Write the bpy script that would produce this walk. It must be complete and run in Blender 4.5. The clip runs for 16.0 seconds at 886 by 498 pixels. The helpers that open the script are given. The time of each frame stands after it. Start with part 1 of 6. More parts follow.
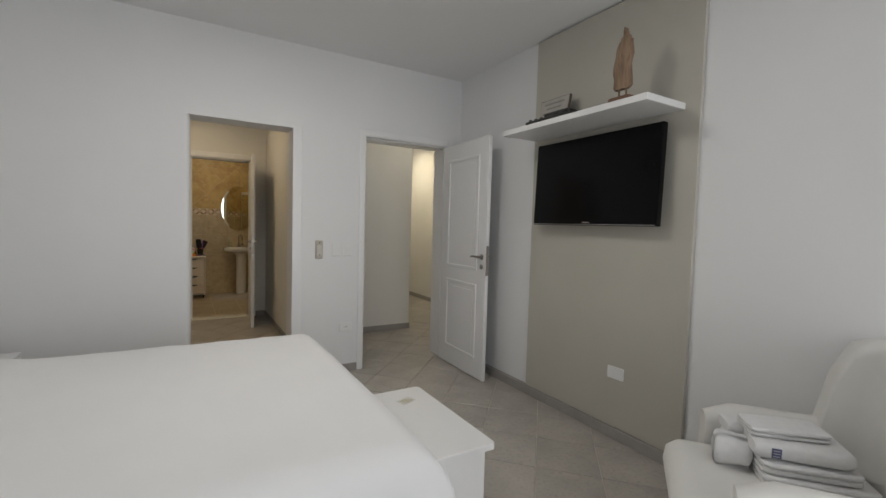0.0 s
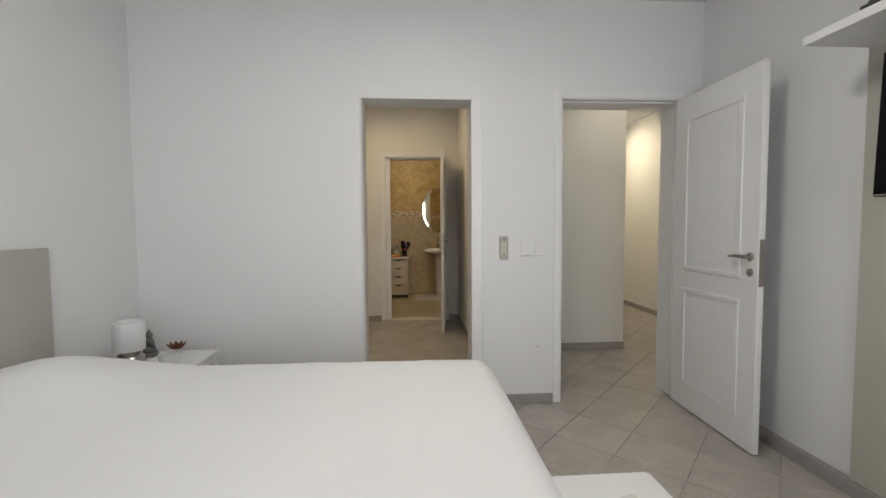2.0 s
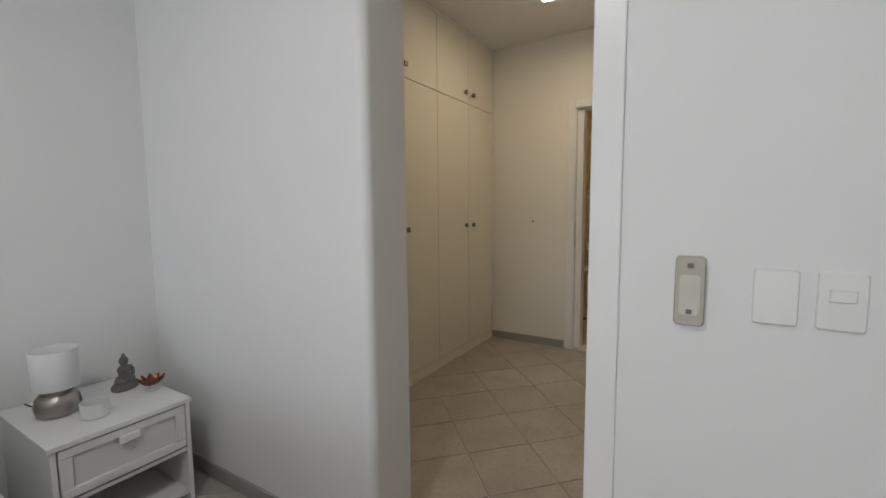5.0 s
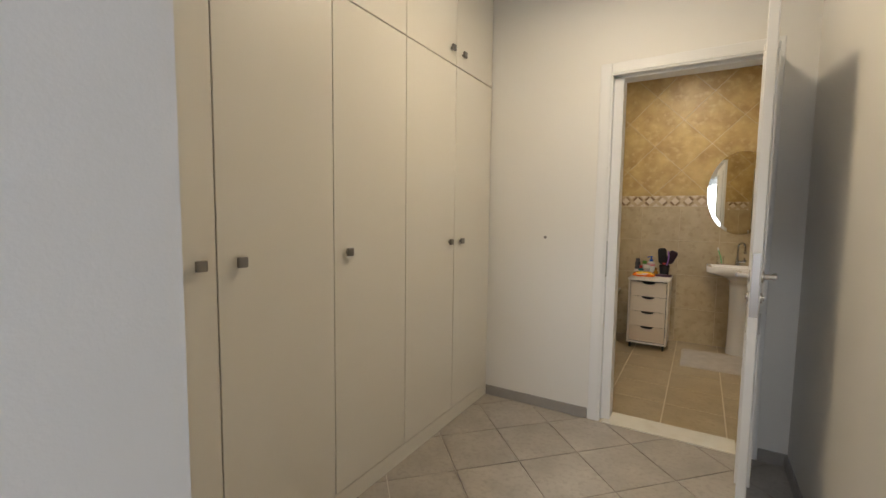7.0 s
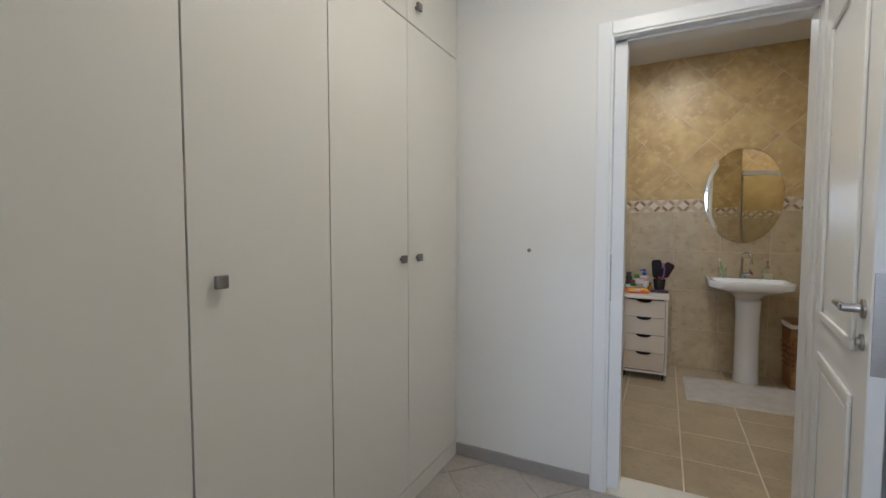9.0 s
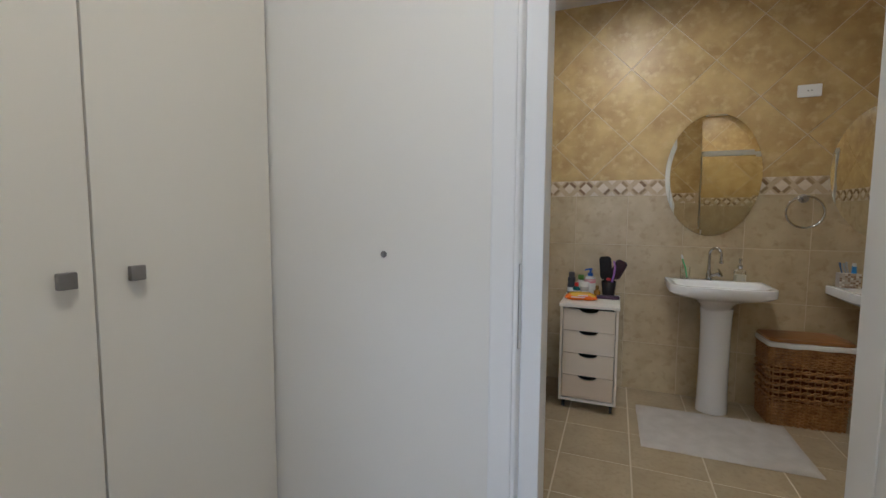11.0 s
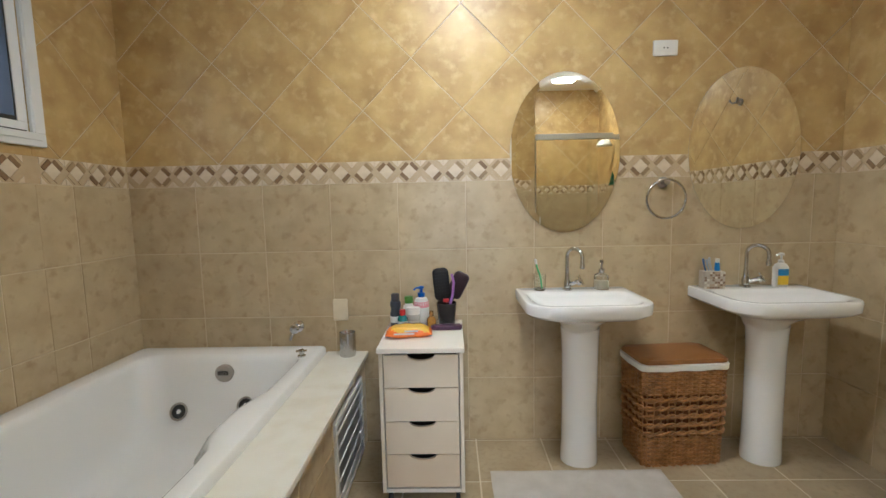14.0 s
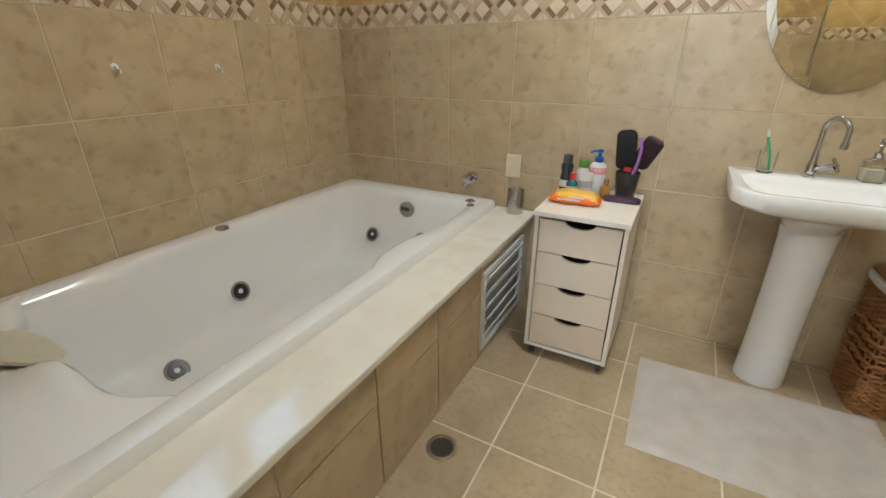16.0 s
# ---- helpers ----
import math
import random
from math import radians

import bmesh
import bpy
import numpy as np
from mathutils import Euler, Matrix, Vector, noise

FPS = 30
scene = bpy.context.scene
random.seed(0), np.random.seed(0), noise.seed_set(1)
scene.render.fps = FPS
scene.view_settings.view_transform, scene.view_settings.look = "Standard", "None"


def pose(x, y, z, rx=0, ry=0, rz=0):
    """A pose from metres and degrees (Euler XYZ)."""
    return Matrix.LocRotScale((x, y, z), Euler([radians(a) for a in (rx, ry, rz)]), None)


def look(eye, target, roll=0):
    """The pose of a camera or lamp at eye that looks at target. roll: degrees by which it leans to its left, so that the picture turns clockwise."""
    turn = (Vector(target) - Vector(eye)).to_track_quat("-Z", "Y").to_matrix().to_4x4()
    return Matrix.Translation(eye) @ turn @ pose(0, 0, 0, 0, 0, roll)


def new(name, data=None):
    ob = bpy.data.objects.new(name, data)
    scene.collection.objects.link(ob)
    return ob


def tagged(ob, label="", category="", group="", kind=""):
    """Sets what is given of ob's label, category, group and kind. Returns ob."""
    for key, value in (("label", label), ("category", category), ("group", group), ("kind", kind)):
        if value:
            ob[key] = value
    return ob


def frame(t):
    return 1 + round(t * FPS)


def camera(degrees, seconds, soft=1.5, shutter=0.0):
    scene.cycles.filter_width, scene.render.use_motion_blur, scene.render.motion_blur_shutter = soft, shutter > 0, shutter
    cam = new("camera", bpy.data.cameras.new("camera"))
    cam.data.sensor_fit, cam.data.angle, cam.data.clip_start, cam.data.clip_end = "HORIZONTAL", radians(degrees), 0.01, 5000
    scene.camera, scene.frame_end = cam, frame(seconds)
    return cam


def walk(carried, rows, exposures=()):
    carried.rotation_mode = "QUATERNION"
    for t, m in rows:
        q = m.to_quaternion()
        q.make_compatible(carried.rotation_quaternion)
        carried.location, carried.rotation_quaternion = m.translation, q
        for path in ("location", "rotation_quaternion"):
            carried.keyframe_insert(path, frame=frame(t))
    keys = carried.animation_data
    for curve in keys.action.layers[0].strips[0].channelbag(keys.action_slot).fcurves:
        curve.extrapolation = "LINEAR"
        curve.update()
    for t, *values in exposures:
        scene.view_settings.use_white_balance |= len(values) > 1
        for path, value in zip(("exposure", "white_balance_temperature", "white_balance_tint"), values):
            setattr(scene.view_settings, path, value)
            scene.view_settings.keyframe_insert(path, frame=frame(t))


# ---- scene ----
cam = camera(91.7, 16.0)
METRES, EYE, TILT, LEAN, TURN = 7.16, 1.33, 0.0, 0.0, -31.9
PATH = [
    (0, (0.38, 0.043, 1.329), (1.402, 1.758, 1.223), 1.6),
    (0.2, (0.404, 0.099, 1.336), (1.565, 1.723, 1.217), 2.0),
    (0.5, (0.427, 0.162, 1.32), (1.706, 1.694, 1.204), 2.5),
    (1, (0.484, 0.314, 1.29), (1.745, 1.861, 1.15), 2.2),
    (1.2, (0.527, 0.445, 1.255), (1.631, 2.107, 1.113), 1.3),
    (1.5, (0.567, 0.597, 1.244), (1.392, 2.414, 1.118), 0.7),
    (1.7, (0.560, 0.718, 1.228), (1.153, 2.626, 1.129), 0.1),
    (2, (0.729, 0.833, 1.255), (0.869, 2.825, 1.146), -0.4),
    (2.5, (0.972, 0.995, 1.239), (0.629, 2.964, 1.15), -0.3),
    (3, (1.152, 1.219, 1.24), (0.444, 3.084, 1.094), -1.0),
    (3.5, (1.304, 1.51, 1.252), (0.433, 3.304, 1.1), -1.2),
    (4, (1.455, 1.896, 1.257), (0.509, 3.649, 1.087), -1.3),
    (4.2, (1.483, 2.044, 1.266), (0.528, 3.792, 1.09), -1.2),
    (6.3, (1.012, 3.465, 1.295), (-0.152, 5.079, 1.101), 0.3),
    (6.5, (0.967, 3.545, 1.294), (-0.129, 5.207, 1.103), 0.7),
    (7, (0.882, 3.728, 1.304), (-0.144, 5.438, 1.143), 0.7),
    (7.5, (0.781, 3.863, 1.297), (-0.206, 5.598, 1.168), -0.1),
    (8, (0.659, 4.011, 1.293), (-0.285, 5.771, 1.183), -0.1),
    (8.2, (0.614, 4.068, 1.296), (-0.31, 5.839, 1.195), -0.1),
    (10.3, (0.607, 5.01, 1.249), (-0.299, 6.789, 1.119), -0.1),
    (10.5, (0.65, 5.111, 1.257), (-0.235, 6.899, 1.111), 0.0),
    (11, (0.609, 5.448, 1.276), (-0.134, 7.298, 1.114), 0.3),
    (11.5, (0.623, 5.667, 1.264), (0.13, 7.599, 1.106), 0.7),
    (12, (0.554, 5.918, 1.272), (0.472, 7.91, 1.105), -0.5),
    (12.5, (0.577, 6.195, 1.285), (0.701, 8.181, 1.084), -0.3),
    (13, (0.602, 6.369, 1.274), (0.69, 8.357, 1.072), -0.5),
    (13.5, (0.604, 6.494, 1.277), (0.663, 8.483, 1.071), -0.7),
    (14, (0.611, 6.568, 1.292), (0.566, 8.557, 1.089), -1.2),
    (14.2, (0.630, 6.590, 1.290), (0.423, 8.566, 1.065), -1.7),
    (14.5, (0.657, 6.614, 1.278), (0.29, 8.565, 1.034), -2.0),
    (14.7, (0.684, 6.638, 1.274), (0.224, 8.562, 0.980), -2.5),
    (15, (0.726, 6.667, 1.263), (0.086, 8.509, 0.819), -2.9),
    (15.2, (0.735, 6.675, 1.256), (0.006, 8.457, 0.716), -2.6),
    (15.5, (0.734, 6.672, 1.25), (-0.041, 8.406, 0.624), -0.9),
    (16, (0.752, 6.693, 1.252), (-0.128, 8.298, 0.446), -0.1),
]
EXPOSURES = [
    (0.0, -0.65, 6400, 10), (0.5, -0.74, 6400, 10), (1.0, -0.58, 6450, 10), (1.5, -0.38, 6500, 10), (2.0, -0.28, 6450, 10), (3.0, -0.36, 6250, 10), (4.2, -0.44, 6200, 10),
    (6.3, 0.12, 6250, 10), (7.0, 0.46, 5800, 10), (8.0, 0.45, 4930, 10), (8.2, 0.45, 4880, 10), (10.3, 0.33, 4700, 10), (11.0, 0.37, 4750, 10), (11.5, 0.58, 4850, 10),
    (12.0, 0.68, 4920, 9), (12.5, 1.0, 5250, 8), (13.0, 1.42, 5050, 7), (14.0, 1.38, 4700, 7), (15.0, 1.46, 4980, 7), (15.5, 1.46, 5050, 7), (16.0, 1.43, 4820, 6),
]
walk(cam, [(t, look(eye, target, roll)) for t, eye, target, roll in PATH], EXPOSURES)

# ---- world and light ----
world = bpy.data.worlds.new("sky")
scene.world = world
world.use_nodes = True
wn = world.node_tree
sky = wn.nodes.new("ShaderNodeTexSky")
sky.sky_type, sky.sun_disc = "NISHITA", False
sky.sun_elevation, sky.sun_rotation = radians(48), radians(200)
bg = wn.nodes["Background"]
bg.inputs["Strength"].default_value = 0.15
sky.dust_density, sky.air_density = 4.0, 1.0
wn.links.new(sky.outputs[0], bg.inputs["Color"])


def area_light(name, m, sx, sy, watts, colour):
    d = bpy.data.lights.new(name, "AREA")
    d.shape, d.size, d.size_y, d.energy, d.color = "RECTANGLE", sx, sy, watts, colour
    ob = new(name, d)
    ob.matrix_world = m
    return ob


# daylight through the bedroom's wide glazed opening
area_light("daylight_bedroom", look((1.5, -2.25, 1.3), (1.3, 1.0, 1.1)), 2.1, 2.1, 62, (0.97, 0.985, 1.0))
# bedroom lamp out of view, assumed overhead to brighten bed and panel
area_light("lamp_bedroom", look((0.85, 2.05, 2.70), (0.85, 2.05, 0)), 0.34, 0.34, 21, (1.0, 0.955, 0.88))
# ceiling lamps that the place has; the hall's is added
area_light("lamp_dressing", look((0.47, 5.58, 2.695), (0.47, 5.58, 0)), 0.24, 0.24, 8.6, (1.0, 0.73, 0.40))
area_light("lamp_bathroom", look((0.70, 7.90, 2.70), (0.70, 7.90, 0)), 0.26, 0.26, 10.0, (1.0, 0.80, 0.51))
area_light("lamp_corridor", look((3.45, 7.0, 2.70), (3.45, 7.0, 0)), 0.30, 0.30, 16, (1.0, 0.84, 0.56))
# hall light added to brighten the hall wall; no lamp is known there
area_light("lamp_hall", look((2.75, 4.45, 2.70), (2.75, 4.45, 0)), 0.24, 0.24, 3, (1.0, 0.88, 0.64))
area_light("lamp_shower", look((1.95, 5.90, 2.70), (1.95, 5.90, 0)), 0.22, 0.22, 6.0, (1.0, 0.80, 0.49))


# ---- materials ----
def rgb(c):
    return (c[0], c[1], c[2], 1.0)


def mat(name, base, rough=0.5, metal=0.0, second=None, scale=8.0, amount=0.5, fine=None, bump=0.0,
        bump_scale=120.0, spec=None, coat=0.0, island=0.0, per_object=0.0, detail=6.0, rough_var=0.0, stretch=None, fleck=(0.48, 0.86)):
    """Principled surface: two scales of colour variation, a fine relief, and per-piece variation."""
    m = bpy.data.materials.new(name)
    m.use_nodes = True
    t = m.node_tree
    n, l = t.nodes, t.links
    p = n["Principled BSDF"]
    p.inputs["Roughness"].default_value = rough
    p.inputs["Metallic"].default_value = metal
    if spec is not None:
        p.inputs["Specular IOR Level"].default_value = spec
    if coat:
        p.inputs["Coat Weight"].default_value = coat
        p.inputs["Coat Roughness"].default_value = 0.08
    co = n.new("ShaderNodeTexCoord").outputs["Object"]
    if per_object:
        info = n.new("ShaderNodeObjectInfo")
        add = n.new("ShaderNodeVectorMath")
        add.operation = "MULTIPLY_ADD"
        comb = n.new("ShaderNodeCombineXYZ")
        for i in range(3):
            l.new(info.outputs["Random"], comb.inputs[i])
        add.inputs[1].default_value = (37, 53, 71)
        l.new(comb.outputs[0], add.inputs[0])
        l.new(co, add.inputs[2])
        co = add.outputs[0]
    if stretch:
        mp = n.new("ShaderNodeMapping")
        mp.inputs["Scale"].default_value = stretch
        l.new(co, mp.inputs[0])
        co = mp.outputs[0]
    second = second or tuple(c * 0.93 for c in base)
    noise_a = n.new("ShaderNodeTexNoise")
    noise_a.inputs["Scale"].default_value, noise_a.inputs["Detail"].default_value = scale, detail
    l.new(co, noise_a.inputs["Vector"])
    ramp = n.new("ShaderNodeMapRange")
    ramp.inputs["From Min"].default_value, ramp.inputs["From Max"].default_value = 0.5 - 0.5 * amount, 0.5 + 0.5 * amount
    l.new(noise_a.outputs[0], ramp.inputs["Value"])
    mix = n.new("ShaderNodeMix")
    mix.data_type = "RGBA"
    mix.inputs["A"].default_value, mix.inputs["B"].default_value = rgb(base), rgb(second)
    l.new(ramp.outputs[0], mix.inputs["Factor"])
    out = mix.outputs["Result"]
    noise_b = n.new("ShaderNodeTexNoise")
    noise_b.inputs["Scale"].default_value, noise_b.inputs["Detail"].default_value = bump_scale, 4.0
    l.new(co, noise_b.inputs["Vector"])
    if fine:
        r2 = n.new("ShaderNodeMapRange")
        r2.inputs["From Min"].default_value, r2.inputs["From Max"].default_value = fleck
        l.new(noise_b.outputs[0], r2.inputs["Value"])
        m2 = n.new("ShaderNodeMix")
        m2.data_type = "RGBA"
        l.new(out, m2.inputs["A"])
        m2.inputs["B"].default_value = rgb(fine)
        l.new(r2.outputs[0], m2.inputs["Factor"])
        out = m2.outputs["Result"]
    if per_object or island:
        src = n.new("ShaderNodeObjectInfo").outputs["Random"] if per_object else n.new("ShaderNodeNewGeometry").outputs["Random Per Island"]
        amt = per_object or island
        mr = n.new("ShaderNodeMapRange")
        mr.inputs["To Min"].default_value, mr.inputs["To Max"].default_value = 1 - amt, 1 + amt * 0.6
        l.new(src, mr.inputs["Value"])
        hsv = n.new("ShaderNodeHueSaturation")
        l.new(mr.outputs[0], hsv.inputs["Value"])
        l.new(out, hsv.inputs["Color"])
        out = hsv.outputs[0]
    l.new(out, p.inputs["Base Color"])
    if rough_var:
        mr = n.new("ShaderNodeMapRange")
        mr.inputs["To Min"].default_value, mr.inputs["To Max"].default_value = rough - rough_var, rough + rough_var
        l.new(noise_a.outputs[0], mr.inputs["Value"])
        l.new(mr.outputs[0], p.inputs["Roughness"])
    if bump:
        b = n.new("ShaderNodeBump")
        b.inputs["Strength"].default_value, b.inputs["Distance"].default_value = bump, 0.002
        l.new(noise_b.outputs[0], b.inputs["Height"])
        l.new(b.outputs[0], p.inputs["Normal"])
    return m


def glass(name, colour=(0.95, 0.98, 0.97), rough=0.0):
    m = bpy.data.materials.new(name)
    m.use_nodes = True
    p = m.node_tree.nodes["Principled BSDF"]
    p.inputs["Base Color"].default_value, p.inputs["Roughness"].default_value = rgb(colour), rough
    p.inputs["Transmission Weight"].default_value = 1.0
    p.inputs["IOR"].default_value = 1.45
    return m


def glow(name, colour, strength):
    m = bpy.data.materials.new(name)
    m.use_nodes = True
    p = m.node_tree.nodes["Principled BSDF"]
    p.inputs["Base Color"].default_value = rgb(colour)
    p.inputs["Emission Color"].default_value, p.inputs["Emission Strength"].default_value = rgb(colour), strength
    return m


PAINT = mat("wall_paint", (0.80, 0.80, 0.80), 0.6, second=(0.77, 0.77, 0.775), scale=1.3, bump=0.12, bump_scale=260)
PAINT_WARM = mat("dressing_paint", (0.80, 0.785, 0.75), 0.6, second=(0.77, 0.755, 0.72), scale=1.3, bump=0.12, bump_scale=260)
CEIL = mat("ceiling_paint", (0.80, 0.80, 0.80), 0.75, second=(0.77, 0.77, 0.77), scale=1.0, bump=0.08, bump_scale=200)
TRIM = mat("trim_enamel", (0.82, 0.82, 0.82), 0.32, second=(0.79, 0.79, 0.79), scale=3, bump=0.03, bump_scale=90)
SKIRT = mat("skirting_tile", (0.36, 0.34, 0.32), 0.45, second=(0.30, 0.285, 0.27), scale=9, bump=0.05)
PANEL = mat("greige_panel", (0.50, 0.48, 0.42), 0.55, second=(0.465, 0.445, 0.39), scale=2.0, bump=0.03, bump_scale=300)
FLOOR_TILE = mat("floor_tile", (0.49, 0.455, 0.41), 0.32, second=(0.375, 0.345, 0.31), scale=5, amount=0.45, fine=(0.33, 0.30, 0.265),
                 bump=0.05, bump_scale=45, per_object=0.07, rough_var=0.07)
GROUT = mat("floor_grout", (0.68, 0.645, 0.59), 0.85, second=(0.54, 0.505, 0.455), scale=6, bump=0.2)
GROUT_B = mat("bath_grout", (0.68, 0.615, 0.48), 0.85, second=(0.64, 0.57, 0.44), scale=6, bump=0.2)
WALL_TILE = mat("stone_wall_tile", (0.55, 0.45, 0.275), 0.34, second=(0.44, 0.345, 0.205), scale=9.0, amount=0.40, detail=9, fine=(0.38, 0.28, 0.16), fleck=(0.54, 0.76),
                bump=0.06, bump_scale=19, per_object=0.05, rough_var=0.06)
# upper wall tiles: warm ceiling light is put into the golden colour
GOLD_TILE = mat("golden_wall_tile", (0.58, 0.42, 0.165), 0.40, second=(0.40, 0.265, 0.095), scale=6.5, amount=0.36, detail=9, fine=(0.62, 0.47, 0.22), fleck=(0.52, 0.78),
                bump=0.06, bump_scale=17, per_object=0.05, rough_var=0.06)
GROUT_W = mat("wall_grout", (0.66, 0.56, 0.38), 0.85, second=(0.56, 0.47, 0.31), scale=6, bump=0.2)
BATH_FLOOR = mat("bath_floor_tile", (0.47, 0.385, 0.25), 0.30, second=(0.34, 0.27, 0.165), scale=5.0, amount=0.5, detail=8, fine=(0.31, 0.24, 0.145), fleck=(0.50, 0.85),
                 bump=0.01, bump_scale=42, per_object=0.06)
BAND_BG = mat("border_ground", (0.57, 0.46, 0.30), 0.4, second=(0.47, 0.36, 0.21), scale=14)
BAND_WHITE = mat("border_white_stone", (0.76, 0.67, 0.53), 0.35, second=(0.64, 0.54, 0.40), scale=20, island=0.08)
BAND_BROWN = mat("border_brown_stone", (0.19, 0.11, 0.05), 0.35, second=(0.29, 0.185, 0.09), scale=14, island=0.28)
BAND_TAN = mat("border_tan_stone", (0.40, 0.29, 0.155), 0.35, second=(0.31, 0.215, 0.11), scale=14, island=0.2)
MARBLE = mat("cream_marble", (0.80, 0.775, 0.70), 0.06, second=(0.75, 0.715, 0.63), scale=7, amount=0.5, fine=(0.69, 0.64, 0.53), bump_scale=9)
CERAMIC = mat("white_ceramic", (0.81, 0.81, 0.82), 0.08, second=(0.80, 0.80, 0.81), scale=2, coat=0.4)
ACRYLIC = mat("white_acrylic", (0.82, 0.817, 0.815), 0.12, second=(0.81, 0.807, 0.805), scale=2, coat=0.3)
CHROME = mat("chrome", (0.58, 0.58, 0.58), 0.07, 1.0, second=(0.52, 0.52, 0.52), scale=20)
STEEL = mat("brushed_steel", (0.50, 0.49, 0.47), 0.24, 1.0, second=(0.54, 0.53, 0.51), scale=30, stretch=(1, 1, 14))
NICKEL = mat("brushed_nickel", (0.42, 0.39, 0.36), 0.33, 1.0, second=(0.36, 0.33, 0.30), scale=30, stretch=(1, 1, 12))
KNOB = mat("knob_metal", (0.30, 0.29, 0.28), 0.35, 0.9, second=(0.24, 0.23, 0.22), scale=25)
LAMINATE = mat("closet_laminate", (0.77, 0.745, 0.68), 0.42, second=(0.75, 0.725, 0.66), scale=2.0, bump=0.03, bump_scale=200)
WHITE_FURN = mat("white_lacquer", (0.80, 0.80, 0.795), 0.35, second=(0.77, 0.77, 0.765), scale=4, bump=0.03)
LINEN = mat("white_bedspread", (0.80, 0.80, 0.80), 0.9, second=(0.77, 0.77, 0.775), scale=3, bump=0.35, bump_scale=420)
TOWEL = mat("white_towel", (0.82, 0.82, 0.82), 0.95, second=(0.76, 0.76, 0.765), scale=40, bump=0.9, bump_scale=500)
SLIP = mat("ivory_slipcover", (0.78, 0.77, 0.74), 0.9, second=(0.74, 0.73, 0.70), scale=4, bump=0.4, bump_scale=380)
GREIGE_CLOTH = mat("headboard_cloth", (0.45, 0.445, 0.405), 0.85, second=(0.42, 0.415, 0.375), scale=5, bump=0.4, bump_scale=500)
BLACK_GLOSS = mat("tv_glass", (0.003, 0.003, 0.0035), 0.16, second=(0.004, 0.004, 0.0045), scale=2, spec=0.12)
BLACK = mat("black_plastic", (0.018, 0.018, 0.02), 0.35, second=(0.03, 0.03, 0.032), scale=20, bump=0.05)
DARK = mat("dark_gap", (0.03, 0.027, 0.025), 0.8)
PLASTIC = mat("white_plastic", (0.80, 0.80, 0.79), 0.3, second=(0.78, 0.78, 0.77), scale=5)
CREAM = mat("cream_plastic", (0.72, 0.66, 0.50), 0.3, second=(0.68, 0.62, 0.46), scale=5)
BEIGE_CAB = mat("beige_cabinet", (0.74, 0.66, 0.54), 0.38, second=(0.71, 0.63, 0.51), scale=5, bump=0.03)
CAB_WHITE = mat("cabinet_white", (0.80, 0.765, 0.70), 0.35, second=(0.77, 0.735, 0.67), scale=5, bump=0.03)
WOOD_PALE = mat("driftwood", (0.36, 0.25, 0.165), 0.8, second=(0.12, 0.072, 0.042), scale=18, amount=0.45, fine=(0.10, 0.06, 0.035), bump=0.6, bump_scale=60, stretch=(1, 1, 0.25))
WOOD_RED = mat("red_brown_wood", (0.14, 0.045, 0.02), 0.35, second=(0.08, 0.025, 0.012), scale=18, stretch=(1, 1, 0.2), bump=0.1)
WICKER = mat("wicker", (0.46, 0.235, 0.08), 0.45, second=(0.20, 0.085, 0.026), scale=30, bump=0.4, bump_scale=160, island=0.25)
WICKER_LID = mat("wicker_lid", (0.33, 0.15, 0.045), 0.38, second=(0.22, 0.095, 0.03), scale=22, bump=0.5, bump_scale=120, stretch=(1, 5, 1))
RUG = mat("grey_bath_mat", (0.56, 0.525, 0.49), 0.95, second=(0.47, 0.435, 0.40), scale=11, amount=0.35, detail=9, fine=(0.46, 0.41, 0.35), bump=1.0, bump_scale=260)
STONE_GREY = mat("grey_figurine", (0.12, 0.115, 0.11), 0.7, second=(0.18, 0.17, 0.165), scale=30, bump=0.3)
COPPER = mat("copper_leaf", (0.20, 0.07, 0.032), 0.35, 0.6, second=(0.10, 0.034, 0.016), scale=25)
FROST = mat("frosted_glass", (0.74, 0.74, 0.72), 0.3, second=(0.70, 0.71, 0.72), scale=5)
SHADE = mat("lamp_shade", (0.80, 0.80, 0.81), 0.85, second=(0.77, 0.77, 0.78), scale=8, bump=0.2, bump_scale=300)
ALU_WHITE = mat("white_aluminium", (0.78, 0.79, 0.80), 0.3, second=(0.74, 0.75, 0.76), scale=4)
RUBBER = mat("black_rubber", (0.03, 0.03, 0.032), 0.6)
GLASS = glass("clear_glass")
MIRROR = mat("mirror_silver", (0.90, 0.88, 0.79), 0.0, 1.0, second=(0.89, 0.87, 0.78))
LAMP_GLOW = glow("lamp_diffuser", (1.0, 0.95, 0.85), 6.0)
PRINT = mat("paper_print", (0.70, 0.69, 0.66), 0.7, second=(0.64, 0.63, 0.60), scale=12)
BARK = mat("box_black", (0.025, 0.024, 0.024), 0.45, second=(0.05, 0.048, 0.046), scale=30, bump=0.2)
ROOF = mat("clay_roof", (0.36, 0.25, 0.21), 0.8, second=(0.24, 0.14, 0.11), scale=6, bump=0.4)
HOUSE = mat("house_render", (0.62, 0.58, 0.52), 0.85, second=(0.55, 0.51, 0.46), scale=3, bump=0.2)
HAZE = glow("hazy_sky", (0.86, 0.93, 1.0), 0.9)
EARTH = mat("yard_ground", (0.24, 0.22, 0.18), 0.9, second=(0.16, 0.15, 0.12), scale=2, bump=0.3)


def plain(name, c, rough=0.35, metal=0.0):
    return mat(name, c, rough, metal, second=tuple(v * 0.9 for v in c), scale=20)


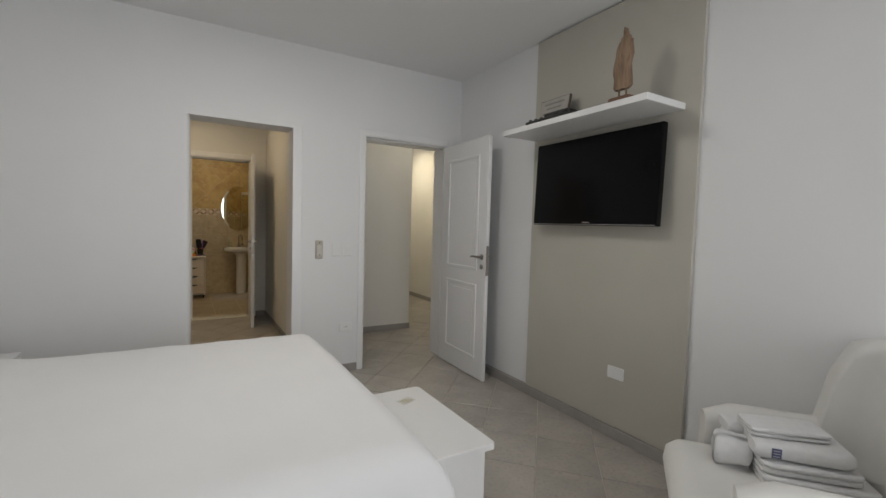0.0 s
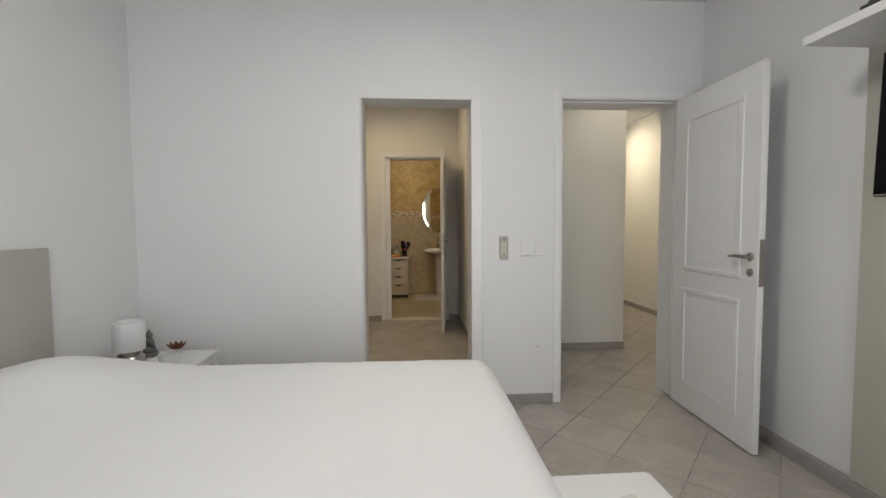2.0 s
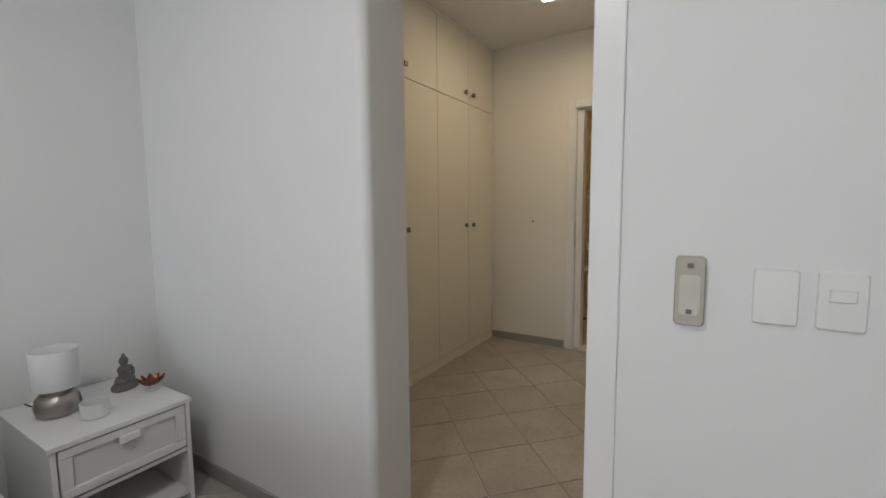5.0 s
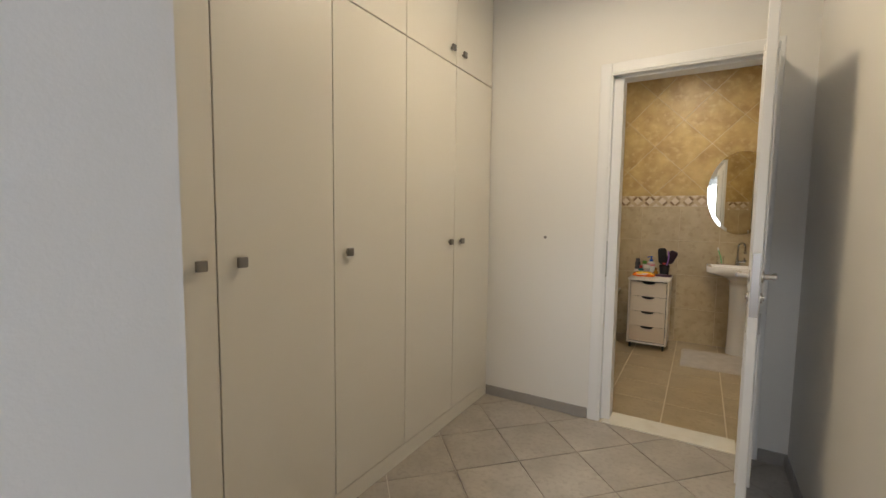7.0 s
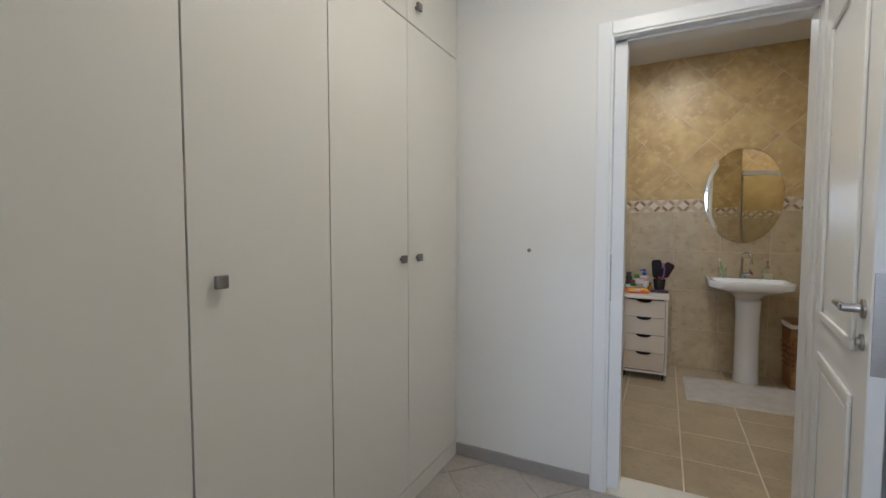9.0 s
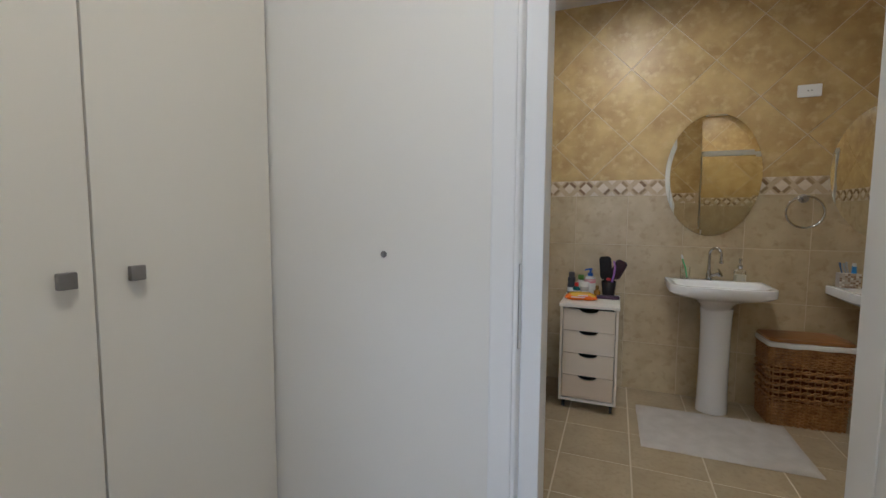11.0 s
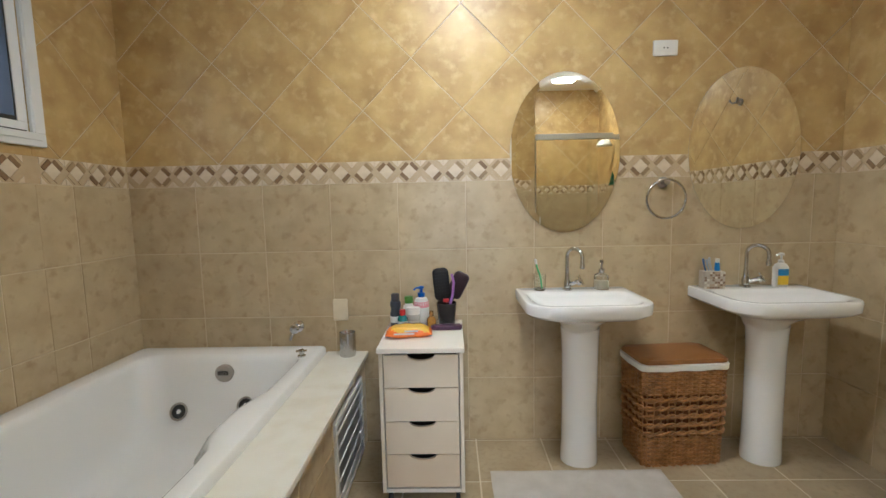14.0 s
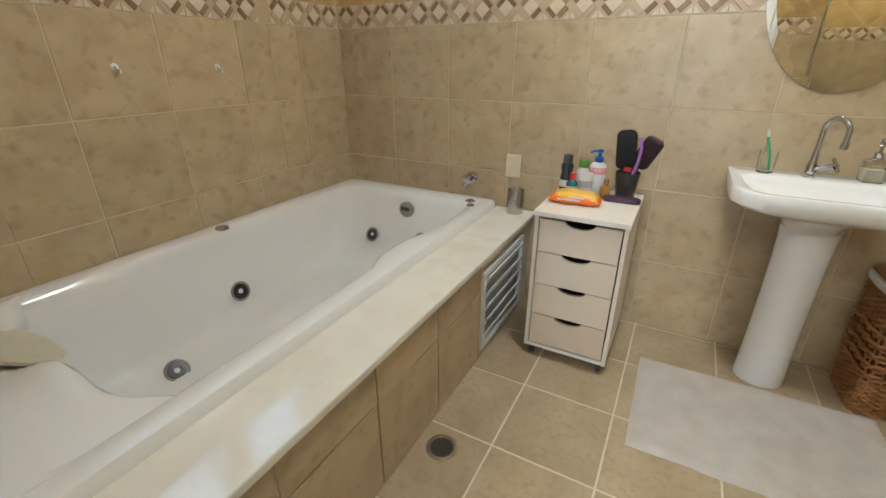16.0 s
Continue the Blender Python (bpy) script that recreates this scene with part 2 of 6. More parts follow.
# ---- mesh helpers ----
def empty(name, at, label="", category="", group="", kind="", rz=0):
    ob = new(name)
    ob.empty_display_size = 0.1
    ob.matrix_world = pose(*at, 0, 0, rz)
    return tagged(ob, label, category, group, kind)


def link(name, bm, material, parent=None, label="", smooth=False):
    me = bpy.data.meshes.new(name)
    bmesh.ops.recalc_face_normals(bm, faces=bm.faces)
    if smooth:
        for f in bm.faces:
            f.smooth = True
    bm.to_mesh(me)
    bm.free()
    for m in material if isinstance(material, (list, tuple)) else [material]:
        me.materials.append(m)
    ob = new(name, me)
    if smooth:
        me.set_sharp_from_angle(angle=radians(40))
    if parent:
        ob.parent = parent
    if label:
        ob["label"] = label
    return ob


def part(name, bm, material, parent, label="", smooth=False):
    """Links a bmesh as one mesh under a thing; its points are in the parent's own space."""
    return link(name, bm, material, parent, label, smooth)


def structure(name, bm, material, label="", category="", smooth=False):
    return tagged(link(name, bm, material, None, "", smooth), label, category, "", "structure")


def box(bm, x0, x1, y0, y1, z0, z1, bevel=0.0, seg=2, m=None):
    made = bmesh.ops.create_cube(bm, size=1.0)["verts"]
    bmesh.ops.scale(bm, vec=(x1 - x0, y1 - y0, z1 - z0), verts=made)
    bmesh.ops.translate(bm, vec=((x0 + x1) / 2, (y0 + y1) / 2, (z0 + z1) / 2), verts=made)
    if bevel:
        edges = list({e for v in made for e in v.link_edges})
        made = bmesh.ops.bevel(bm, geom=edges, offset=bevel, segments=seg, affect="EDGES", profile=0.5)["verts"]
    if m is not None:
        bmesh.ops.transform(bm, matrix=m, verts=made)
    return made


def boxes(*dims, bevel=0.0):
    bm = bmesh.new()
    for d in dims:
        box(bm, *d, bevel=bevel)
    return bm


def lathe(bm, profile, seg=24, at=(0, 0, 0), sx=1.0, sy=1.0, m=None):
    """Turns (radius, height) pairs round the z axis; the ends are closed."""
    rings, made = [], []
    for r, z in profile:
        ring = [bm.verts.new((at[0] + sx * r * math.cos(2 * math.pi * i / seg), at[1] + sy * r * math.sin(2 * math.pi * i / seg), at[2] + z))
                for i in range(seg)]
        rings.append(ring)
        made += ring
    for a, b in zip(rings, rings[1:]):
        for i in range(seg):
            bm.faces.new((a[i], a[(i + 1) % seg], b[(i + 1) % seg], b[i]))
    bm.faces.new(rings[0][::-1])
    bm.faces.new(rings[-1])
    if m is not None:
        bmesh.ops.transform(bm, matrix=m, verts=made)
    return made


def tube(bm, points, radius, seg=10, radii=None):
    """A round bar along a line of points."""
    pts = [Vector(p) for p in points]
    rings = []
    side = None
    for i, p in enumerate(pts):
        d = (pts[min(i + 1, len(pts) - 1)] - pts[max(i - 1, 0)]).normalized()
        if side is None:
            side = d.orthogonal().normalized()
        side = (side - d * side.dot(d)).normalized()
        up = d.cross(side)
        r = radii[i] if radii else radius
        rings.append([bm.verts.new(p + r * (math.cos(2 * math.pi * k / seg) * side + math.sin(2 * math.pi * k / seg) * up)) for k in range(seg)])
    for a, b in zip(rings, rings[1:]):
        for k in range(seg):
            bm.faces.new((a[k], a[(k + 1) % seg], b[(k + 1) % seg], b[k]))
    bm.faces.new(rings[0][::-1])
    bm.faces.new(rings[-1])


def arc(centre, radius, a0, a1, n, axis="xz"):
    out = []
    for i in range(n + 1):
        a = radians(a0 + (a1 - a0) * i / n)
        u, v = radius * math.cos(a), radius * math.sin(a)
        c = Vector(centre)
        out.append(c + {"xz": Vector((u, 0, v)), "yz": Vector((0, u, v)), "xy": Vector((u, v, 0))}[axis])
    return out


def rounded(hx, hy, r, n=5, power=None):
    """Corner points of a rounded rectangle, counter-clockwise."""
    pts = []
    for cx, cy, a in ((hx - r, hy - r, 0), (-hx + r, hy - r, 90), (-hx + r, -hy + r, 180), (hx - r, -hy + r, 270)):
        for i in range(n + 1):
            b = radians(a + 90 * i / n)
            pts.append((cx + r * math.cos(b), cy + r * math.sin(b)))
    return pts


def loft(bm, loops, close=(True, True)):
    """Skins loops of equal length."""
    rings = [[bm.verts.new(p) for p in loop] for loop in loops]
    n = len(rings[0])
    for a, b in zip(rings, rings[1:]):
        for i in range(n):
            bm.faces.new((a[i], a[(i + 1) % n], b[(i + 1) % n], b[i]))
    if close[0]:
        bm.faces.new(rings[0][::-1])
    if close[1]:
        bm.faces.new(rings[-1])
    return rings


# ---- large structure ----
H = 2.78
WX, EX, SY, NY, NB = -1.06, 2.76, -2.2, 3.755, 3.98      # bedroom faces; back of the north wall
BY, BYI, FY, BWX, BEX = 6.52, 6.675, 8.842, -1.107, 2.607   # bathroom walls
DEX, DEX2, HY, CEX, HEX = 1.33, 1.45, 5.0, 4.05, 2.845                 # dressing east wall, hall wall, corridor
D0, D1, DOORH = 0.402, 1.134, 2.10                         # opening to the dressing room
P0, P1, PH = 1.74, 2.627, 2.135                                        # bedroom door
Q0, Q1, QH = 0.362, 1.147, 2.166                                      # bathroom door


def wall_y(name, x0, x1, y0, y1, openings=(), material=PAINT, label="", h=H):
    """A wall along x from y0 to y1 thick, with openings (x0, x1, z0, z1)."""
    dims, x = [], x0
    for a, b, z0, z1 in openings:
        dims.append((x, a, y0, y1, 0, h))
        if z0 > 0:
            dims.append((a, b, y0, y1, 0, z0))
        dims.append((a, b, y0, y1, z1, h))
        x = b
    dims.append((x, x1, y0, y1, 0, h))
    return structure(name, boxes(*dims), material, label, "wall")


def wall_x(name, x0, x1, y0, y1, openings=(), material=PAINT, label="", h=H):
    dims, y = [], y0
    for a, b, z0, z1 in openings:
        dims.append((x0, x1, y, a, 0, h))
        if z0 > 0:
            dims.append((x0, x1, a, b, 0, z0))
        dims.append((x0, x1, a, b, z1, h))
        y = b
    dims.append((x0, x1, y, y1, 0, h))
    return structure(name, boxes(*dims), material, label, "wall")


# bedroom north wall: the edge of the dressing room opening is rounded plaster
bm = boxes((WX - 0.15, D1, NY, NB, DOORH, H), (D1, P0, NY, NB, 0, H), (P0, P1, NY, NB, PH, H), (P1, CEX + 0.15, NY, NB, 0, H))
edge = [(WX - 0.15, NY), (D0 - 0.046, NY), (D0 - 0.036, NY)] + [(D0 - 0.036 + 0.036 * math.sin(radians(a)), NY + 0.036 - 0.036 * math.cos(radians(a))) for a in range(9, 90, 9)] + [(D0, NY + 0.036), (D0, NY + 0.046), (D0, NB), (WX - 0.15, NB)]
loft(bm, [[(x, y, z) for x, y in edge] for z in (0, DOORH)])
wall_north = structure("wall_north", bm, PAINT, "white painted bedroom wall with two door openings", "wall", True)
wall_west = wall_x("wall_west", WX - 0.15, WX, SY - 0.15, NY, (), PAINT, "white painted wall behind the bed")
wall_east = wall_x("wall_east", EX, EX + 0.15, SY - 0.15, NY, (), PAINT, "white painted bedroom wall behind the television")
wall_south = wall_y("wall_south", WX, EX, SY - 0.15, SY, [(0.4, 2.6, 0.15, 2.35)], PAINT, "white painted wall with a wide window opening")
wall_closet = wall_x("wall_closet", WX - 0.15, WX, NB, BY, (), PAINT_WARM, "white wall behind the built-in wardrobes")
wall_dressing = wall_x("wall_dressing", DEX, DEX2, NB, BYI, (), PAINT_WARM, "cream white dressing room wall")
wall_bath_south = wall_y("wall_bath_south", BWX - 0.15, DEX, BY, BYI, [(Q0, Q1, 0, QH)], PAINT_WARM, "white wall with the bathroom doorway")
WIN = (7.16, 8.32, 1.62, 2.26)
wall_bath_west = wall_x("wall_bath_west", BWX - 0.15, BWX, BYI, FY, [WIN], PAINT, "bathroom wall with a high window")
wall_bath_north = wall_y("wall_bath_north", BWX - 0.15, CEX + 0.15, FY, FY + 0.15, (), PAINT, "tiled bathroom wall behind the washbasins")
wall_bath_east = wall_x("wall_bath_east", BEX, HEX, HY + 0.12, FY, (), PAINT, "bathroom wall beside the toilet")
wall_hall = wall_y("wall_hall", DEX2, HEX, HY, HY + 0.12, (), PAINT_WARM, "white hall wall opposite the bedroom door")
wall_corridor = wall_x("wall_corridor", CEX, CEX + 0.15, NB, FY, (), PAINT_WARM, "white corridor wall lit by a warm lamp")

structure("floor", boxes((WX - 0.15, CEX + 0.15, SY - 0.15, BY, -0.2, -0.006), (2.80, CEX + 0.15, BY, FY + 0.15, -0.2, -0.006)), GROUT,
          "grey ceramic floor laid diagonally", "floor")
structure("floor_bathroom", boxes((BWX - 0.15, 2.80, BY + 0.001, FY + 0.15, -0.2, -0.0022)), GROUT_B, "beige ceramic bathroom floor", "floor")
structure("ceiling", boxes((WX - 0.15, CEX + 0.15, SY - 0.15, NB, H, H + 0.15)), CEIL, "plain white bedroom ceiling", "ceiling")
structure("ceiling_inner", boxes((BWX - 0.15, CEX + 0.15, NB + 0.001, FY + 0.15, H, H + 0.15)), CEIL, "plain white ceiling of the inner rooms", "ceiling")


# skirting
def skirting(name, *runs):
    bm = bmesh.new()
    for d in runs:
        box(bm, *d, 0.0, 0.07, bevel=0.003, seg=1)
    return structure(name, bm, SKIRT, "grey tiled skirting", "baseboard")


skirting("baseboard_north", (WX, D0 - 0.034, NY - 0.012, NY), (D1 + 0.075, P0 - 0.037, NY - 0.012, NY))
skirting("baseboard_east", (2.716, EX - 0.001, SY, NY - 0.012))
skirting("baseboard_west", (WX, WX + 0.012, SY, NY - 0.012))
skirting("baseboard_dressing", (-0.41, Q0 - 0.055, BY - 0.012, BY), (Q1 + 0.055, DEX - 0.012, BY - 0.012, BY), (DEX - 0.012, DEX, NB, BY))
skirting("baseboard_hall", (DEX2, HEX, HY - 0.012, HY), (HEX, HEX + 0.012, HY, FY), (CEX - 0.012, CEX, NB, FY), (DEX2, DEX2 + 0.012, NB, HY - 0.012))

# window opening of the bedroom: frame and panes
bm = boxes((0.4, 2.6, SY - 0.12, SY - 0.06, 0.15, 0.21), (0.4, 2.6, SY - 0.12, SY - 0.06, 2.29, 2.35), (0.4, 0.46, SY - 0.12, SY - 0.06, 0.21, 2.29),
           (2.54, 2.6, SY - 0.12, SY - 0.06, 0.21, 2.29), (1.47, 1.53, SY - 0.12, SY - 0.06, 0.21, 2.29))
structure("window_1", bm, ALU_WHITE, "white aluminium bedroom window", "window")


# door frames
def casing(name, a, b, y0, y1, front, h=DOORH, w=0.065, sides=(True, True, True), lining=True, stops=(0.012, 0.012)):
    """Door casing: lining in the opening and a proud architrave on the face at y = front (outwards is -y)."""
    bm = bmesh.new()
    t = 0.022
    if lining:
        box(bm, a, a + t, y0 - 0.004, y1 + 0.004, 0, h - t, 0.003, 1)
        box(bm, b - t, b, y0 - 0.004, y1 + 0.004, 0, h - t, 0.003, 1)
        box(bm, a, b, y0 - 0.004, y1 + 0.004, h - t, h, 0.003, 1)
        box(bm, a + t, a + t + stops[0], y0 + 0.045, y1, 0, h - t, 0.002, 1)
        box(bm, b - t - stops[1], b - t, y0 + 0.045, y1, 0, h - t, 0.002, 1)
        box(bm, a + t, b - t, y0 + 0.045, y1, h - t - 0.012, h - t, 0.002, 1)
    if sides[0]:
        box(bm, a - w + 0.012, a + 0.012, front - 0.010, front - 0.0005, 0, h + (w - 0.012 if sides[2] else -0.012), 0.005, 2)
    if sides[1]:
        box(bm, b - 0.012, b + w - 0.012, front - 0.010, front - 0.0005, 0, h + (w - 0.012 if sides[2] else -0.012), 0.005, 2)
    if sides[2]:
        box(bm, a + 0.012, b - 0.012, front - 0.010, front - 0.0005, h - 0.012, h + w - 0.012, 0.005, 2)
    return structure(name, bm, TRIM, "white painted door frame", "trim")


casing("trim_bedroom_door", P0, P1, NY, NB, NY, h=PH, w=0.048)
bath_casing = casing("trim_bathroom_door", Q0, Q1, BY, BYI, BY, h=QH, w=0.062, stops=(0.054, 0.004))
part("strike_plate", boxes((Q0 + 0.0222, Q0 + 0.0245, BY + 0.004, BY + 0.034, 0.93, 1.15)), STEEL, bath_casing, "steel strike plate")
# single architrave on one side of the dressing room opening
bm = boxes((D1 - 0.004, D1 + 0.07, NY - 0.007, NY + 0.0, 0, DOORH + 0.02), bevel=0.004)
box(bm, D1 - 0.004, D1 - 0.0005, NY, NB - 0.01, 0, DOORH - 0.001)
structure("trim_dressing", bm, TRIM, "white painted edge trim of the opening", "trim")
structure("threshold", boxes((Q0 + 0.034, Q1 - 0.034, BY - 0.005, BYI + 0.02, -0.006, 0.006), bevel=0.002), MARBLE, "cream marble threshold slab", "threshold")


# ---- doors ----
def panel_door(name, at, rz, width, label, h=2.10):
    """A two-panel door leaf from its hinge edge along local +x, 35 mm thick, with levers on both faces."""
    d = empty(name, at, label, "door", "", "structure", rz)
    t = 0.035
    bm = bmesh.new()
    box(bm, 0.0, width, -t / 2, t / 2, 0.008, h, 0.003, 1)
    part("leaf", bm, TRIM, d)
    for z0, z1 in ((0.17, 0.83), (0.95, h - 0.145)):
        for s in (1, -1):
            y = s * (t / 2)
            bm = bmesh.new()
            x0, x1 = 0.125, width - 0.125
            for a, b, c, e in ((x0, x1, z0, z0 + 0.028), (x0, x1, z1 - 0.028, z1), (x0, x0 + 0.028, z0 + 0.028, z1 - 0.028), (x1 - 0.028, x1, z0 + 0.028, z1 - 0.028)):
                box(bm, a, b, min(y, y + s * 0.010), max(y, y + s * 0.010), c, e, 0.004, 2)
            part("moulding", bm, TRIM, d)
            bm = bmesh.new()
            box(bm, x0 + 0.06, x1 - 0.06, min(y, y + s * 0.003), max(y, y + s * 0.003), z0 + 0.06, z1 - 0.06, 0.0015, 1)
            part("raised_panel", bm, TRIM, d)
    bm = bmesh.new()
    box(bm, width - 0.002, width + 0.0025, -0.0135, 0.0135, 0.92, 1.17, 0.001, 1)
    part("lock_plate", bm, NICKEL, d, "steel lock plate")
    for s in (1, -1):
        bm = bmesh.new()
        x, z = width - 0.055, 1.075
        lathe(bm, [(0.024, 0), (0.024, 0.006), (0.012, 0.009), (0.010, 0.045)], 16, m=Matrix.Translation((x, s * t / 2, z)) @ pose(0, 0, 0, -90 * s, 0, 0))
        y = s * (t / 2 + 0.042)
        tube(bm, [(x, y, z), (x - 0.02, y, z + 0.002), (x - 0.07, y, z + 0.003), (x - 0.115, y - s * 0.004, z - 0.002)], 0.009, 10, radii=[0.010, 0.010, 0.009, 0.007])
        part("lever", bm, NICKEL, d, "brushed nickel lever handle", True)
        bm = bmesh.new()
        lathe(bm, [(0.021, 0), (0.021, 0.006), (0.011, 0.008), (0.011, 0.014)], 16, m=Matrix.Translation((x, s * t / 2, z - 0.085)) @ pose(0, 0, 0, -90 * s, 0, 0))
        part("keyhole", bm, NICKEL, d, "nickel key escutcheon", True)
    for z in (0.25, 1.05, 1.85):
        bm = bmesh.new()
        lathe(bm, [(0.008, 0), (0.008, 0.08)], 10, (-0.006, t / 2, z))
        part("hinge", bm, STEEL, d, "steel hinge", True)
    return d


panel_door("door_bedroom", (2.578, 3.738, 0), -91.5, 0.775, "white panelled door standing open into the bedroom")
panel_door("door_bathroom", (1.147, 6.488, 0), -96, 0.738, "white panelled door standing open into the dressing room", 2.135)


# ---- tile fields ----
def clip(poly, a, b, c):
    """The part of a polygon where a*x + b*y <= c."""
    out = []
    for i, p in enumerate(poly):
        q = poly[(i + 1) % len(poly)]
        dp, dq = a * p[0] + b * p[1] - c, a * q[0] + b * q[1] - c
        if dp <= 0:
            out.append(p)
        if dp * dq < 0:
            t = dp / (dp - dq)
            out.append((p[0] + t * (q[0] - p[0]), p[1] + t * (q[1] - p[1])))
    return out


def area(poly):
    return abs(sum(p[0] * q[1] - q[0] * p[1] for p, q in zip(poly, poly[1:] + poly[:1]))) / 2


CACHE = {}


def tile_mesh(poly, thick, material, key=None):
    if key and key in CACHE:
        return CACHE[key]
    me = bpy.data.meshes.new("tile")
    n = len(poly)
    cx, cy = sum(p[0] for p in poly) / n, sum(p[1] for p in poly) / n
    top = []
    for p in poly:
        d = math.hypot(p[0] - cx, p[1] - cy) or 1
        k = max(0.0, 1 - 0.0025 / d)
        top.append((cx + (p[0] - cx) * k, cy + (p[1] - cy) * k))
    verts = [(*p, -thick) for p in poly] + [(*p, -0.0018) for p in poly] + [(*p, 0) for p in top]
    faces = [list(range(2 * n, 3 * n))]
    for s in (0, n):
        faces += [[s + i, s + (i + 1) % n, s + n + (i + 1) % n, s + n + i] for i in range(n)]
    me.from_pydata(verts, [], faces)
    me.materials.append(material)
    if key:
        CACHE[key] = me
    return me


def tile_field(parent, m, rect, origin, va, vb, gap, material, thick=0.0058, tilt=0.0):
    """Tiles of the lattice origin + i*va + j*vb inside rect (u0, u1, v0, v1) of the plane m (u, v, normal out)."""
    u0, u1, v0, v1 = rect
    det = va[0] * vb[1] - va[1] * vb[0]
    corner = [(u - origin[0], v - origin[1]) for u in (u0, u1) for v in (v0, v1)]
    ii = [(c[0] * vb[1] - c[1] * vb[0]) / det for c in corner]
    jj = [(va[0] * c[1] - va[1] * c[0]) / det for c in corner]
    la, lb = math.hypot(*va), math.hypot(*vb)
    ga, gb = gap / la / 2, gap / lb / 2
    for i in range(math.floor(min(ii)) - 1, math.ceil(max(ii)) + 1):
        for j in range(math.floor(min(jj)) - 1, math.ceil(max(jj)) + 1):
            full = [(origin[0] + a * va[0] + b * vb[0], origin[1] + a * va[1] + b * vb[1])
                    for a, b in ((i + ga, j + gb), (i + 1 - ga, j + gb), (i + 1 - ga, j + 1 - gb), (i + ga, j + 1 - gb))]
            poly = full
            for a, b, c in ((1, 0, u1), (-1, 0, -u0), (0, 1, v1), (0, -1, -v0)):
                poly = clip(poly, a, b, c) if poly else poly
            if len(poly) < 3 or area(poly) < 0.0002:
                continue
            cx, cy = sum(p[0] for p in full) / 4, sum(p[1] for p in full) / 4
            whole = area(poly) > 0.999 * area(full)
            me = tile_mesh([(p[0] - cx, p[1] - cy) for p in poly], thick, material, (material.name, va, vb, gap) if whole else None)
            ob = new("tile", me)
            ob.parent = parent
            ob.matrix_world = m @ Matrix.Translation((cx, cy, random.uniform(-0.0005, 0.0005))) @ pose(0, 0, 0, random.gauss(0, tilt), random.gauss(0, tilt), 0)


FLOOR_M = Matrix.Identity(4)


# ---- bedroom things ----
# greige wall panel behind the television
bm = boxes((2.731, EX - 0.001, 1.352, 2.625, 0.072, H - 0.012), bevel=0.002)
tagged(link("wall_panel", bm, PANEL), "tall greige painted panel fixed behind the television", "wall panel")


def bed():
    b = empty("bed", (0.0, 2.075, 0.0), "king-size bed made up with a plain white bedspread", "bed")
    bm = bmesh.new()
    box(bm, -0.98, 1.02, -0.87, 0.87, 0.05, 0.28, 0.02, 2)
    part("bed_base", bm, SLIP, b, "ivory upholstered bed base")
    bm = bmesh.new()
    box(bm, -0.98, 1.04, -0.88, 0.88, 0.285, 0.55, 0.05, 3)
    part("mattress", bm, LINEN, b, "white mattress")
    # bedspread: a sheet over the mattress that falls to the floor on three sides
    bm = bmesh.new()
    x0, x1, hy = -1.0, 1.135, 0.90
    nu, nv, drop = 74, 84, 0.55
    grid = []
    u_len, v_len = (x1 - x0) + drop, 2 * hy + 2 * drop

    def profile(s, edge):
        """Distance s along the sheet, past the edge it turns down over a soft corner."""
        r = 0.15
        a = r * math.pi / 2
        if s <= edge - r:
            return s, 0.0
        if s <= edge - r + a:
            k = (s - edge + r) / r
            return edge - r + r * math.sin(k), -r * (1 - math.cos(k))
        return edge + 0.11 * (s - (edge - r + a)) , -r - (s - (edge - r + a))

    for i in range(nu + 1):
        row = []
        for j in range(nv + 1):
            s, w = u_len * i / nu, v_len * j / nv - v_len / 2
            du, dz1 = profile(s, x1 - x0)
            dv, dz2 = profile(abs(w), hy)
            x, y = x0 + du, math.copysign(dv, w)
            hang = max(0.0, -dz1 - 0.15) + max(0.0, -dz2 - 0.15)
            bulge = 0.135 * math.exp(-((x + 0.70) / 0.32) ** 2) * (0.75 + 0.25 * math.cos(2 * math.pi * (y + 0.47) / 0.94)) * max(0.0, 1 - (abs(y) / hy) ** 6)
            z = 0.612 + 0.012 * math.cos(x * 1.3) * math.cos(y * 1.5) + bulge + min(dz1, dz2) + 0.35 * max(dz1, dz2)
            p = Vector((x * 1.4, y * 1.4, 0.3))
            z += 0.006 * noise.noise(p * 1.3) + 0.004 * noise.noise(p * 4) + 0.0016 * noise.noise(Vector((x * 16, y * 5, 2.0)))
            if hang > 0:
                wave = 0.020 * min(1.0, hang / 0.25) * math.sin(9.0 * (x + y) + 2.0 * noise.noise(Vector((x, y, 1.0))))
                if dz1 < dz2:
                    x += wave
                else:
                    y += math.copysign(wave, w)
            row.append(bm.verts.new((x, y, max(0.02, z))))
        grid.append(row)
    for i in range(nu):
        for j in range(nv):
            bm.faces.new((grid[i][j], grid[i + 1][j], grid[i + 1][j + 1], grid[i][j + 1]))
    part("bedspread", bm, LINEN, b, "plain white woven bedspread", True)
    # headboard in upholstered panels against the wall
    for k in range(5):
        bm = bmesh.new()
        y1 = 0.955 - 0.445 * k
        box(bm, -1.055, -1.015, y1 - 0.442, y1, 0.30, 1.16, 0.010, 3)
        part("headboard_panel", bm, GREIGE_CLOTH, b, "greige upholstered headboard panel", True)
    return b


bed()


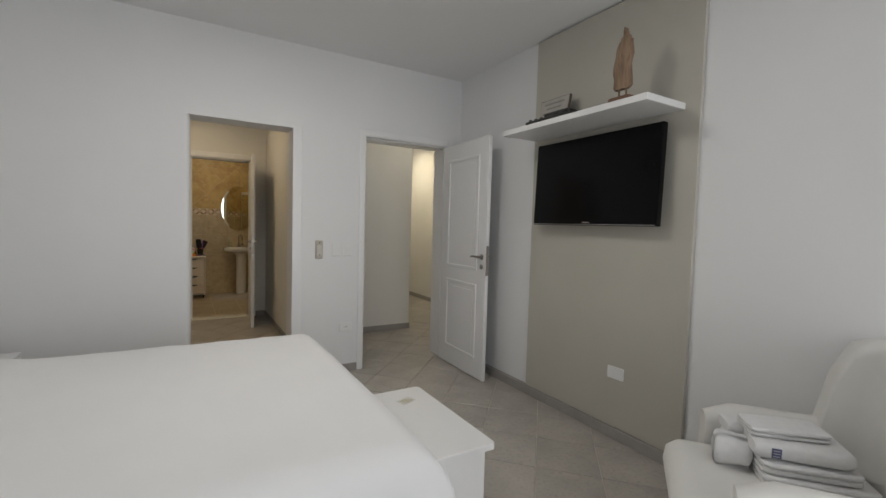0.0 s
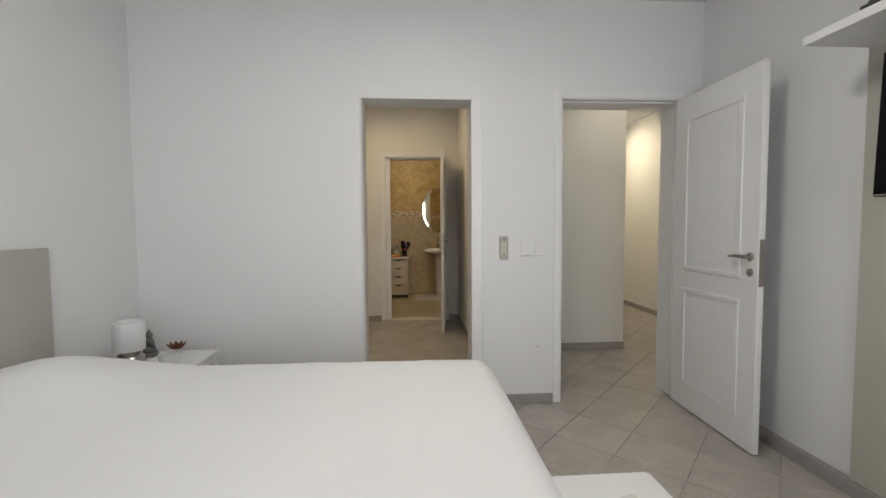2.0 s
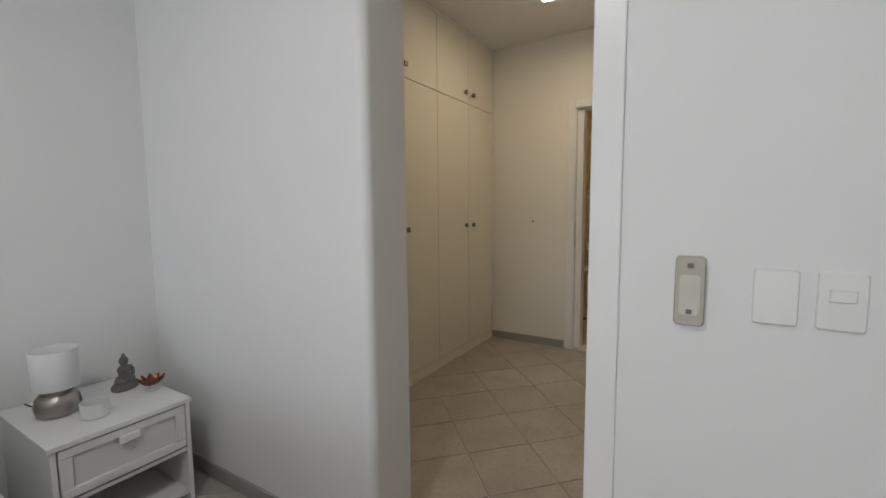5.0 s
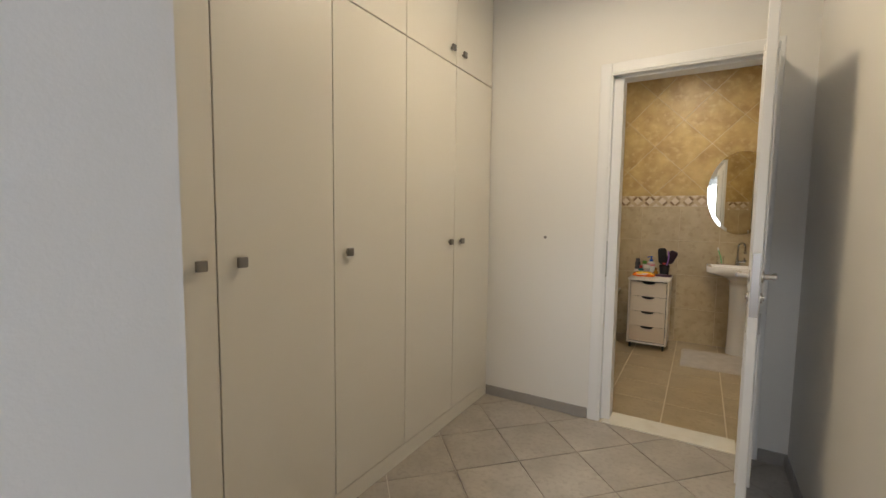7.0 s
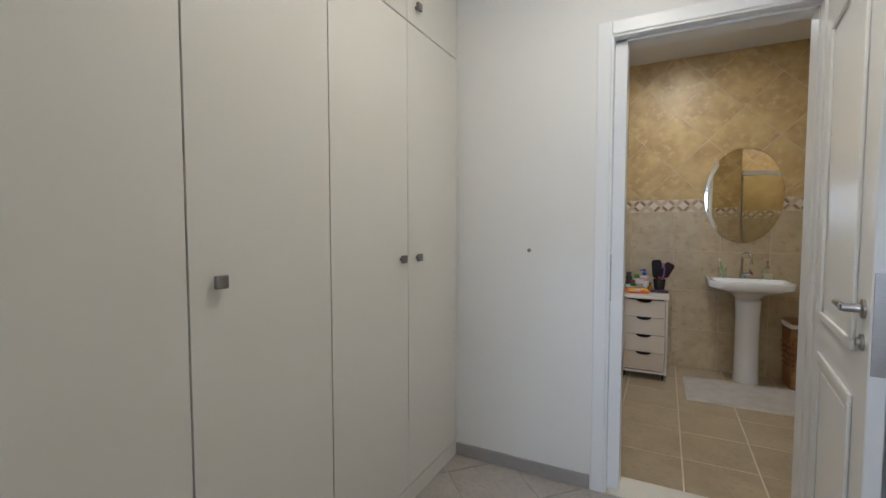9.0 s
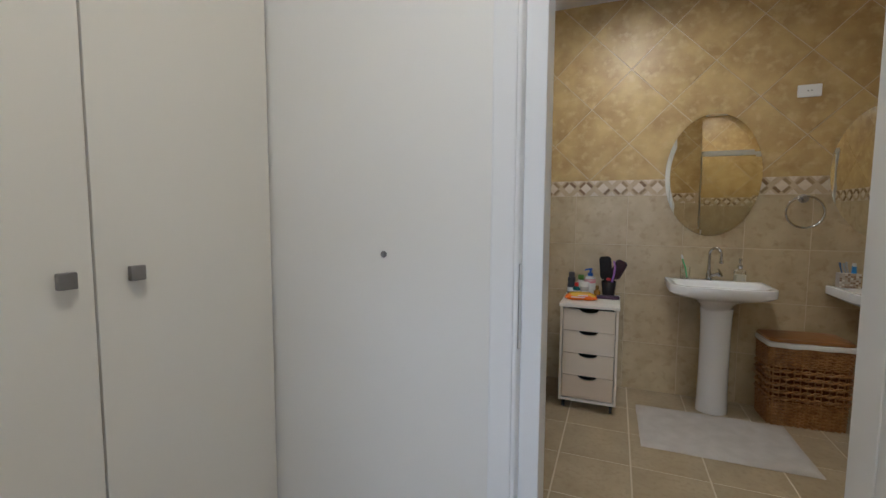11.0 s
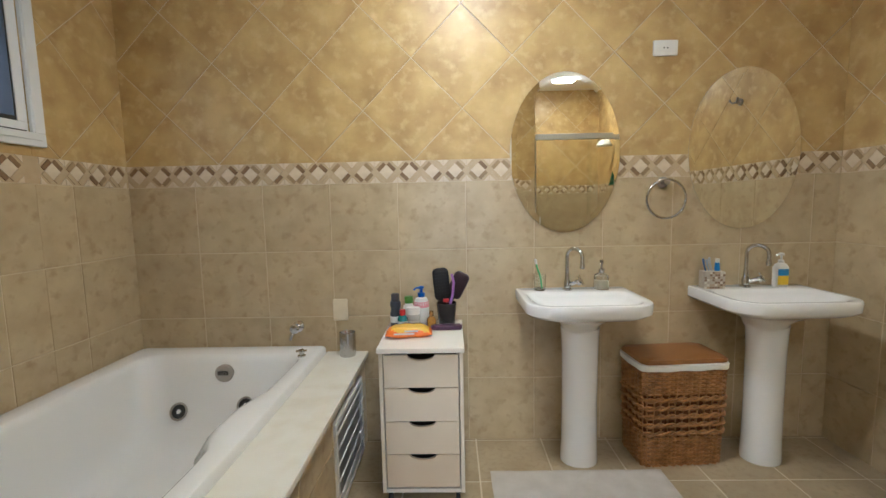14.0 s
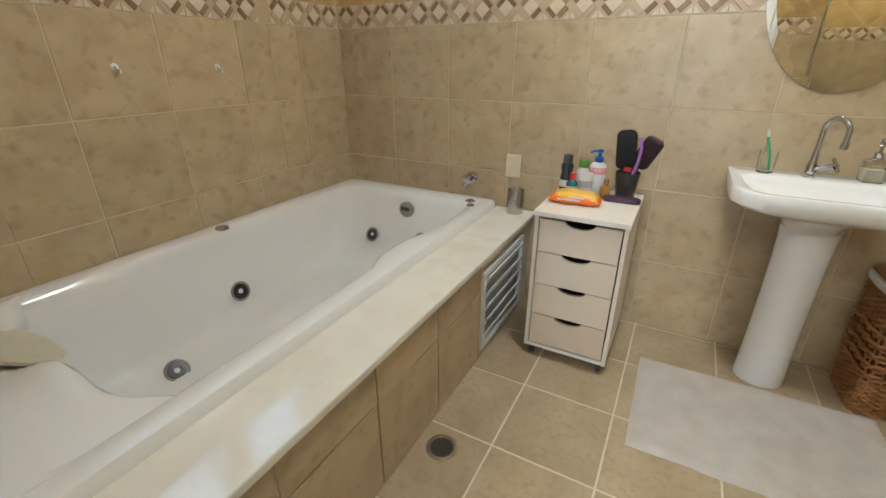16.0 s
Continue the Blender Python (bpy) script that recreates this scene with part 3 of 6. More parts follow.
def nightstand():
    n = empty("nightstand", (-0.775, 3.375, 0.0), "white bedside table with one drawer and open shelf", "nightstand")
    bm = bmesh.new()
    box(bm, -0.27, 0.275, -0.245, 0.24, 0.462, 0.482, 0.003, 2)
    part("top", bm, WHITE_FURN, n)
    for y in (-0.236, 0.216):
        bm = bmesh.new()
        box(bm, -0.265, 0.265, y, y + 0.018, 0.0, 0.461, 0.002, 1)
        part("side_panel", bm, WHITE_FURN, n)
    bm = bmesh.new()
    box(bm, -0.265, -0.25, -0.217, 0.215, 0.06, 0.461)
    part("back_panel", bm, WHITE_FURN, n)
    for z in (0.245, 0.05):
        bm = bmesh.new()
        box(bm, -0.249, 0.258, -0.217, 0.215, z, z + 0.016, 0.001, 1)
        part("shelf", bm, WHITE_FURN, n)
    bm = bmesh.new()
    for a, b, c, d in ((-0.213, 0.211, 0.272, 0.305), (-0.213, 0.211, 0.425, 0.456), (-0.213, -0.175, 0.3055, 0.4245), (0.173, 0.211, 0.3055, 0.4245)):
        box(bm, 0.246, 0.268, a, b, c, d, 0.002, 1)
    box(bm, 0.05, 0.2455, -0.205, 0.203, 0.272, 0.42)
    drawer = part("drawer", bm, WHITE_FURN, n)
    bm = bmesh.new()
    box(bm, 0.2465, 0.256, -0.1745, 0.1725, 0.306, 0.424)
    part("drawer_panel", bm, FROST, drawer, "pale grey inset drawer panel")
    bm = bmesh.new()
    box(bm, 0.2685, 0.285, -0.035, 0.035, 0.400, 0.432, 0.004, 2)
    part("pull_tab", bm, WHITE_FURN, drawer, "white pull tab")


nightstand()


def table_lamp():
    t = empty("table_lamp", (-0.82, 3.262, 0.482), "small table lamp with white drum shade and dented metal base", "lamp")
    bm = bmesh.new()
    lathe(bm, [(0.062, 0.0), (0.072, 0.006), (0.077, 0.035), (0.070, 0.068), (0.050, 0.092), (0.030, 0.10), (0.012, 0.102), (0.010, 0.13)], 28)
    part("base", bm, NICKEL, t, "brushed nickel lamp base", True)
    bm = bmesh.new()
    lathe(bm, [(0.074, 0.108), (0.0755, 0.11), (0.0765, 0.26), (0.0745, 0.262), (0.073, 0.26), (0.072, 0.112)], 32)
    bmesh.ops.delete(bm, geom=[f for f in bm.faces if len(f.verts) > 4], context="FACES_ONLY")
    part("shade", bm, SHADE, t, "white fabric drum shade", True)
    bm = bmesh.new()
    lathe(bm, [(0.010, 0.131), (0.022, 0.15), (0.026, 0.175), (0.016, 0.20), (0.004, 0.205)], 16)
    part("bulb", bm, FROST, t, "unlit bulb", True)
    bm = bmesh.new()
    tube(bm, [(-0.07, -0.02, 0.02), (-0.09, -0.03, 0.006), (-0.13, -0.04, 0.006), (-0.20, -0.05, 0.006)], 0.003, 6)
    part("cord", bm, BLACK, t, "black power cord")


table_lamp()


def figurine():
    bm = bmesh.new()
    lathe(bm, [(0.060, 0.0), (0.064, 0.008), (0.058, 0.022), (0.045, 0.028)], 18, sx=0.75, sy=1.0)
    lathe(bm, [(0.045, 0.027), (0.050, 0.040), (0.038, 0.054), (0.025, 0.058)], 16, sx=0.7)
    lathe(bm, [(0.024, 0.056), (0.028, 0.075), (0.032, 0.092), (0.022, 0.104), (0.010, 0.108)], 14, sx=0.75)
    lathe(bm, [(0.009, 0.107), (0.017, 0.115), (0.019, 0.128), (0.014, 0.141), (0.007, 0.148), (0.006, 0.155), (0.002, 0.162)], 14)
    for s in (-1, 1):
        tube(bm, [(0.005, s * 0.028, 0.095), (0.012, s * 0.037, 0.075), (0.022, s * 0.022, 0.058)], 0.008, 8)
    ob = tagged(link("figurine", bm, STONE_GREY, smooth=True), "dark grey seated meditation figurine on stone base", "figurine")
    ob.matrix_world = pose(-0.865, 3.515, 0.482, 0, 0, 30)


figurine()


def lotus_bowl():
    t = empty("candle_bowl", (-0.735, 3.565, 0.482), "small copper leaf candle bowl on a clear foot", "bowl")
    bm = bmesh.new()
    lathe(bm, [(0.028, 0.0), (0.030, 0.003), (0.010, 0.008), (0.009, 0.020), (0.016, 0.026)], 18)
    part("foot", bm, FROST, t, "", True)
    bm = bmesh.new()
    for k in range(9):
        m = pose(0, 0, 0, 0, 0, 40 * k) @ Matrix.Translation((0.0, 0, 0.026))
        ring = []
        for i in range(6):
            s = i / 5
            r, z, w = 0.012 + 0.040 * s, 0.034 * s ** 1.6, 0.015 * math.sin(math.pi * (0.12 + 0.85 * s))
            ring.append([m @ Vector((r, -w, z)), m @ Vector((r + 0.004, 0, z - 0.003)), m @ Vector((r, w, z))])
        vs = [[bm.verts.new(p) for p in r] for r in ring]
        ws = [[bm.verts.new(p + Vector((0, 0, 0.002))) for p in r] for r in ring]
        for a, b in zip(vs, vs[1:]):
            for i in range(2):
                bm.faces.new((a[i], a[i + 1], b[i + 1], b[i]))
        for a, b in zip(ws, ws[1:]):
            for i in range(2):
                bm.faces.new((a[i], b[i], b[i + 1], a[i + 1]))
    part("petals", bm, COPPER, t, "copper leaf petals")


lotus_bowl()
bm = bmesh.new()
lathe(bm, [(0.040, 0.0), (0.046, 0.004), (0.048, 0.060), (0.045, 0.060), (0.043, 0.008), (0.0, 0.007)], 24)
tagged(link("tealight_holder", bm, FROST, smooth=True), "frosted white glass tealight holder", "candle holder").matrix_world = pose(-0.655, 3.325, 0.482)


def picture():
    p = empty("picture", (WX + 0.002, 2.36, 1.735), "framed square print with nested dark squares", "picture")
    bm = bmesh.new()
    h, w = 0.128, 0.026
    for a, b, c, d in ((-h, h, -h, -h + w), (-h, h, h - w, h), (-h, -h + w, -h + w, h - w), (h - w, h, -h + w, h - w)):
        box(bm, 0.0, 0.024, a, b, c, d, 0.004, 2)
    part("frame", bm, WOOD_RED, p, "red-brown wooden frame")
    bm = bmesh.new()
    box(bm, 0.0, 0.008, -h + w, h - w, -h + w, h - w)
    part("mount", bm, plain("mount_dark", (0.03, 0.025, 0.022)), p, "black mount")
    for s, m, x in ((0.088, plain("art_white", (0.72, 0.72, 0.72), 0.7), 0.010), (0.062, plain("art_black", (0.02, 0.018, 0.018), 0.7), 0.012),
                    (0.034, plain("art_gold", (0.40, 0.24, 0.09), 0.6), 0.014), (0.020, plain("art_brown", (0.09, 0.04, 0.02), 0.6), 0.016)):
        bm = bmesh.new()
        pts = rounded(s, s, s * 0.25, 3)
        loft(bm, [[(x - 0.002, u, v) for u, v in pts], [(x, u, v) for u, v in pts]])
        part("motif", bm, m, p)
    for u in (-0.010, 0.0, 0.010):
        bm = boxes((0.0165, 0.0175, u - 0.002, u + 0.002, -0.014, 0.014))
        part("motif", bm, plain("art_line", (0.45, 0.30, 0.12), 0.6), p)


picture()


def bench():
    b = empty("bench", (1.375, 1.887, 0.0), "low white bench at the foot of the bed", "bench")
    bm = bmesh.new()
    pts = rounded(0.182, 0.378, 0.02, 4)
    loft(bm, [[(x, y, z) for x, y in pts] for z in (0.349, 0.373)] + [[(x * 0.985, y * 0.992, 0.376) for x, y in pts]])
    part("seat", bm, WHITE_FURN, b)
    for y in (-0.335, 0.315):
        bm = bmesh.new()
        box(bm, -0.155, 0.155, y, y + 0.020, 0.0, 0.3485, 0.002, 1)
        part("leg", bm, WHITE_FURN, b)
    bm = bmesh.new()
    box(bm, -0.010, 0.010, -0.3145, 0.3145, 0.20, 0.3485, 0.002, 1)
    part("rail", bm, WHITE_FURN, b)


bench()
bm = boxes((-0.045, 0.045, -0.03, 0.03, 0, 0.002))
leaf = tagged(link("leaflet", bm, PRINT), "small folded leaflet lying on the bench", "leaflet")
leaf.matrix_world = pose(1.40, 2.10, 0.3765, 0, 0, 20)
for k in range(3):
    part("print_line", boxes((-0.035, 0.03 - 0.01 * k, -0.018 + 0.014 * k, -0.012 + 0.014 * k, 0.0021, 0.0026)), plain("olive_ink", (0.40, 0.36, 0.16), 0.7), leaf)


def television():
    t = empty("television", (2.66, 1.995, 1.652), "flat black television mounted on the wall panel", "television")
    m = pose(0, 0, 0, 0, 2.0, 0)
    bm = bmesh.new()
    box(bm, -0.024, 0.018, -0.497, 0.497, -0.293, 0.293, 0.006, 2, m)
    part("housing", bm, BLACK_GLOSS, t)
    bm = bmesh.new()
    box(bm, -0.0265, -0.0245, -0.491, 0.491, -0.268, 0.288, 0.0008, 1, m)
    part("screen", bm, BLACK_GLOSS, t, "dark glossy screen")
    bm = bmesh.new()
    box(bm, -0.028, -0.0245, -0.492, 0.492, -0.289, -0.284, 0.001, 1, m)
    part("trim_strip", bm, STEEL, t, "silver strip along the lower edge")
    bm = bmesh.new()
    box(bm, -0.026, -0.0246, -0.03, 0.03, -0.277, -0.271, 0, 1, m)
    part("badge", bm, STEEL, t, "small grey badge")
    bm = bmesh.new()
    box(bm, 0.0185, 0.0705, -0.20, 0.20, -0.16, 0.16, 0.004, 1)
    part("wall_mount", bm, BLACK, t, "black wall mount")


television()
bm = boxes((2.39, 2.7305, 1.432, 2.590, 2.003, 2.040), bevel=0.003)
tagged(link("wall_shelf", bm, WHITE_FURN), "thick white floating shelf above the television", "shelf")


def wood_sculpture():
    s = empty("wood_sculpture", (2.465, 1.638, 2.040), "weathered driftwood sculpture standing on two pins", "sculpture")
    bm = bmesh.new()
    pts = rounded(0.05, 0.085, 0.03, 4)
    loft(bm, [[(x * k, y * k, z) for x, y in pts] for k, z in ((1, 0), (1.02, 0.012), (0.94, 0.030), (0.85, 0.034))])
    part("plinth", bm, mat("plinth_wood", (0.20, 0.105, 0.06), 0.6, second=(0.11, 0.055, 0.03), scale=20, bump=0.3), s, "reddish wooden plinth", True)
    for y in (-0.025, 0.025):
        bm = bmesh.new()
        tube(bm, [(0, y, 0.030), (0, y, 0.085)], 0.006, 8)
        part("pin", bm, WOOD_PALE, s)
    bm = bmesh.new()
    outline = [(0.050, 0.085), (0.064, 0.10), (0.060, 0.13), (0.058, 0.19), (0.067, 0.23), (0.061, 0.29), (0.064, 0.33), (0.056, 0.345), (0.058, 0.372), (0.040, 0.378), (0.038, 0.40), (0.020, 0.405), (0.016, 0.43), (0.008, 0.434), (0.005, 0.452)]
    loops = []
    for w, z in outline:
        ring = []
        for k in range(16):
            a = 2 * math.pi * k / 16
            r = 1 + 0.26 * noise.noise(Vector((math.cos(a) * 2, math.sin(a) * 2, z * 14))) + 0.24 * noise.noise(Vector((math.cos(a) * 5, math.sin(a) * 5, z * 60)))
            ring.append((0.020 * r * math.sin(a), w * r * math.cos(a) + 0.008 * math.sin(z * 11), z))
        loops.append(ring)
    loft(bm, loops)
    part("body", bm, WOOD_PALE, s, "weathered pale driftwood")
    s.scale = (0.90, 0.90, 0.90)


wood_sculpture()


def plaque():
    p = empty("plaque", (2.60, 2.325, 2.041), "small framed text plaque leaning on the shelf", "plaque")
    m = pose(0, 0, 0, 0, 10, 0)
    bm = bmesh.new()
    box(bm, 0.0, 0.018, -0.14, 0.14, 0.004, 0.225, 0.002, 1, m)
    part("frame", bm, plain("plaque_frame", (0.12, 0.095, 0.075), 0.6), p, "dark brown edge")
    bm = bmesh.new()
    box(bm, -0.003, -0.0005, -0.134, 0.134, 0.010, 0.219, 0, 1, m)
    part("face", bm, mat("weathered_print", (0.50, 0.47, 0.43), 0.7, second=(0.40, 0.37, 0.335), scale=18), p, "weathered off-white face")
    for k, w in enumerate((0.10, 0.085, 0.105, 0.07, 0.095)):
        bm = bmesh.new()
        box(bm, -0.0045, -0.0032, -w, w, 0.045 + 0.034 * k, 0.057 + 0.034 * k, 0, 1, m)
        part("text_line", bm, plain("plaque_ink", (0.30, 0.285, 0.27), 0.7), p)


plaque()


def model_boat():
    t = empty("tray_ornament", (2.475, 2.195, 2.041), "low black ornamental rack lying on the shelf", "ornament")
    bm = bmesh.new()
    box(bm, -0.05, 0.05, -0.20, 0.20, 0.012, 0.030, 0.004, 1)
    part("tray", bm, BARK, t)
    for y in (-0.17, -0.06, 0.06, 0.17):
        bm = bmesh.new()
        box(bm, -0.045, 0.045, y - 0.008, y + 0.008, 0.0, 0.0118, 0.002, 1)
        part("foot", bm, BARK, t)
    bm = bmesh.new()
    box(bm, -0.046, 0.046, -0.19, 0.02, 0.0305, 0.052, 0.006, 2)
    part("upper_box", bm, BARK, t, "black ribbed upper box")
    for k in range(9):
        y = -0.185 + 0.0235 * k
        part("rib", boxes((-0.050, -0.0465, y, y + 0.010, 0.031, 0.051), bevel=0.001), BARK, t)
    for k in range(6):
        bm = bmesh.new()
        y = 0.045 + 0.027 * k
        lathe(bm, [(0.010, 0.0305), (0.014, 0.036), (0.012, 0.045), (0.004, 0.049)], 8, (0.018 * (-1) ** k, y, 0))
        part("bead", bm, BARK, t)


model_boat()


def wall_plate(name, at, rz, w, h, label, kind="blank", material=PLASTIC):
    """A wall plate facing local -y."""
    p = empty(name, at, label, "switch" if kind == "switch" else "socket", rz=rz)
    bm = bmesh.new()
    pts = rounded(w / 2, h / 2, 0.006, 3)
    loft(bm, [[(u, 0, v) for u, v in pts], [(u, -0.005, v) for u, v in pts], [(u * 0.95, -0.008, v * 0.95) for u, v in pts]])
    part("plate", bm, material, p)
    if kind == "switch":
        bm = bmesh.new()
        box(bm, -0.021, 0.021, -0.013, -0.0081, 0.0, 0.024, 0.002, 1)
        part("rocker", bm, material, p)
    elif kind == "socket":
        for u, v in ((-0.009, 0), (0.009, 0)) if w > h else ((0, 0.009), (0, -0.009)):
            bm = bmesh.new()
            lathe(bm, [(0.0035, 0), (0.0035, 0.0012)], 10, m=Matrix.Translation((u, -0.0081, v)) @ pose(0, 0, 0, 90, 0, 0))
            part("pin_hole", bm, DARK, p, "dark pin hole")
    return p


wall_plate("wall_plate", (1.505, NY, 1.10), 0, 0.075, 0.115, "plain white blank wall plate")
wall_plate("light_switch", (1.608, NY, 1.10), 0, 0.075, 0.115, "white light switch with single rocker", "switch")
wall_plate("power_socket", (1.595, NY, 0.405), 0, 0.115, 0.072, "white double-pin socket near the floor", "socket")
wall_plate("cover_plate", (2.7305, 1.79, 0.423), -90, 0.118, 0.078, "blank white cover plate on the greige panel")


def remote_holder():
    r = empty("remote_holder", (1.352, NY, 1.10), "grey-beige fan remote control in its wall holder", "remote control")
    bm = bmesh.new()
    pts = rounded(0.030, 0.078, 0.010, 4)
    loft(bm, [[(u, 0, v) for u, v in pts], [(u, -0.014, v) for u, v in pts], [(u * 0.9, -0.018, v * 0.96) for u, v in pts]])
    part("holder", bm, plain("remote_beige", (0.47, 0.44, 0.37), 0.45), r, "", True)
    bm = bmesh.new()
    pts = rounded(0.020, 0.045, 0.008, 3)
    loft(bm, [[(u, -0.0185, v - 0.008) for u, v in pts], [(u, -0.0215, v - 0.008) for u, v in pts]])
    part("face", bm, plain("remote_pale", (0.60, 0.58, 0.52), 0.4), r, "paler front")
    for z in (0.058, -0.045):
        bm = boxes((-0.006, 0.006, -0.0235, -0.0217 if z < 0 else -0.0182, z - 0.005, z + 0.005))
        part("button", bm, plain("remote_dark", (0.16, 0.15, 0.13), 0.5), r, "dark button")


remote_holder()


def armchair():
    a = empty("armchair", (2.235, 0.66, 0.0), "ivory slipcovered wing armchair holding folded towels", "armchair", rz=36)

    def soft(pts3):
        bm = bmesh.new()
        loft(bm, pts3)
        return bm

    def slab(cx, cy, hx, hy, r, zs, grow):
        return [[(cx + x * g, cy + y * g, z) for x, y in rounded(hx, hy, r, 5)] for z, g in zip(zs, grow)]

    part("skirt", soft(slab(0, 0.0, 0.335, 0.36, 0.05, (0.02, 0.10, 0.28, 0.30), (1.02, 1.0, 0.99, 0.96))), SLIP, a, "ivory fabric skirt", True)
    part("seat_cushion", soft(slab(0, 0.075, 0.245, 0.325, 0.07, (0.295, 0.31, 0.36, 0.41, 0.435, 0.445), (0.94, 0.99, 1.03, 1.01, 0.94, 0.8))), SLIP, a, "plump ivory seat cushion", True)
    # one wrapped shell: low arms that sweep up into wings and a rounded back
    way = [(0.315, 0.25), (0.322, 0.15), (0.325, 0.05), (0.325, -0.05), (0.322, -0.12), (0.320, -0.145), (0.318, -0.17), (0.312, -0.21), (0.300, -0.26), (0.265, -0.315), (0.21, -0.345),
           (0.14, -0.36), (0.07, -0.366), (0.0, -0.368)]
    way = way + [(-x, y) for x, y in way[-2::-1]]
    tall = [0.575, 0.590, 0.592, 0.592, 0.594, 0.60, 0.80, 0.915, 0.94, 0.95, 0.955, 0.96, 0.962, 0.965]
    tall = tall + tall[-2::-1]
    loops = []
    for k, ((x, y), top) in enumerate(zip(way, tall)):
        p, q = way[max(0, k - 1)], way[min(len(way) - 1, k + 1)]
        d = Vector((q[0] - p[0], q[1] - p[1])).normalized()
        nrm = Vector((-d.y, d.x))
        end = 0.82 if k in (0, len(way) - 1) else 1.0
        cz, hz = (0.285 + top) / 2, (top - 0.285) / 2
        loops.append([(x + nrm.x * u, y + nrm.y * u - 0.10 * max(0.0, cz + v - 0.6), cz + v * end) for u, v in rounded((0.058 + 0.016 * min(1.0, max(0.0, top - 0.6) / 0.3)) * end, hz, 0.052 * end, 5)])
    part("arm_and_back", soft(loops), SLIP, a, "wrapped arms, wings and back", True)
    for x, y in ((-0.28, -0.30), (0.28, -0.30), (-0.28, 0.30), (0.28, 0.30)):
        part("leg", boxes((x - 0.02, x + 0.02, y - 0.02, y + 0.02, 0.0, 0.0195)), WOOD_RED, a, "dark wooden foot")
    return a


armchair()


def folded_towel(name, at, rz, w, d, h, layers, label, rx=0):
    """Layers of cloth folded over: each a rounded slab with a soft fold at the front."""
    t = empty(name, at, label, "towel", "towels on the armchair", rz=rz)
    t.matrix_world = pose(*at, rx, 0, rz)
    for k in range(layers):
        bm = bmesh.new()
        z0, z1 = h * k / layers, h * (k + 1) / layers - 0.001
        loops = []
        n = 18
        for i in range(n + 1):
            x = -w / 2 + w * i / n
            ring = []
            for u, v in rounded(d / 2, (z1 - z0) / 2, (z1 - z0) * 0.49, 4):
                jx = 0.003 * noise.noise(Vector((x * 9, u * 9, k * 3.1)))
                q = 0.72 if i in (0, n) else (0.94 if i in (1, n - 1) else 1.0)
                ring.append((x, u * (0.5 + 0.5 * q) + jx + 0.004 * k * (-1) ** k, (z0 + z1) / 2 + v * q * (1 + 0.12 * noise.noise(Vector((x * 14, u * 8, k))))))
            loops.append(ring)
        loft(bm, loops)
        part("fold", bm, TOWEL, t, "", True)
    return t


folded_towel("folded_towel", (2.315, 0.665, 0.446), -50, 0.33, 0.25, 0.044, 2, "large folded white towel on the seat")
folded_towel("folded_towel", (2.30, 0.685, 0.491), -48, 0.29, 0.23, 0.044, 2, "folded white cotton towel in the pile")
blue = folded_towel("folded_towel", (2.29, 0.70, 0.536), -50, 0.29, 0.22, 0.060, 1, "thick folded white towel with navy label")
part("label", boxes((-0.100, -0.072, -0.1135, -0.1095, 0.014, 0.048)), plain("navy_label", (0.10, 0.11, 0.20), 0.6), blue, "small navy label")
for k in range(3):
    part("label_line", boxes((-0.096, -0.077, -0.1143, -0.1136, 0.019 + 0.010 * k, 0.022 + 0.010 * k)), plain("label_grey", (0.42, 0.44, 0.50), 0.6), blue, "pale lettering bar")
folded_towel("folded_towel", (2.285, 0.735, 0.597), -44, 0.25, 0.14, 0.034, 2, "narrow folded white towel topping the pile")
folded_towel("rolled_towel", (2.165, 0.845, 0.447), 128, 0.12, 0.085, 0.125, 1, "small upright rolled white towel")
folded_towel("bath_towel", (2.275, 0.855, 0.447), -45, 0.14, 0.12, 0.15, 3, "folded white bath towel behind the pile")


# ---- dressing room ----
def wardrobe_unit(y0, y1, knob, index):
    """One built-in wardrobe bay: plinth, carcass, a tall door and a top box door; local y runs along the wall."""
    w = y1 - y0
    u = empty("wardrobe", (-0.41, y0, 0.0), "built-in off-white wardrobe bay with tall door and top cupboard", "wardrobe", "built-in wardrobes")
    bm = boxes((-0.62, -0.022, 0.0005, w - 0.0005, 0.085, H - 0.035))
    part("carcass", bm, LAMINATE, u)
    bm = boxes((-0.60, -0.003, 0.0005, w - 0.0005, 0.0, 0.0845))
    part("plinth", bm, LAMINATE, u)
    tall = part("door", boxes((-0.0215, 0.0, 0.0025, w - 0.0025, 0.090, 2.174), bevel=0.0015), LAMINATE, u)
    top = part("top_door", boxes((-0.0215, 0.0, 0.0025, w - 0.0025, 2.181, H - 0.040), bevel=0.0015), LAMINATE, u)
    part("cornice", boxes((-0.60, -0.004, 0.0005, w - 0.0005, H - 0.0345, H - 0.001)), LAMINATE, u)
    ky = w - 0.06 if knob > 0 else 0.075
    for door, z in ((tall, 1.14), (top, 2.262)):
        bm = bmesh.new()
        lathe(bm, [(0.008, 0.0), (0.006, 0.012)], 10, m=Matrix.Translation((0.0, ky, z)) @ pose(0, 0, 0, 0, 90, 0))
        box(bm, 0.012, 0.026, ky - 0.017, ky + 0.017, z - 0.017, z + 0.017, 0.003, 2)
        part("knob", bm, KNOB, door, "square dark metal knob")


for k, (y0, y1, knob) in enumerate(((4.01, 4.51, 1), (4.51, 5.01, -1), (5.01, 5.51, -1), (5.51, 6.01, 1), (6.01, 6.515, -1))):
    wardrobe_unit(y0, y1, knob, k)

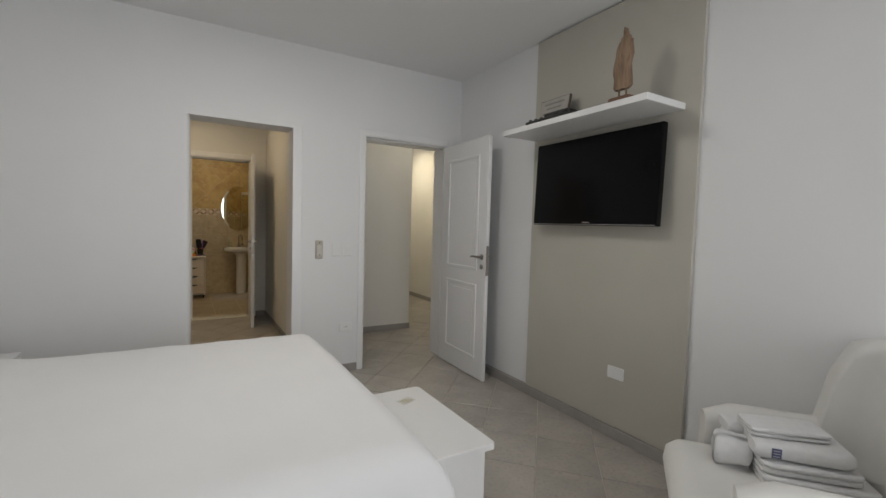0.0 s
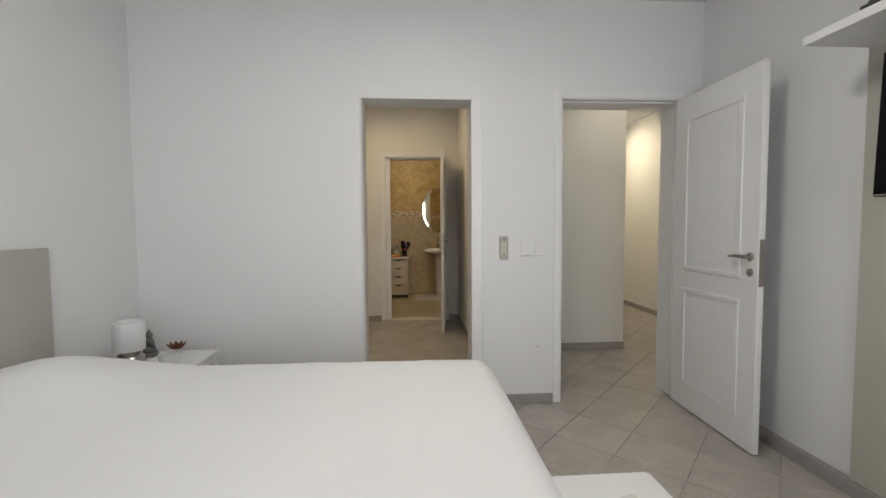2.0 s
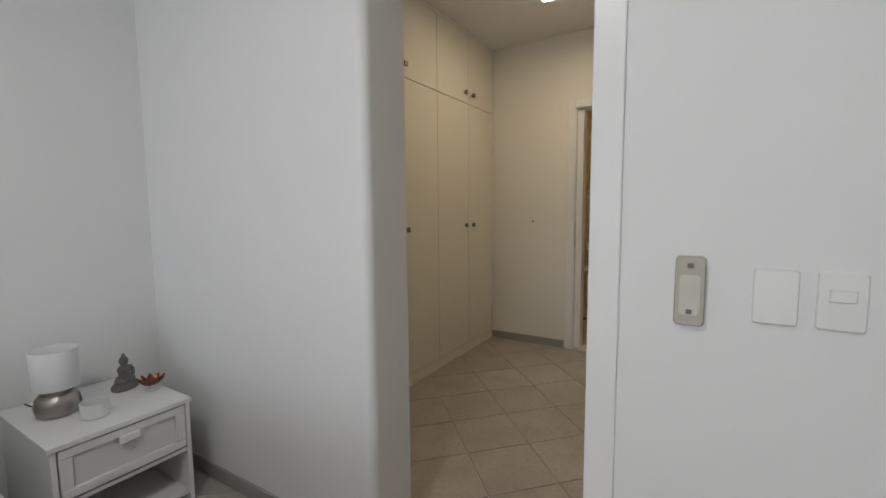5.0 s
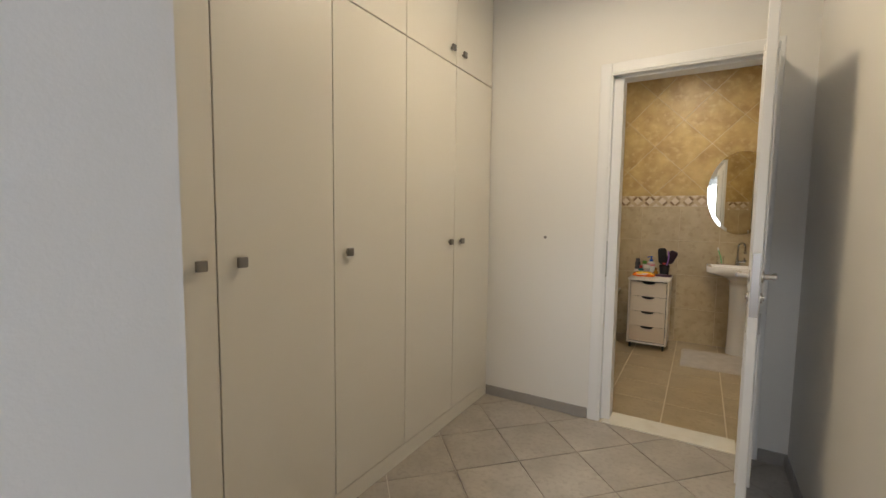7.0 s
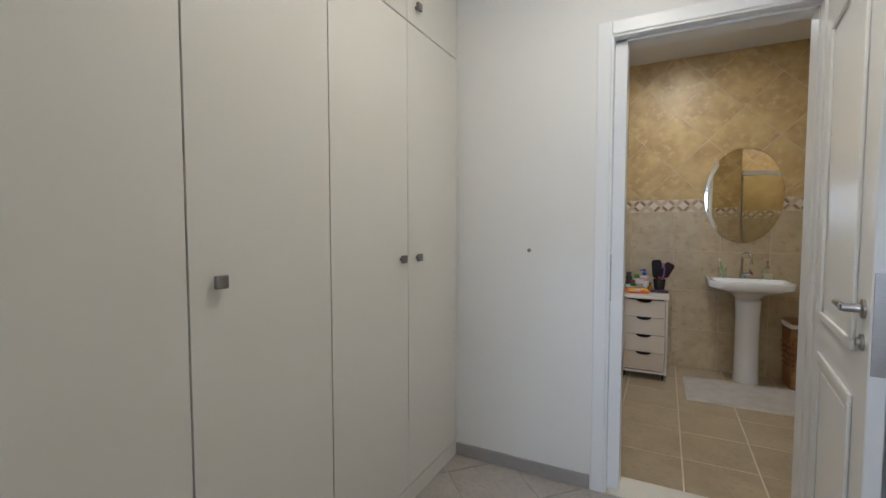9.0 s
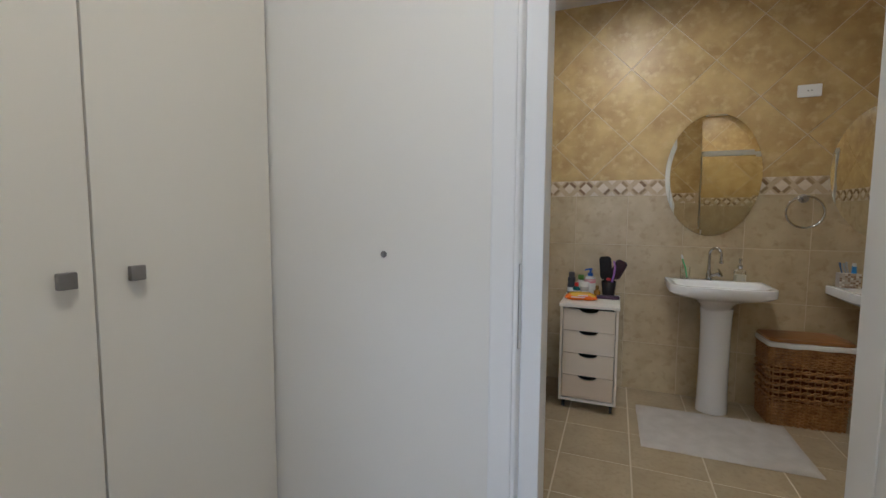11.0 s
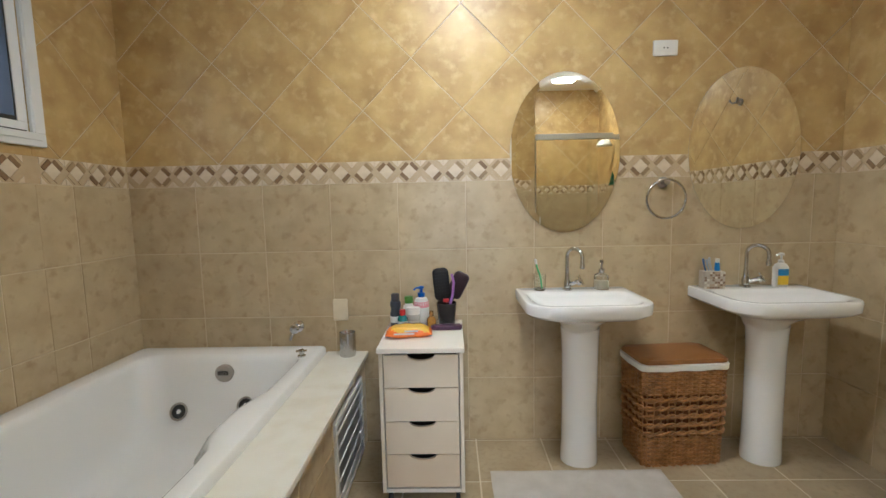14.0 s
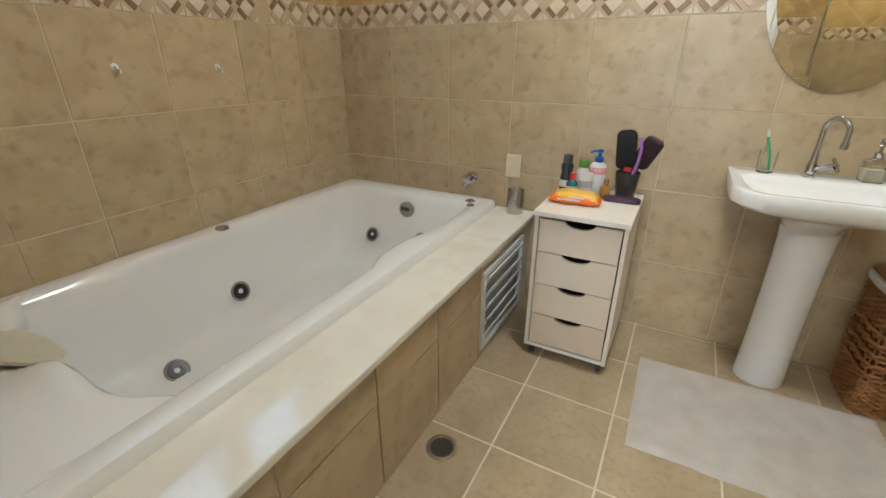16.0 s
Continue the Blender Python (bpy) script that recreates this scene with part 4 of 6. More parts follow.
bm = bmesh.new()
lathe(bm, [(0.009, 0.0), (0.010, 0.002), (0.007, 0.006)], 14, m=pose(0, 0, 0, 90, 0, 0))
tagged(link("wall_plug", bm, plain("plug_grey", (0.22, 0.21, 0.21), 0.7), smooth=True), "small grey plug in the wall", "wall plug").matrix_world = pose(-0.003, BY, 1.161)


def ceiling_lamp(at, half, label):
    c = empty("ceiling_lamp", at, label, "ceiling lamp")
    part("back_plate", boxes((-half * 0.8, half * 0.8, -half * 0.8, half * 0.8, -0.02, -0.0005), bevel=0.002), ALU_WHITE, c, "white metal back plate")
    bm = bmesh.new()
    loft(bm, [[(x * g, y * g, z) for x, y in rounded(half, half, 0.02, 3)] for z, g in ((-0.0205, 1.0), (-0.055, 1.0), (-0.075, 0.92))])
    part("diffuser", bm, LAMP_GLOW, c, "glowing opal glass diffuser", True)


ceiling_lamp((0.47, 5.58, H), 0.13, "square opal glass ceiling lamp, lit")
# assumed fixture for the unseen bedroom lamp
ceiling_lamp((0.85, 2.05, H), 0.17, "assumed bedroom ceiling lamp, unseen square opal glass, lit")
ceiling_lamp((0.70, 7.90, H), 0.15, "square opal glass bathroom ceiling lamp, lit")
ceiling_lamp((3.45, 7.0, H), 0.15, "square opal glass corridor lamp, lit")
# unseen fixture added to go with the extra hall light
ceiling_lamp((2.75, 4.45, H), 0.13, "added hall ceiling lamp, unseen, lit")
ceiling_lamp((1.95, 5.90, H), 0.13, "square opal glass shower lamp, lit")


# ---- bathroom ----
def bath_window():
    y0, y1, z0, z1 = WIN
    w = empty("window_bathroom", (BWX, 0, 0), "white aluminium awning window pushed open", "window", "", "structure")
    bm = bmesh.new()
    f = 0.055
    for a, b, c, d in ((y0 - f, y1 + f, z0 - f, z0), (y0 - f, y1 + f, z1, z1 + f), (y0 - f, y0, z0, z1), (y1, y1 + f, z0, z1)):
        box(bm, 0.007, 0.026, a, b, c, d, 0.003, 1)
    for a, b, c, d in ((y0 - 0.03, y1 + 0.03, z0 - 0.03, z0 - 0.002), (y0 - 0.03, y0 - 0.002, z0 - 0.002, z1), (y1 + 0.002, y1 + 0.03, z0 - 0.002, z1)):
        box(bm, 0.0262, 0.032, a, b, c, d, 0.002, 1)
    part("frame", bm, ALU_WHITE, w)
    t = 0.040
    bm = bmesh.new()
    box(bm, -0.15, 0.0065, y0 + 0.0005, y1 - 0.0005, z0 + 0.0005, z0 + t, 0.001, 1)
    box(bm, -0.15, 0.0065, y0 + 0.0005, y1 - 0.0005, z1 - t, z1 - 0.0005, 0.001, 1)
    box(bm, -0.15, 0.0065, y0 + 0.0005, y0 + t, z0 + t + 0.0005, z1 - t - 0.0005, 0.001, 1)
    box(bm, -0.15, 0.0065, y1 - t, y1 - 0.0005, z0 + t + 0.0005, z1 - t - 0.0005, 0.001, 1)
    part("lining", bm, ALU_WHITE, w)
    part("track_groove", boxes((0.0067, 0.0085, y0 + 0.03, y1 - 0.012, z0 + 0.003, z0 + 0.0075)), RUBBER, w, "dirty dark track groove")
    ym = 7.705
    bm = boxes((-0.12, 0.024, ym - 0.040, ym + 0.040, z0 + t, z1 - t), bevel=0.003)
    part("mullion", bm, ALU_WHITE, w)
    for a, b in ((y0 + t + 0.001, ym - 0.041), (ym + 0.041, y1 - t - 0.001)):
        part("seal", boxes((-0.060, 0.003, a, b, z0 + t + 0.0005, z0 + t + 0.018), (-0.060, 0.003, b - 0.007, b, z0 + t + 0.0185, z1 - t - 0.001),
                           (-0.060, 0.003, a, a + 0.007, z0 + t + 0.0185, z1 - t - 0.001), bevel=0.001), RUBBER, w, "dark rubber seal")
        # sash slid down from the head and swung out at its foot
        a, b = a + 0.010, b - 0.010
        hgt = z1 - z0 - 2 * t - 0.03
        m = Matrix.Translation((-0.055, 0, z1 - t - 0.085)) @ pose(0, 0, 0, 0, 42, 0)
        s = 0.036
        bm = bmesh.new()
        for c, d, e, g in ((a, b, -hgt, -hgt + s), (a, b, -s, 0), (a, a + s, -hgt + s, -s), (b - s, b, -hgt + s, -s)):
            box(bm, -0.014, 0.014, c, d, e, g, 0.002, 1, m)
        sash = part("sash", bm, ALU_WHITE, w, "open projecting sash")
        bm = bmesh.new()
        box(bm, -0.002, 0.002, a + s, b - s, -hgt + s, -s, 0, 1, m)
        pane = part("pane", bm, GLASS, sash, "clear glass pane")
        pane.visible_shadow = False
        for y in (a - 0.004, b + 0.004):
            foot = m @ Vector((0, 0, -0.24))
            bm = bmesh.new()
            tube(bm, [(-0.055, y, z1 - t - 0.19), (foot.x, y, foot.z)], 0.007, 8)
            lathe(bm, [(0.012, -0.006), (0.012, 0.006)], 12, m=Matrix.Translation((-0.055, y, z1 - t - 0.19)) @ pose(0, 0, 0, 90, 0, 0))
            part("stay_arm", bm, ALU_WHITE, w, "white stay arm", True)
        part("latch", boxes((0.0066, 0.020, a + 0.075, a + 0.125, z0 + 0.014, z0 + 0.030), bevel=0.002), ALU_WHITE, w, "white latch block")
        part("latch_slot", boxes((0.0202, 0.0215, a + 0.080, a + 0.108, z0 + 0.017, z0 + 0.027)), plain("latch_grey", (0.10, 0.10, 0.10)), w, "dark latch slot")


bath_window()


def bathtub():
    t = empty("bathtub", (-0.59, 7.755, 0.0), "white acrylic whirlpool bathtub set into a tiled surround", "bathtub")
    hx, hy, zt = 0.505, 1.075, 0.548
    n = 7

    def ring(hx_, hy_, r, z, dx=0.0, dy=0.0, waist=0.0):
        out = []
        pts = rounded(hx_, hy_, r, n)
        m = len(pts) // 4
        fine = []
        for i, p in enumerate(pts):
            q = pts[(i + 1) % len(pts)]
            steps = 24 if i % m == m - 1 else 1
            fine += [(p[0] + (q[0] - p[0]) * j / steps, p[1] + (q[1] - p[1]) * j / steps) for j in range(steps)]
        for x, y in fine:
            # arm rests: the sides lean in along the middle
            k = math.exp(-((y - 0.28) / 0.17) ** 4) * waist * 1.15 * (1.0 if x > 0 else 0.0)
            out.append((x + dx - math.copysign(k, x), y + dy, z))
        return out

    bm = bmesh.new()
    loops = [ring(hx, hy, 0.015, 0.49), ring(hx, hy, 0.02, zt - 0.012), ring(hx - 0.006, hy - 0.006, 0.025, zt - 0.002), ring(hx - 0.014, hy - 0.014, 0.03, zt),
             ring(hx - 0.078, hy - 0.115, 0.09, zt, 0.008, 0, 0.035), ring(hx - 0.09, hy - 0.13, 0.10, zt - 0.008, 0.008, 0, 0.046), ring(hx - 0.10, hy - 0.15, 0.11, zt - 0.035, 0.008, 0, 0.062),
             ring(hx - 0.115, hy - 0.19, 0.12, zt - 0.11, 0, 0, 0.085), ring(hx - 0.13, hy - 0.235, 0.13, zt - 0.20, 0, 0.01, 0.09),
             ring(hx - 0.15, hy - 0.28, 0.13, zt - 0.30, 0, 0.02, 0.085), ring(hx - 0.175, hy - 0.34, 0.13, zt - 0.37, 0, 0.03, 0.07),
             ring(hx - 0.215, hy - 0.40, 0.12, zt - 0.405, 0, 0.03, 0.06), ring(hx - 0.30, hy - 0.50, 0.10, zt - 0.415, 0, 0.03, 0.0)]
    loft(bm, loops, (False, True))
    part("shell", bm, ACRYLIC, t, "glossy white acrylic shell", True)
    # moulded ledge at the near end: two raised shoulders with a dip for the neck
    bm = bmesh.new()
    loops = []
    for k in range(37):
        x = -0.44 + 0.88 * k / 36
        u = abs(x + 0.14)
        lift = 0.030 * math.exp(-((u - 0.24) / 0.09) ** 2) - 0.030 * math.exp(-(u / 0.13) ** 2)
        y = -0.755 + 0.10 * max(0.0, (abs(x) - 0.20) / 0.24) ** 2
        loops.append([(x, -hy + 0.06, 0.42), (x, -hy + 0.06, zt + 0.0025), (x, -hy + 0.13, zt + 0.002), (x, -0.87, zt - 0.004 + 0.15 * lift), (x, y - 0.06, zt - 0.004 + 0.75 * lift),
                      (x, y - 0.025, zt - 0.004 + lift), (x, y - 0.006, zt - 0.009 + lift), (x, y + 0.010, zt - 0.028 + 0.8 * lift), (x, y + 0.016, zt - 0.07), (x, y, zt - 0.13), (x, -0.82, zt - 0.19), (x, -0.95, 0.30)])
    loft(bm, loops)
    part("shoulder", bm, ACRYLIC, t, "moulded neck rest", True)
    bm = bmesh.new()
    loops = []
    for k in range(15):
        g = -1 + 2 * k / 14
        w = max(0.12, 1 - abs(g) ** 3)
        loops.append([(-0.15 + 0.17 * g, -0.775 + v - 0.2 * u2, zt - 0.018 + 0.014 * g * g - 0.45 * v + u2) for u2, v in rounded(0.008, 0.085 * w, 0.006, 3)])
    loft(bm, loops)
    part("pillow", bm, plain("pillow_translucent", (0.66, 0.635, 0.52), 0.3), t, "yellowed translucent head pillow", True)

    def jet(x, y, z, rx, rz, r, rough=False):
        """A round nozzle whose axis points along the turned local z."""
        m = Matrix.Translation((x, y, z)) @ pose(0, 0, 0, rx, 0, rz)
        bm = bmesh.new()
        lathe(bm, [(r * 0.9, -0.012), (r, -0.001), (r * 0.96, 0.003), (r * 0.80, 0.0), (r * 0.78, -0.004), (0.001, -0.005)], 28, m=m)
        j = part("jet", bm, NICKEL, t, "chrome whirlpool jet", True)
        bm = bmesh.new()
        lathe(bm, [(r * 0.77, -0.004), (r * 0.72, 0.001), (r * 0.42, 0.0), (r * 0.40, -0.003), (0.001, -0.003)], 20, m=m)
        part("nozzle", bm, BLACK, j, "black jet nozzle", True)
        bm = bmesh.new()
        lathe(bm, [(r * 0.27, -0.0025), (r * 0.25, 0.0), (r * 0.17, 0.0), (r * 0.16, -0.002)], 6, m=m)
        part("insert", bm, PLASTIC, j, "pale hexagonal jet insert")

    # on the wall-side flank, at the foot end and at the near end
    for x, y, z, rx, rz, r in ((-0.335, 0.03, 0.262, 72, 90, 0.047), (-0.205, -0.385, 0.152, 40, 90, 0.046),
                               (-0.172, 0.822, 0.302, 66, 0, 0.044), (0.161, 0.826, 0.328, 66, -8, 0.044), (0.325, -0.42, 0.30, 90, -90, 0.036)):
        jet(x, y, z, rx, rz, r)
    bm = bmesh.new()
    lathe(bm, [(0.045, -0.01), (0.046, 0.008), (0.040, 0.014), (0.001, 0.016)], 28, m=Matrix.Translation((0.035, 0.893, 0.468)) @ pose(0, 0, 0, 90, 0, 0))
    o = part("overflow", bm, NICKEL, t, "round chrome overflow cover", True)
    for k in range(7):
        x = 0.035 - 0.024 + 0.008 * k
        part("slot", boxes((x - 0.002, x + 0.002, 0.8745, 0.8785, 0.464, 0.484 + 0.004 * (1 - abs(k - 3) / 3))), DARK, o, "dark overflow slot")
    for x, y in ((-0.39, 0.06),):
        bm = bmesh.new()
        lathe(bm, [(0.030, 0.0), (0.030, 0.006), (0.024, 0.012), (0.001, 0.014)], 24, (x - 0.03, y, zt))
        part("air_control", bm, CHROME, t, "chrome air control knob", True)
    bm = bmesh.new()
    lathe(bm, [(0.020, 0), (0.020, 0.006), (0.012, 0.012), (0.011, 0.03), (0.014, 0.035), (0.001, 0.038)], 20, (0.43, 0.90, zt))
    tube(bm, [(0.405, 0.895, zt + 0.028), (0.455, 0.905, zt + 0.028)], 0.006, 8)
    tube(bm, [(0.425, 0.925, zt + 0.028), (0.435, 0.875, zt + 0.028)], 0.006, 8)
    part("valve", bm, CHROME, t, "chrome cross-handled valve", True)
    bm = bmesh.new()
    lathe(bm, [(0.030, 0), (0.030, 0.004), (0.024, 0.006), (0.001, 0.004)], 20, (0.05, 0.35, zt - 0.415))
    part("drain", bm, CHROME, t, "chrome drain", True)


bathtub()


def tub_surround():
    s = empty("tub_surround", (0, 0, 0), "tiled bathtub surround with cream marble ledge", "tub surround", "", "structure")
    part("core", boxes((-0.10, 0.118, BYI, FY, 0.0, 0.484), (BWX, -0.10, BYI, FY, 0.0, 0.10)), GROUT_B, s)
    bm = boxes((-0.083, 0.142, BYI + 0.008, FY - 0.008, 0.485, 0.512), bevel=0.004)
    part("ledge", bm, MARBLE, s, "polished cream marble ledge")
    g = part("access_grille", boxes((0.119, 0.136, 8.18, 8.205, 0.045, 0.435), (0.119, 0.136, 8.655, 8.68, 0.045, 0.435),
                                    (0.119, 0.136, 8.205, 8.655, 0.045, 0.07), (0.119, 0.136, 8.205, 8.655, 0.41, 0.435), bevel=0.002), ALU_WHITE, s, "white louvred access grille")
    part("backing", boxes((0.1185, 0.121, 8.205, 8.655, 0.07, 0.41)), plain("grille_back", (0.42, 0.41, 0.39), 0.6), g, "shaded back panel")
    for k in range(5):
        bm = bmesh.new()
        z = 0.104 + 0.068 * k
        box(bm, -0.0025, 0.0025, 8.206, 8.654, -0.033, 0.033, 0, 1, Matrix.Translation((0.131, 0, z)) @ pose(0, 0, 0, 0, 24, 0))
        part("slat", bm, ALU_WHITE, g)
    part("latch", boxes((0.1365, 0.142, 8.212, 8.235, 0.17, 0.20), bevel=0.002), CHROME, g, "chrome latch")
    return s


surround = tub_surround()


def washbasin(x, label):
    b = empty("washbasin", (x, FY - 0.007, 0.0), label, "washbasin", "pair of pedestal washbasins")
    # bowl: loft of rounded rectangles, wall at y = 0, front at negative y
    W, D, z = 0.285, 0.43, 0.845

    def loop(hx, y0, y1, r, zz, bow=0.0, rb=None):
        """A rim line: wide front corners, tighter ones at the wall, the front slightly bowed."""
        rb = r if rb is None else rb
        out = []
        for cx, cy, a, q in ((hx - rb, y1 - rb, 0, rb), (-hx + rb, y1 - rb, 90, rb), (-hx + r, y0 + r, 180, r), (hx - r, y0 + r, 270, r)):
            for i in range(8):
                t = radians(a + 90 * i / 7)
                px, py = cx + q * math.cos(t), cy + q * math.sin(t)
                if py < (y0 + y1) / 2:
                    py -= bow * (1 - (px / hx) ** 2)
                out.append((px, py, zz))
        return out

    bm = bmesh.new()
    loops = [loop(0.082, -0.275, -0.10, 0.075, z - 0.172), loop(0.092, -0.290, -0.085, 0.075, z - 0.135, 0.004), loop(0.125, -0.315, -0.06, 0.08, z - 0.110, 0.01), loop(0.185, -0.36, -0.03, 0.09, z - 0.088, 0.02),
             loop(0.245, -0.405, -0.010, 0.10, z - 0.072, 0.03, 0.05), loop(W - 0.014, -D + 0.012, -0.001, 0.10, z - 0.062, 0.036, 0.025), loop(W - 0.002, -D + 0.002, -0.001, 0.095, z - 0.050, 0.04, 0.02),
             loop(W, -D, -0.001, 0.095, z - 0.009, 0.04, 0.02), loop(W - 0.003, -D + 0.003, -0.002, 0.094, z - 0.002, 0.04, 0.02), loop(W - 0.009, -D + 0.009, -0.005, 0.09, z, 0.04, 0.02),
             loop(W - 0.030, -D + 0.026, -0.122, 0.08, z, 0.036, 0.05), loop(W - 0.038, -D + 0.036, -0.131, 0.08, z - 0.004, 0.034, 0.05), loop(W - 0.050, -D + 0.052, -0.145, 0.08, z - 0.020, 0.03, 0.05),
             loop(W - 0.10, -D + 0.11, -0.18, 0.07, z - 0.055, 0.02), loop(0.09, -D + 0.19, -0.22, 0.035, z - 0.066, 0.01)]
    loft(bm, loops)
    part("bowl", bm, CERAMIC, b, "", True)
    bm = bmesh.new()
    prof = []
    for zz, rx, ry in ((0.0, 0.074, 0.080), (0.02, 0.075, 0.081), (0.10, 0.072, 0.078), (0.30, 0.070, 0.076), (0.55, 0.071, 0.078), (0.64, 0.074, 0.080), (0.685, 0.077, 0.084)):
        prof.append([(0.006 + 1.22 * rx * math.cos(a), -0.195 + ry * math.sin(a), zz) for a in [2 * math.pi * k / 28 for k in range(28)]])
    loft(bm, prof)
    part("pedestal", bm, CERAMIC, b, "", True)
    bm = bmesh.new()
    lathe(bm, [(0.020, 0), (0.020, 0.003), (0.001, 0.001)], 16, (0, -0.235, z - 0.0665))
    part("drain", bm, CHROME, b, "chrome drain", True)
    bm = bmesh.new()
    fx, fy = -0.026, -0.072
    lathe(bm, [(0.026, 0), (0.026, 0.006), (0.017, 0.012), (0.017, 0.045), (0.012, 0.055), (0.011, 0.09)], 20, (fx, fy, z))
    pts = [(fx, fy, z + 0.085), (fx, fy, z + 0.165)] + [tuple(p) for p in [Vector((fx + 0.040 * math.sin(radians(40)) * (1 - math.cos(radians(a))), fy - 0.042 * (1 - math.cos(radians(a))), z + 0.175 + 0.042 * math.sin(radians(a)))) for a in range(0, 181, 18)]]
    tip = pts[-1]
    pts.append((tip[0], tip[1], tip[2] - 0.03))
    tube(bm, pts, 0.0095, 12)
    lathe(bm, [(0.012, -0.03), (0.013, -0.015), (0.010, 0.0)], 14, (tip[0], tip[1], tip[2] - 0.025))
    f = part("faucet", bm, CHROME, b, "chrome swan-neck tap", True)
    bm = bmesh.new()
    tube(bm, [(fx + 0.012, fy - 0.006, z + 0.03), (fx + 0.045, fy - 0.025, z + 0.045)], 0.010, 10)
    lathe(bm, [(0.016, 0), (0.017, 0.006), (0.012, 0.016)], 14, m=Matrix.Translation((fx + 0.045, fy - 0.026, z + 0.040)) @ pose(0, 0, 0, 25, 50, 0))
    for a in (0, 90):
        d = Vector((-0.35, 0.3, 0.75)).normalized().cross(Vector((0.85, -0.4, 0.3)).normalized()) if a else Vector((-0.35, 0.3, 0.75)).normalized()
        c = Vector((fx + 0.060, fy - 0.034, z + 0.055))
        tube(bm, [c - 0.027 * d, c + 0.027 * d], 0.006, 8)
    part("cross_handle", bm, CHROME, f, "chrome cross handle", True)
    bm = bmesh.new()
    tube(bm, [(0.05, -0.012, 0.56), (0.05, -0.06, 0.56), (0.05, -0.08, 0.60), (0.04, -0.09, 0.66)], 0.008, 8)
    lathe(bm, [(0.022, 0), (0.018, 0.012), (0.010, 0.02)], 12, m=Matrix.Translation((0.05, -0.001, 0.56)) @ pose(0, 0, 0, 90, 0, 0))
    part("supply_hose", bm, STEEL, b, "steel supply hose and stop valve", True)
    return b


washbasin(1.222, "white ceramic pedestal washbasin beside the drawer cabinet")
washbasin(2.125, "white ceramic pedestal washbasin in the corner")


def oval_mirror(x, tilt, label):
    m = empty("mirror", (x, FY - 0.012, 1.545), label, "mirror", "oval mirrors")
    m.matrix_world = pose(x, FY - 0.010, 1.545, tilt, 0, 0)
    N, a, b = 72, 0.282, 0.405

    def oval(k, y):
        return [(a * k * math.cos(2 * math.pi * i / N), y, b * k * math.sin(2 * math.pi * i / N)) for i in range(N)]

    bm = bmesh.new()
    loft(bm, [oval(0.985, -0.0005), oval(1.0, -0.0015), oval(1.0, -0.003)], (True, True))
    part("backing", bm, plain("mirror_back", (0.35, 0.34, 0.30), 0.5), m, "thin mirror backing")
    bm = bmesh.new()
    e = 0.030
    inner = [((a - e) * math.cos(2 * math.pi * i / N), -0.0045, (b - e) * math.sin(2 * math.pi * i / N)) for i in range(N)]
    loft(bm, [oval(0.999, -0.0031), oval(0.999, -0.0040), inner], (True, True))
    part("silver", bm, MIRROR, m, "mirror glass with bevelled rim")


oval_mirror(1.196, 0, "tall oval wall mirror over the washbasin")
oval_mirror(2.106, 0, "tall oval wall mirror over the corner washbasin")


def towel_ring():
    t = empty("towel_ring", (1.70, FY - 0.007, 1.385), "round chrome towel ring on the tiles", "towel ring")
    bm = bmesh.new()
    lathe(bm, [(0.028, 0), (0.028, 0.008), (0.018, 0.016), (0.014, 0.045), (0.016, 0.05)], 20, m=pose(0, 0, 0, 90, 0, 0))
    part("boss", bm, NICKEL, t, "dull nickel boss", True)
    bm = bmesh.new()
    pts = [(0.098 * math.sin(2 * math.pi * k / 40), -0.046 + 0.0 * k, -0.085 + 0.098 * math.cos(2 * math.pi * k / 40)) for k in range(41)]
    tube(bm, pts, 0.0065, 10)
    part("ring", bm, CHROME, t, "chrome ring", True)


towel_ring()
wall_plate("shaver_socket", (1.693, FY - 0.007, 2.050), 0, 0.122, 0.076, "white socket plate on the golden tiles", "socket")
wall_plate("blank_plate", (0.0, FY - 0.007, 0.742), 0, 0.078, 0.118, "cream blank plate above the tub ledge", "blank", plain("ivory_plate", (0.80, 0.72, 0.55)))


def tap_spout():
    t = empty("bath_valve", (-0.235, FY - 0.007, 0.655), "chrome wall valve above the bathtub", "valve")
    bm = bmesh.new()
    lathe(bm, [(0.032, 0), (0.032, 0.006), (0.016, 0.012), (0.015, 0.045), (0.022, 0.05), (0.026, 0.065), (0.020, 0.075), (0.001, 0.078)], 20, m=pose(0, 0, 0, 90, 0, 0))
    part("body", bm, CHROME, t, "", True)
    bm = bmesh.new()
    tube(bm, [(0, -0.05, 0), (-0.02, -0.06, -0.04), (-0.025, -0.065, -0.06)], 0.010, 10, radii=[0.012, 0.010, 0.008])
    part("spout", bm, CHROME, t, "", True)


tap_spout()
bm = bmesh.new()
lathe(bm, [(0.040, 0.0), (0.042, 0.003), (0.042, 0.125), (0.0405, 0.127), (0.039, 0.125), (0.039, 0.010), (0.001, 0.009)], 28)
tagged(link("tumbler", bm, STEEL, smooth=True), "shiny steel tumbler standing on the marble ledge", "tumbler").matrix_world = pose(0.048, 8.765, 0.5125)


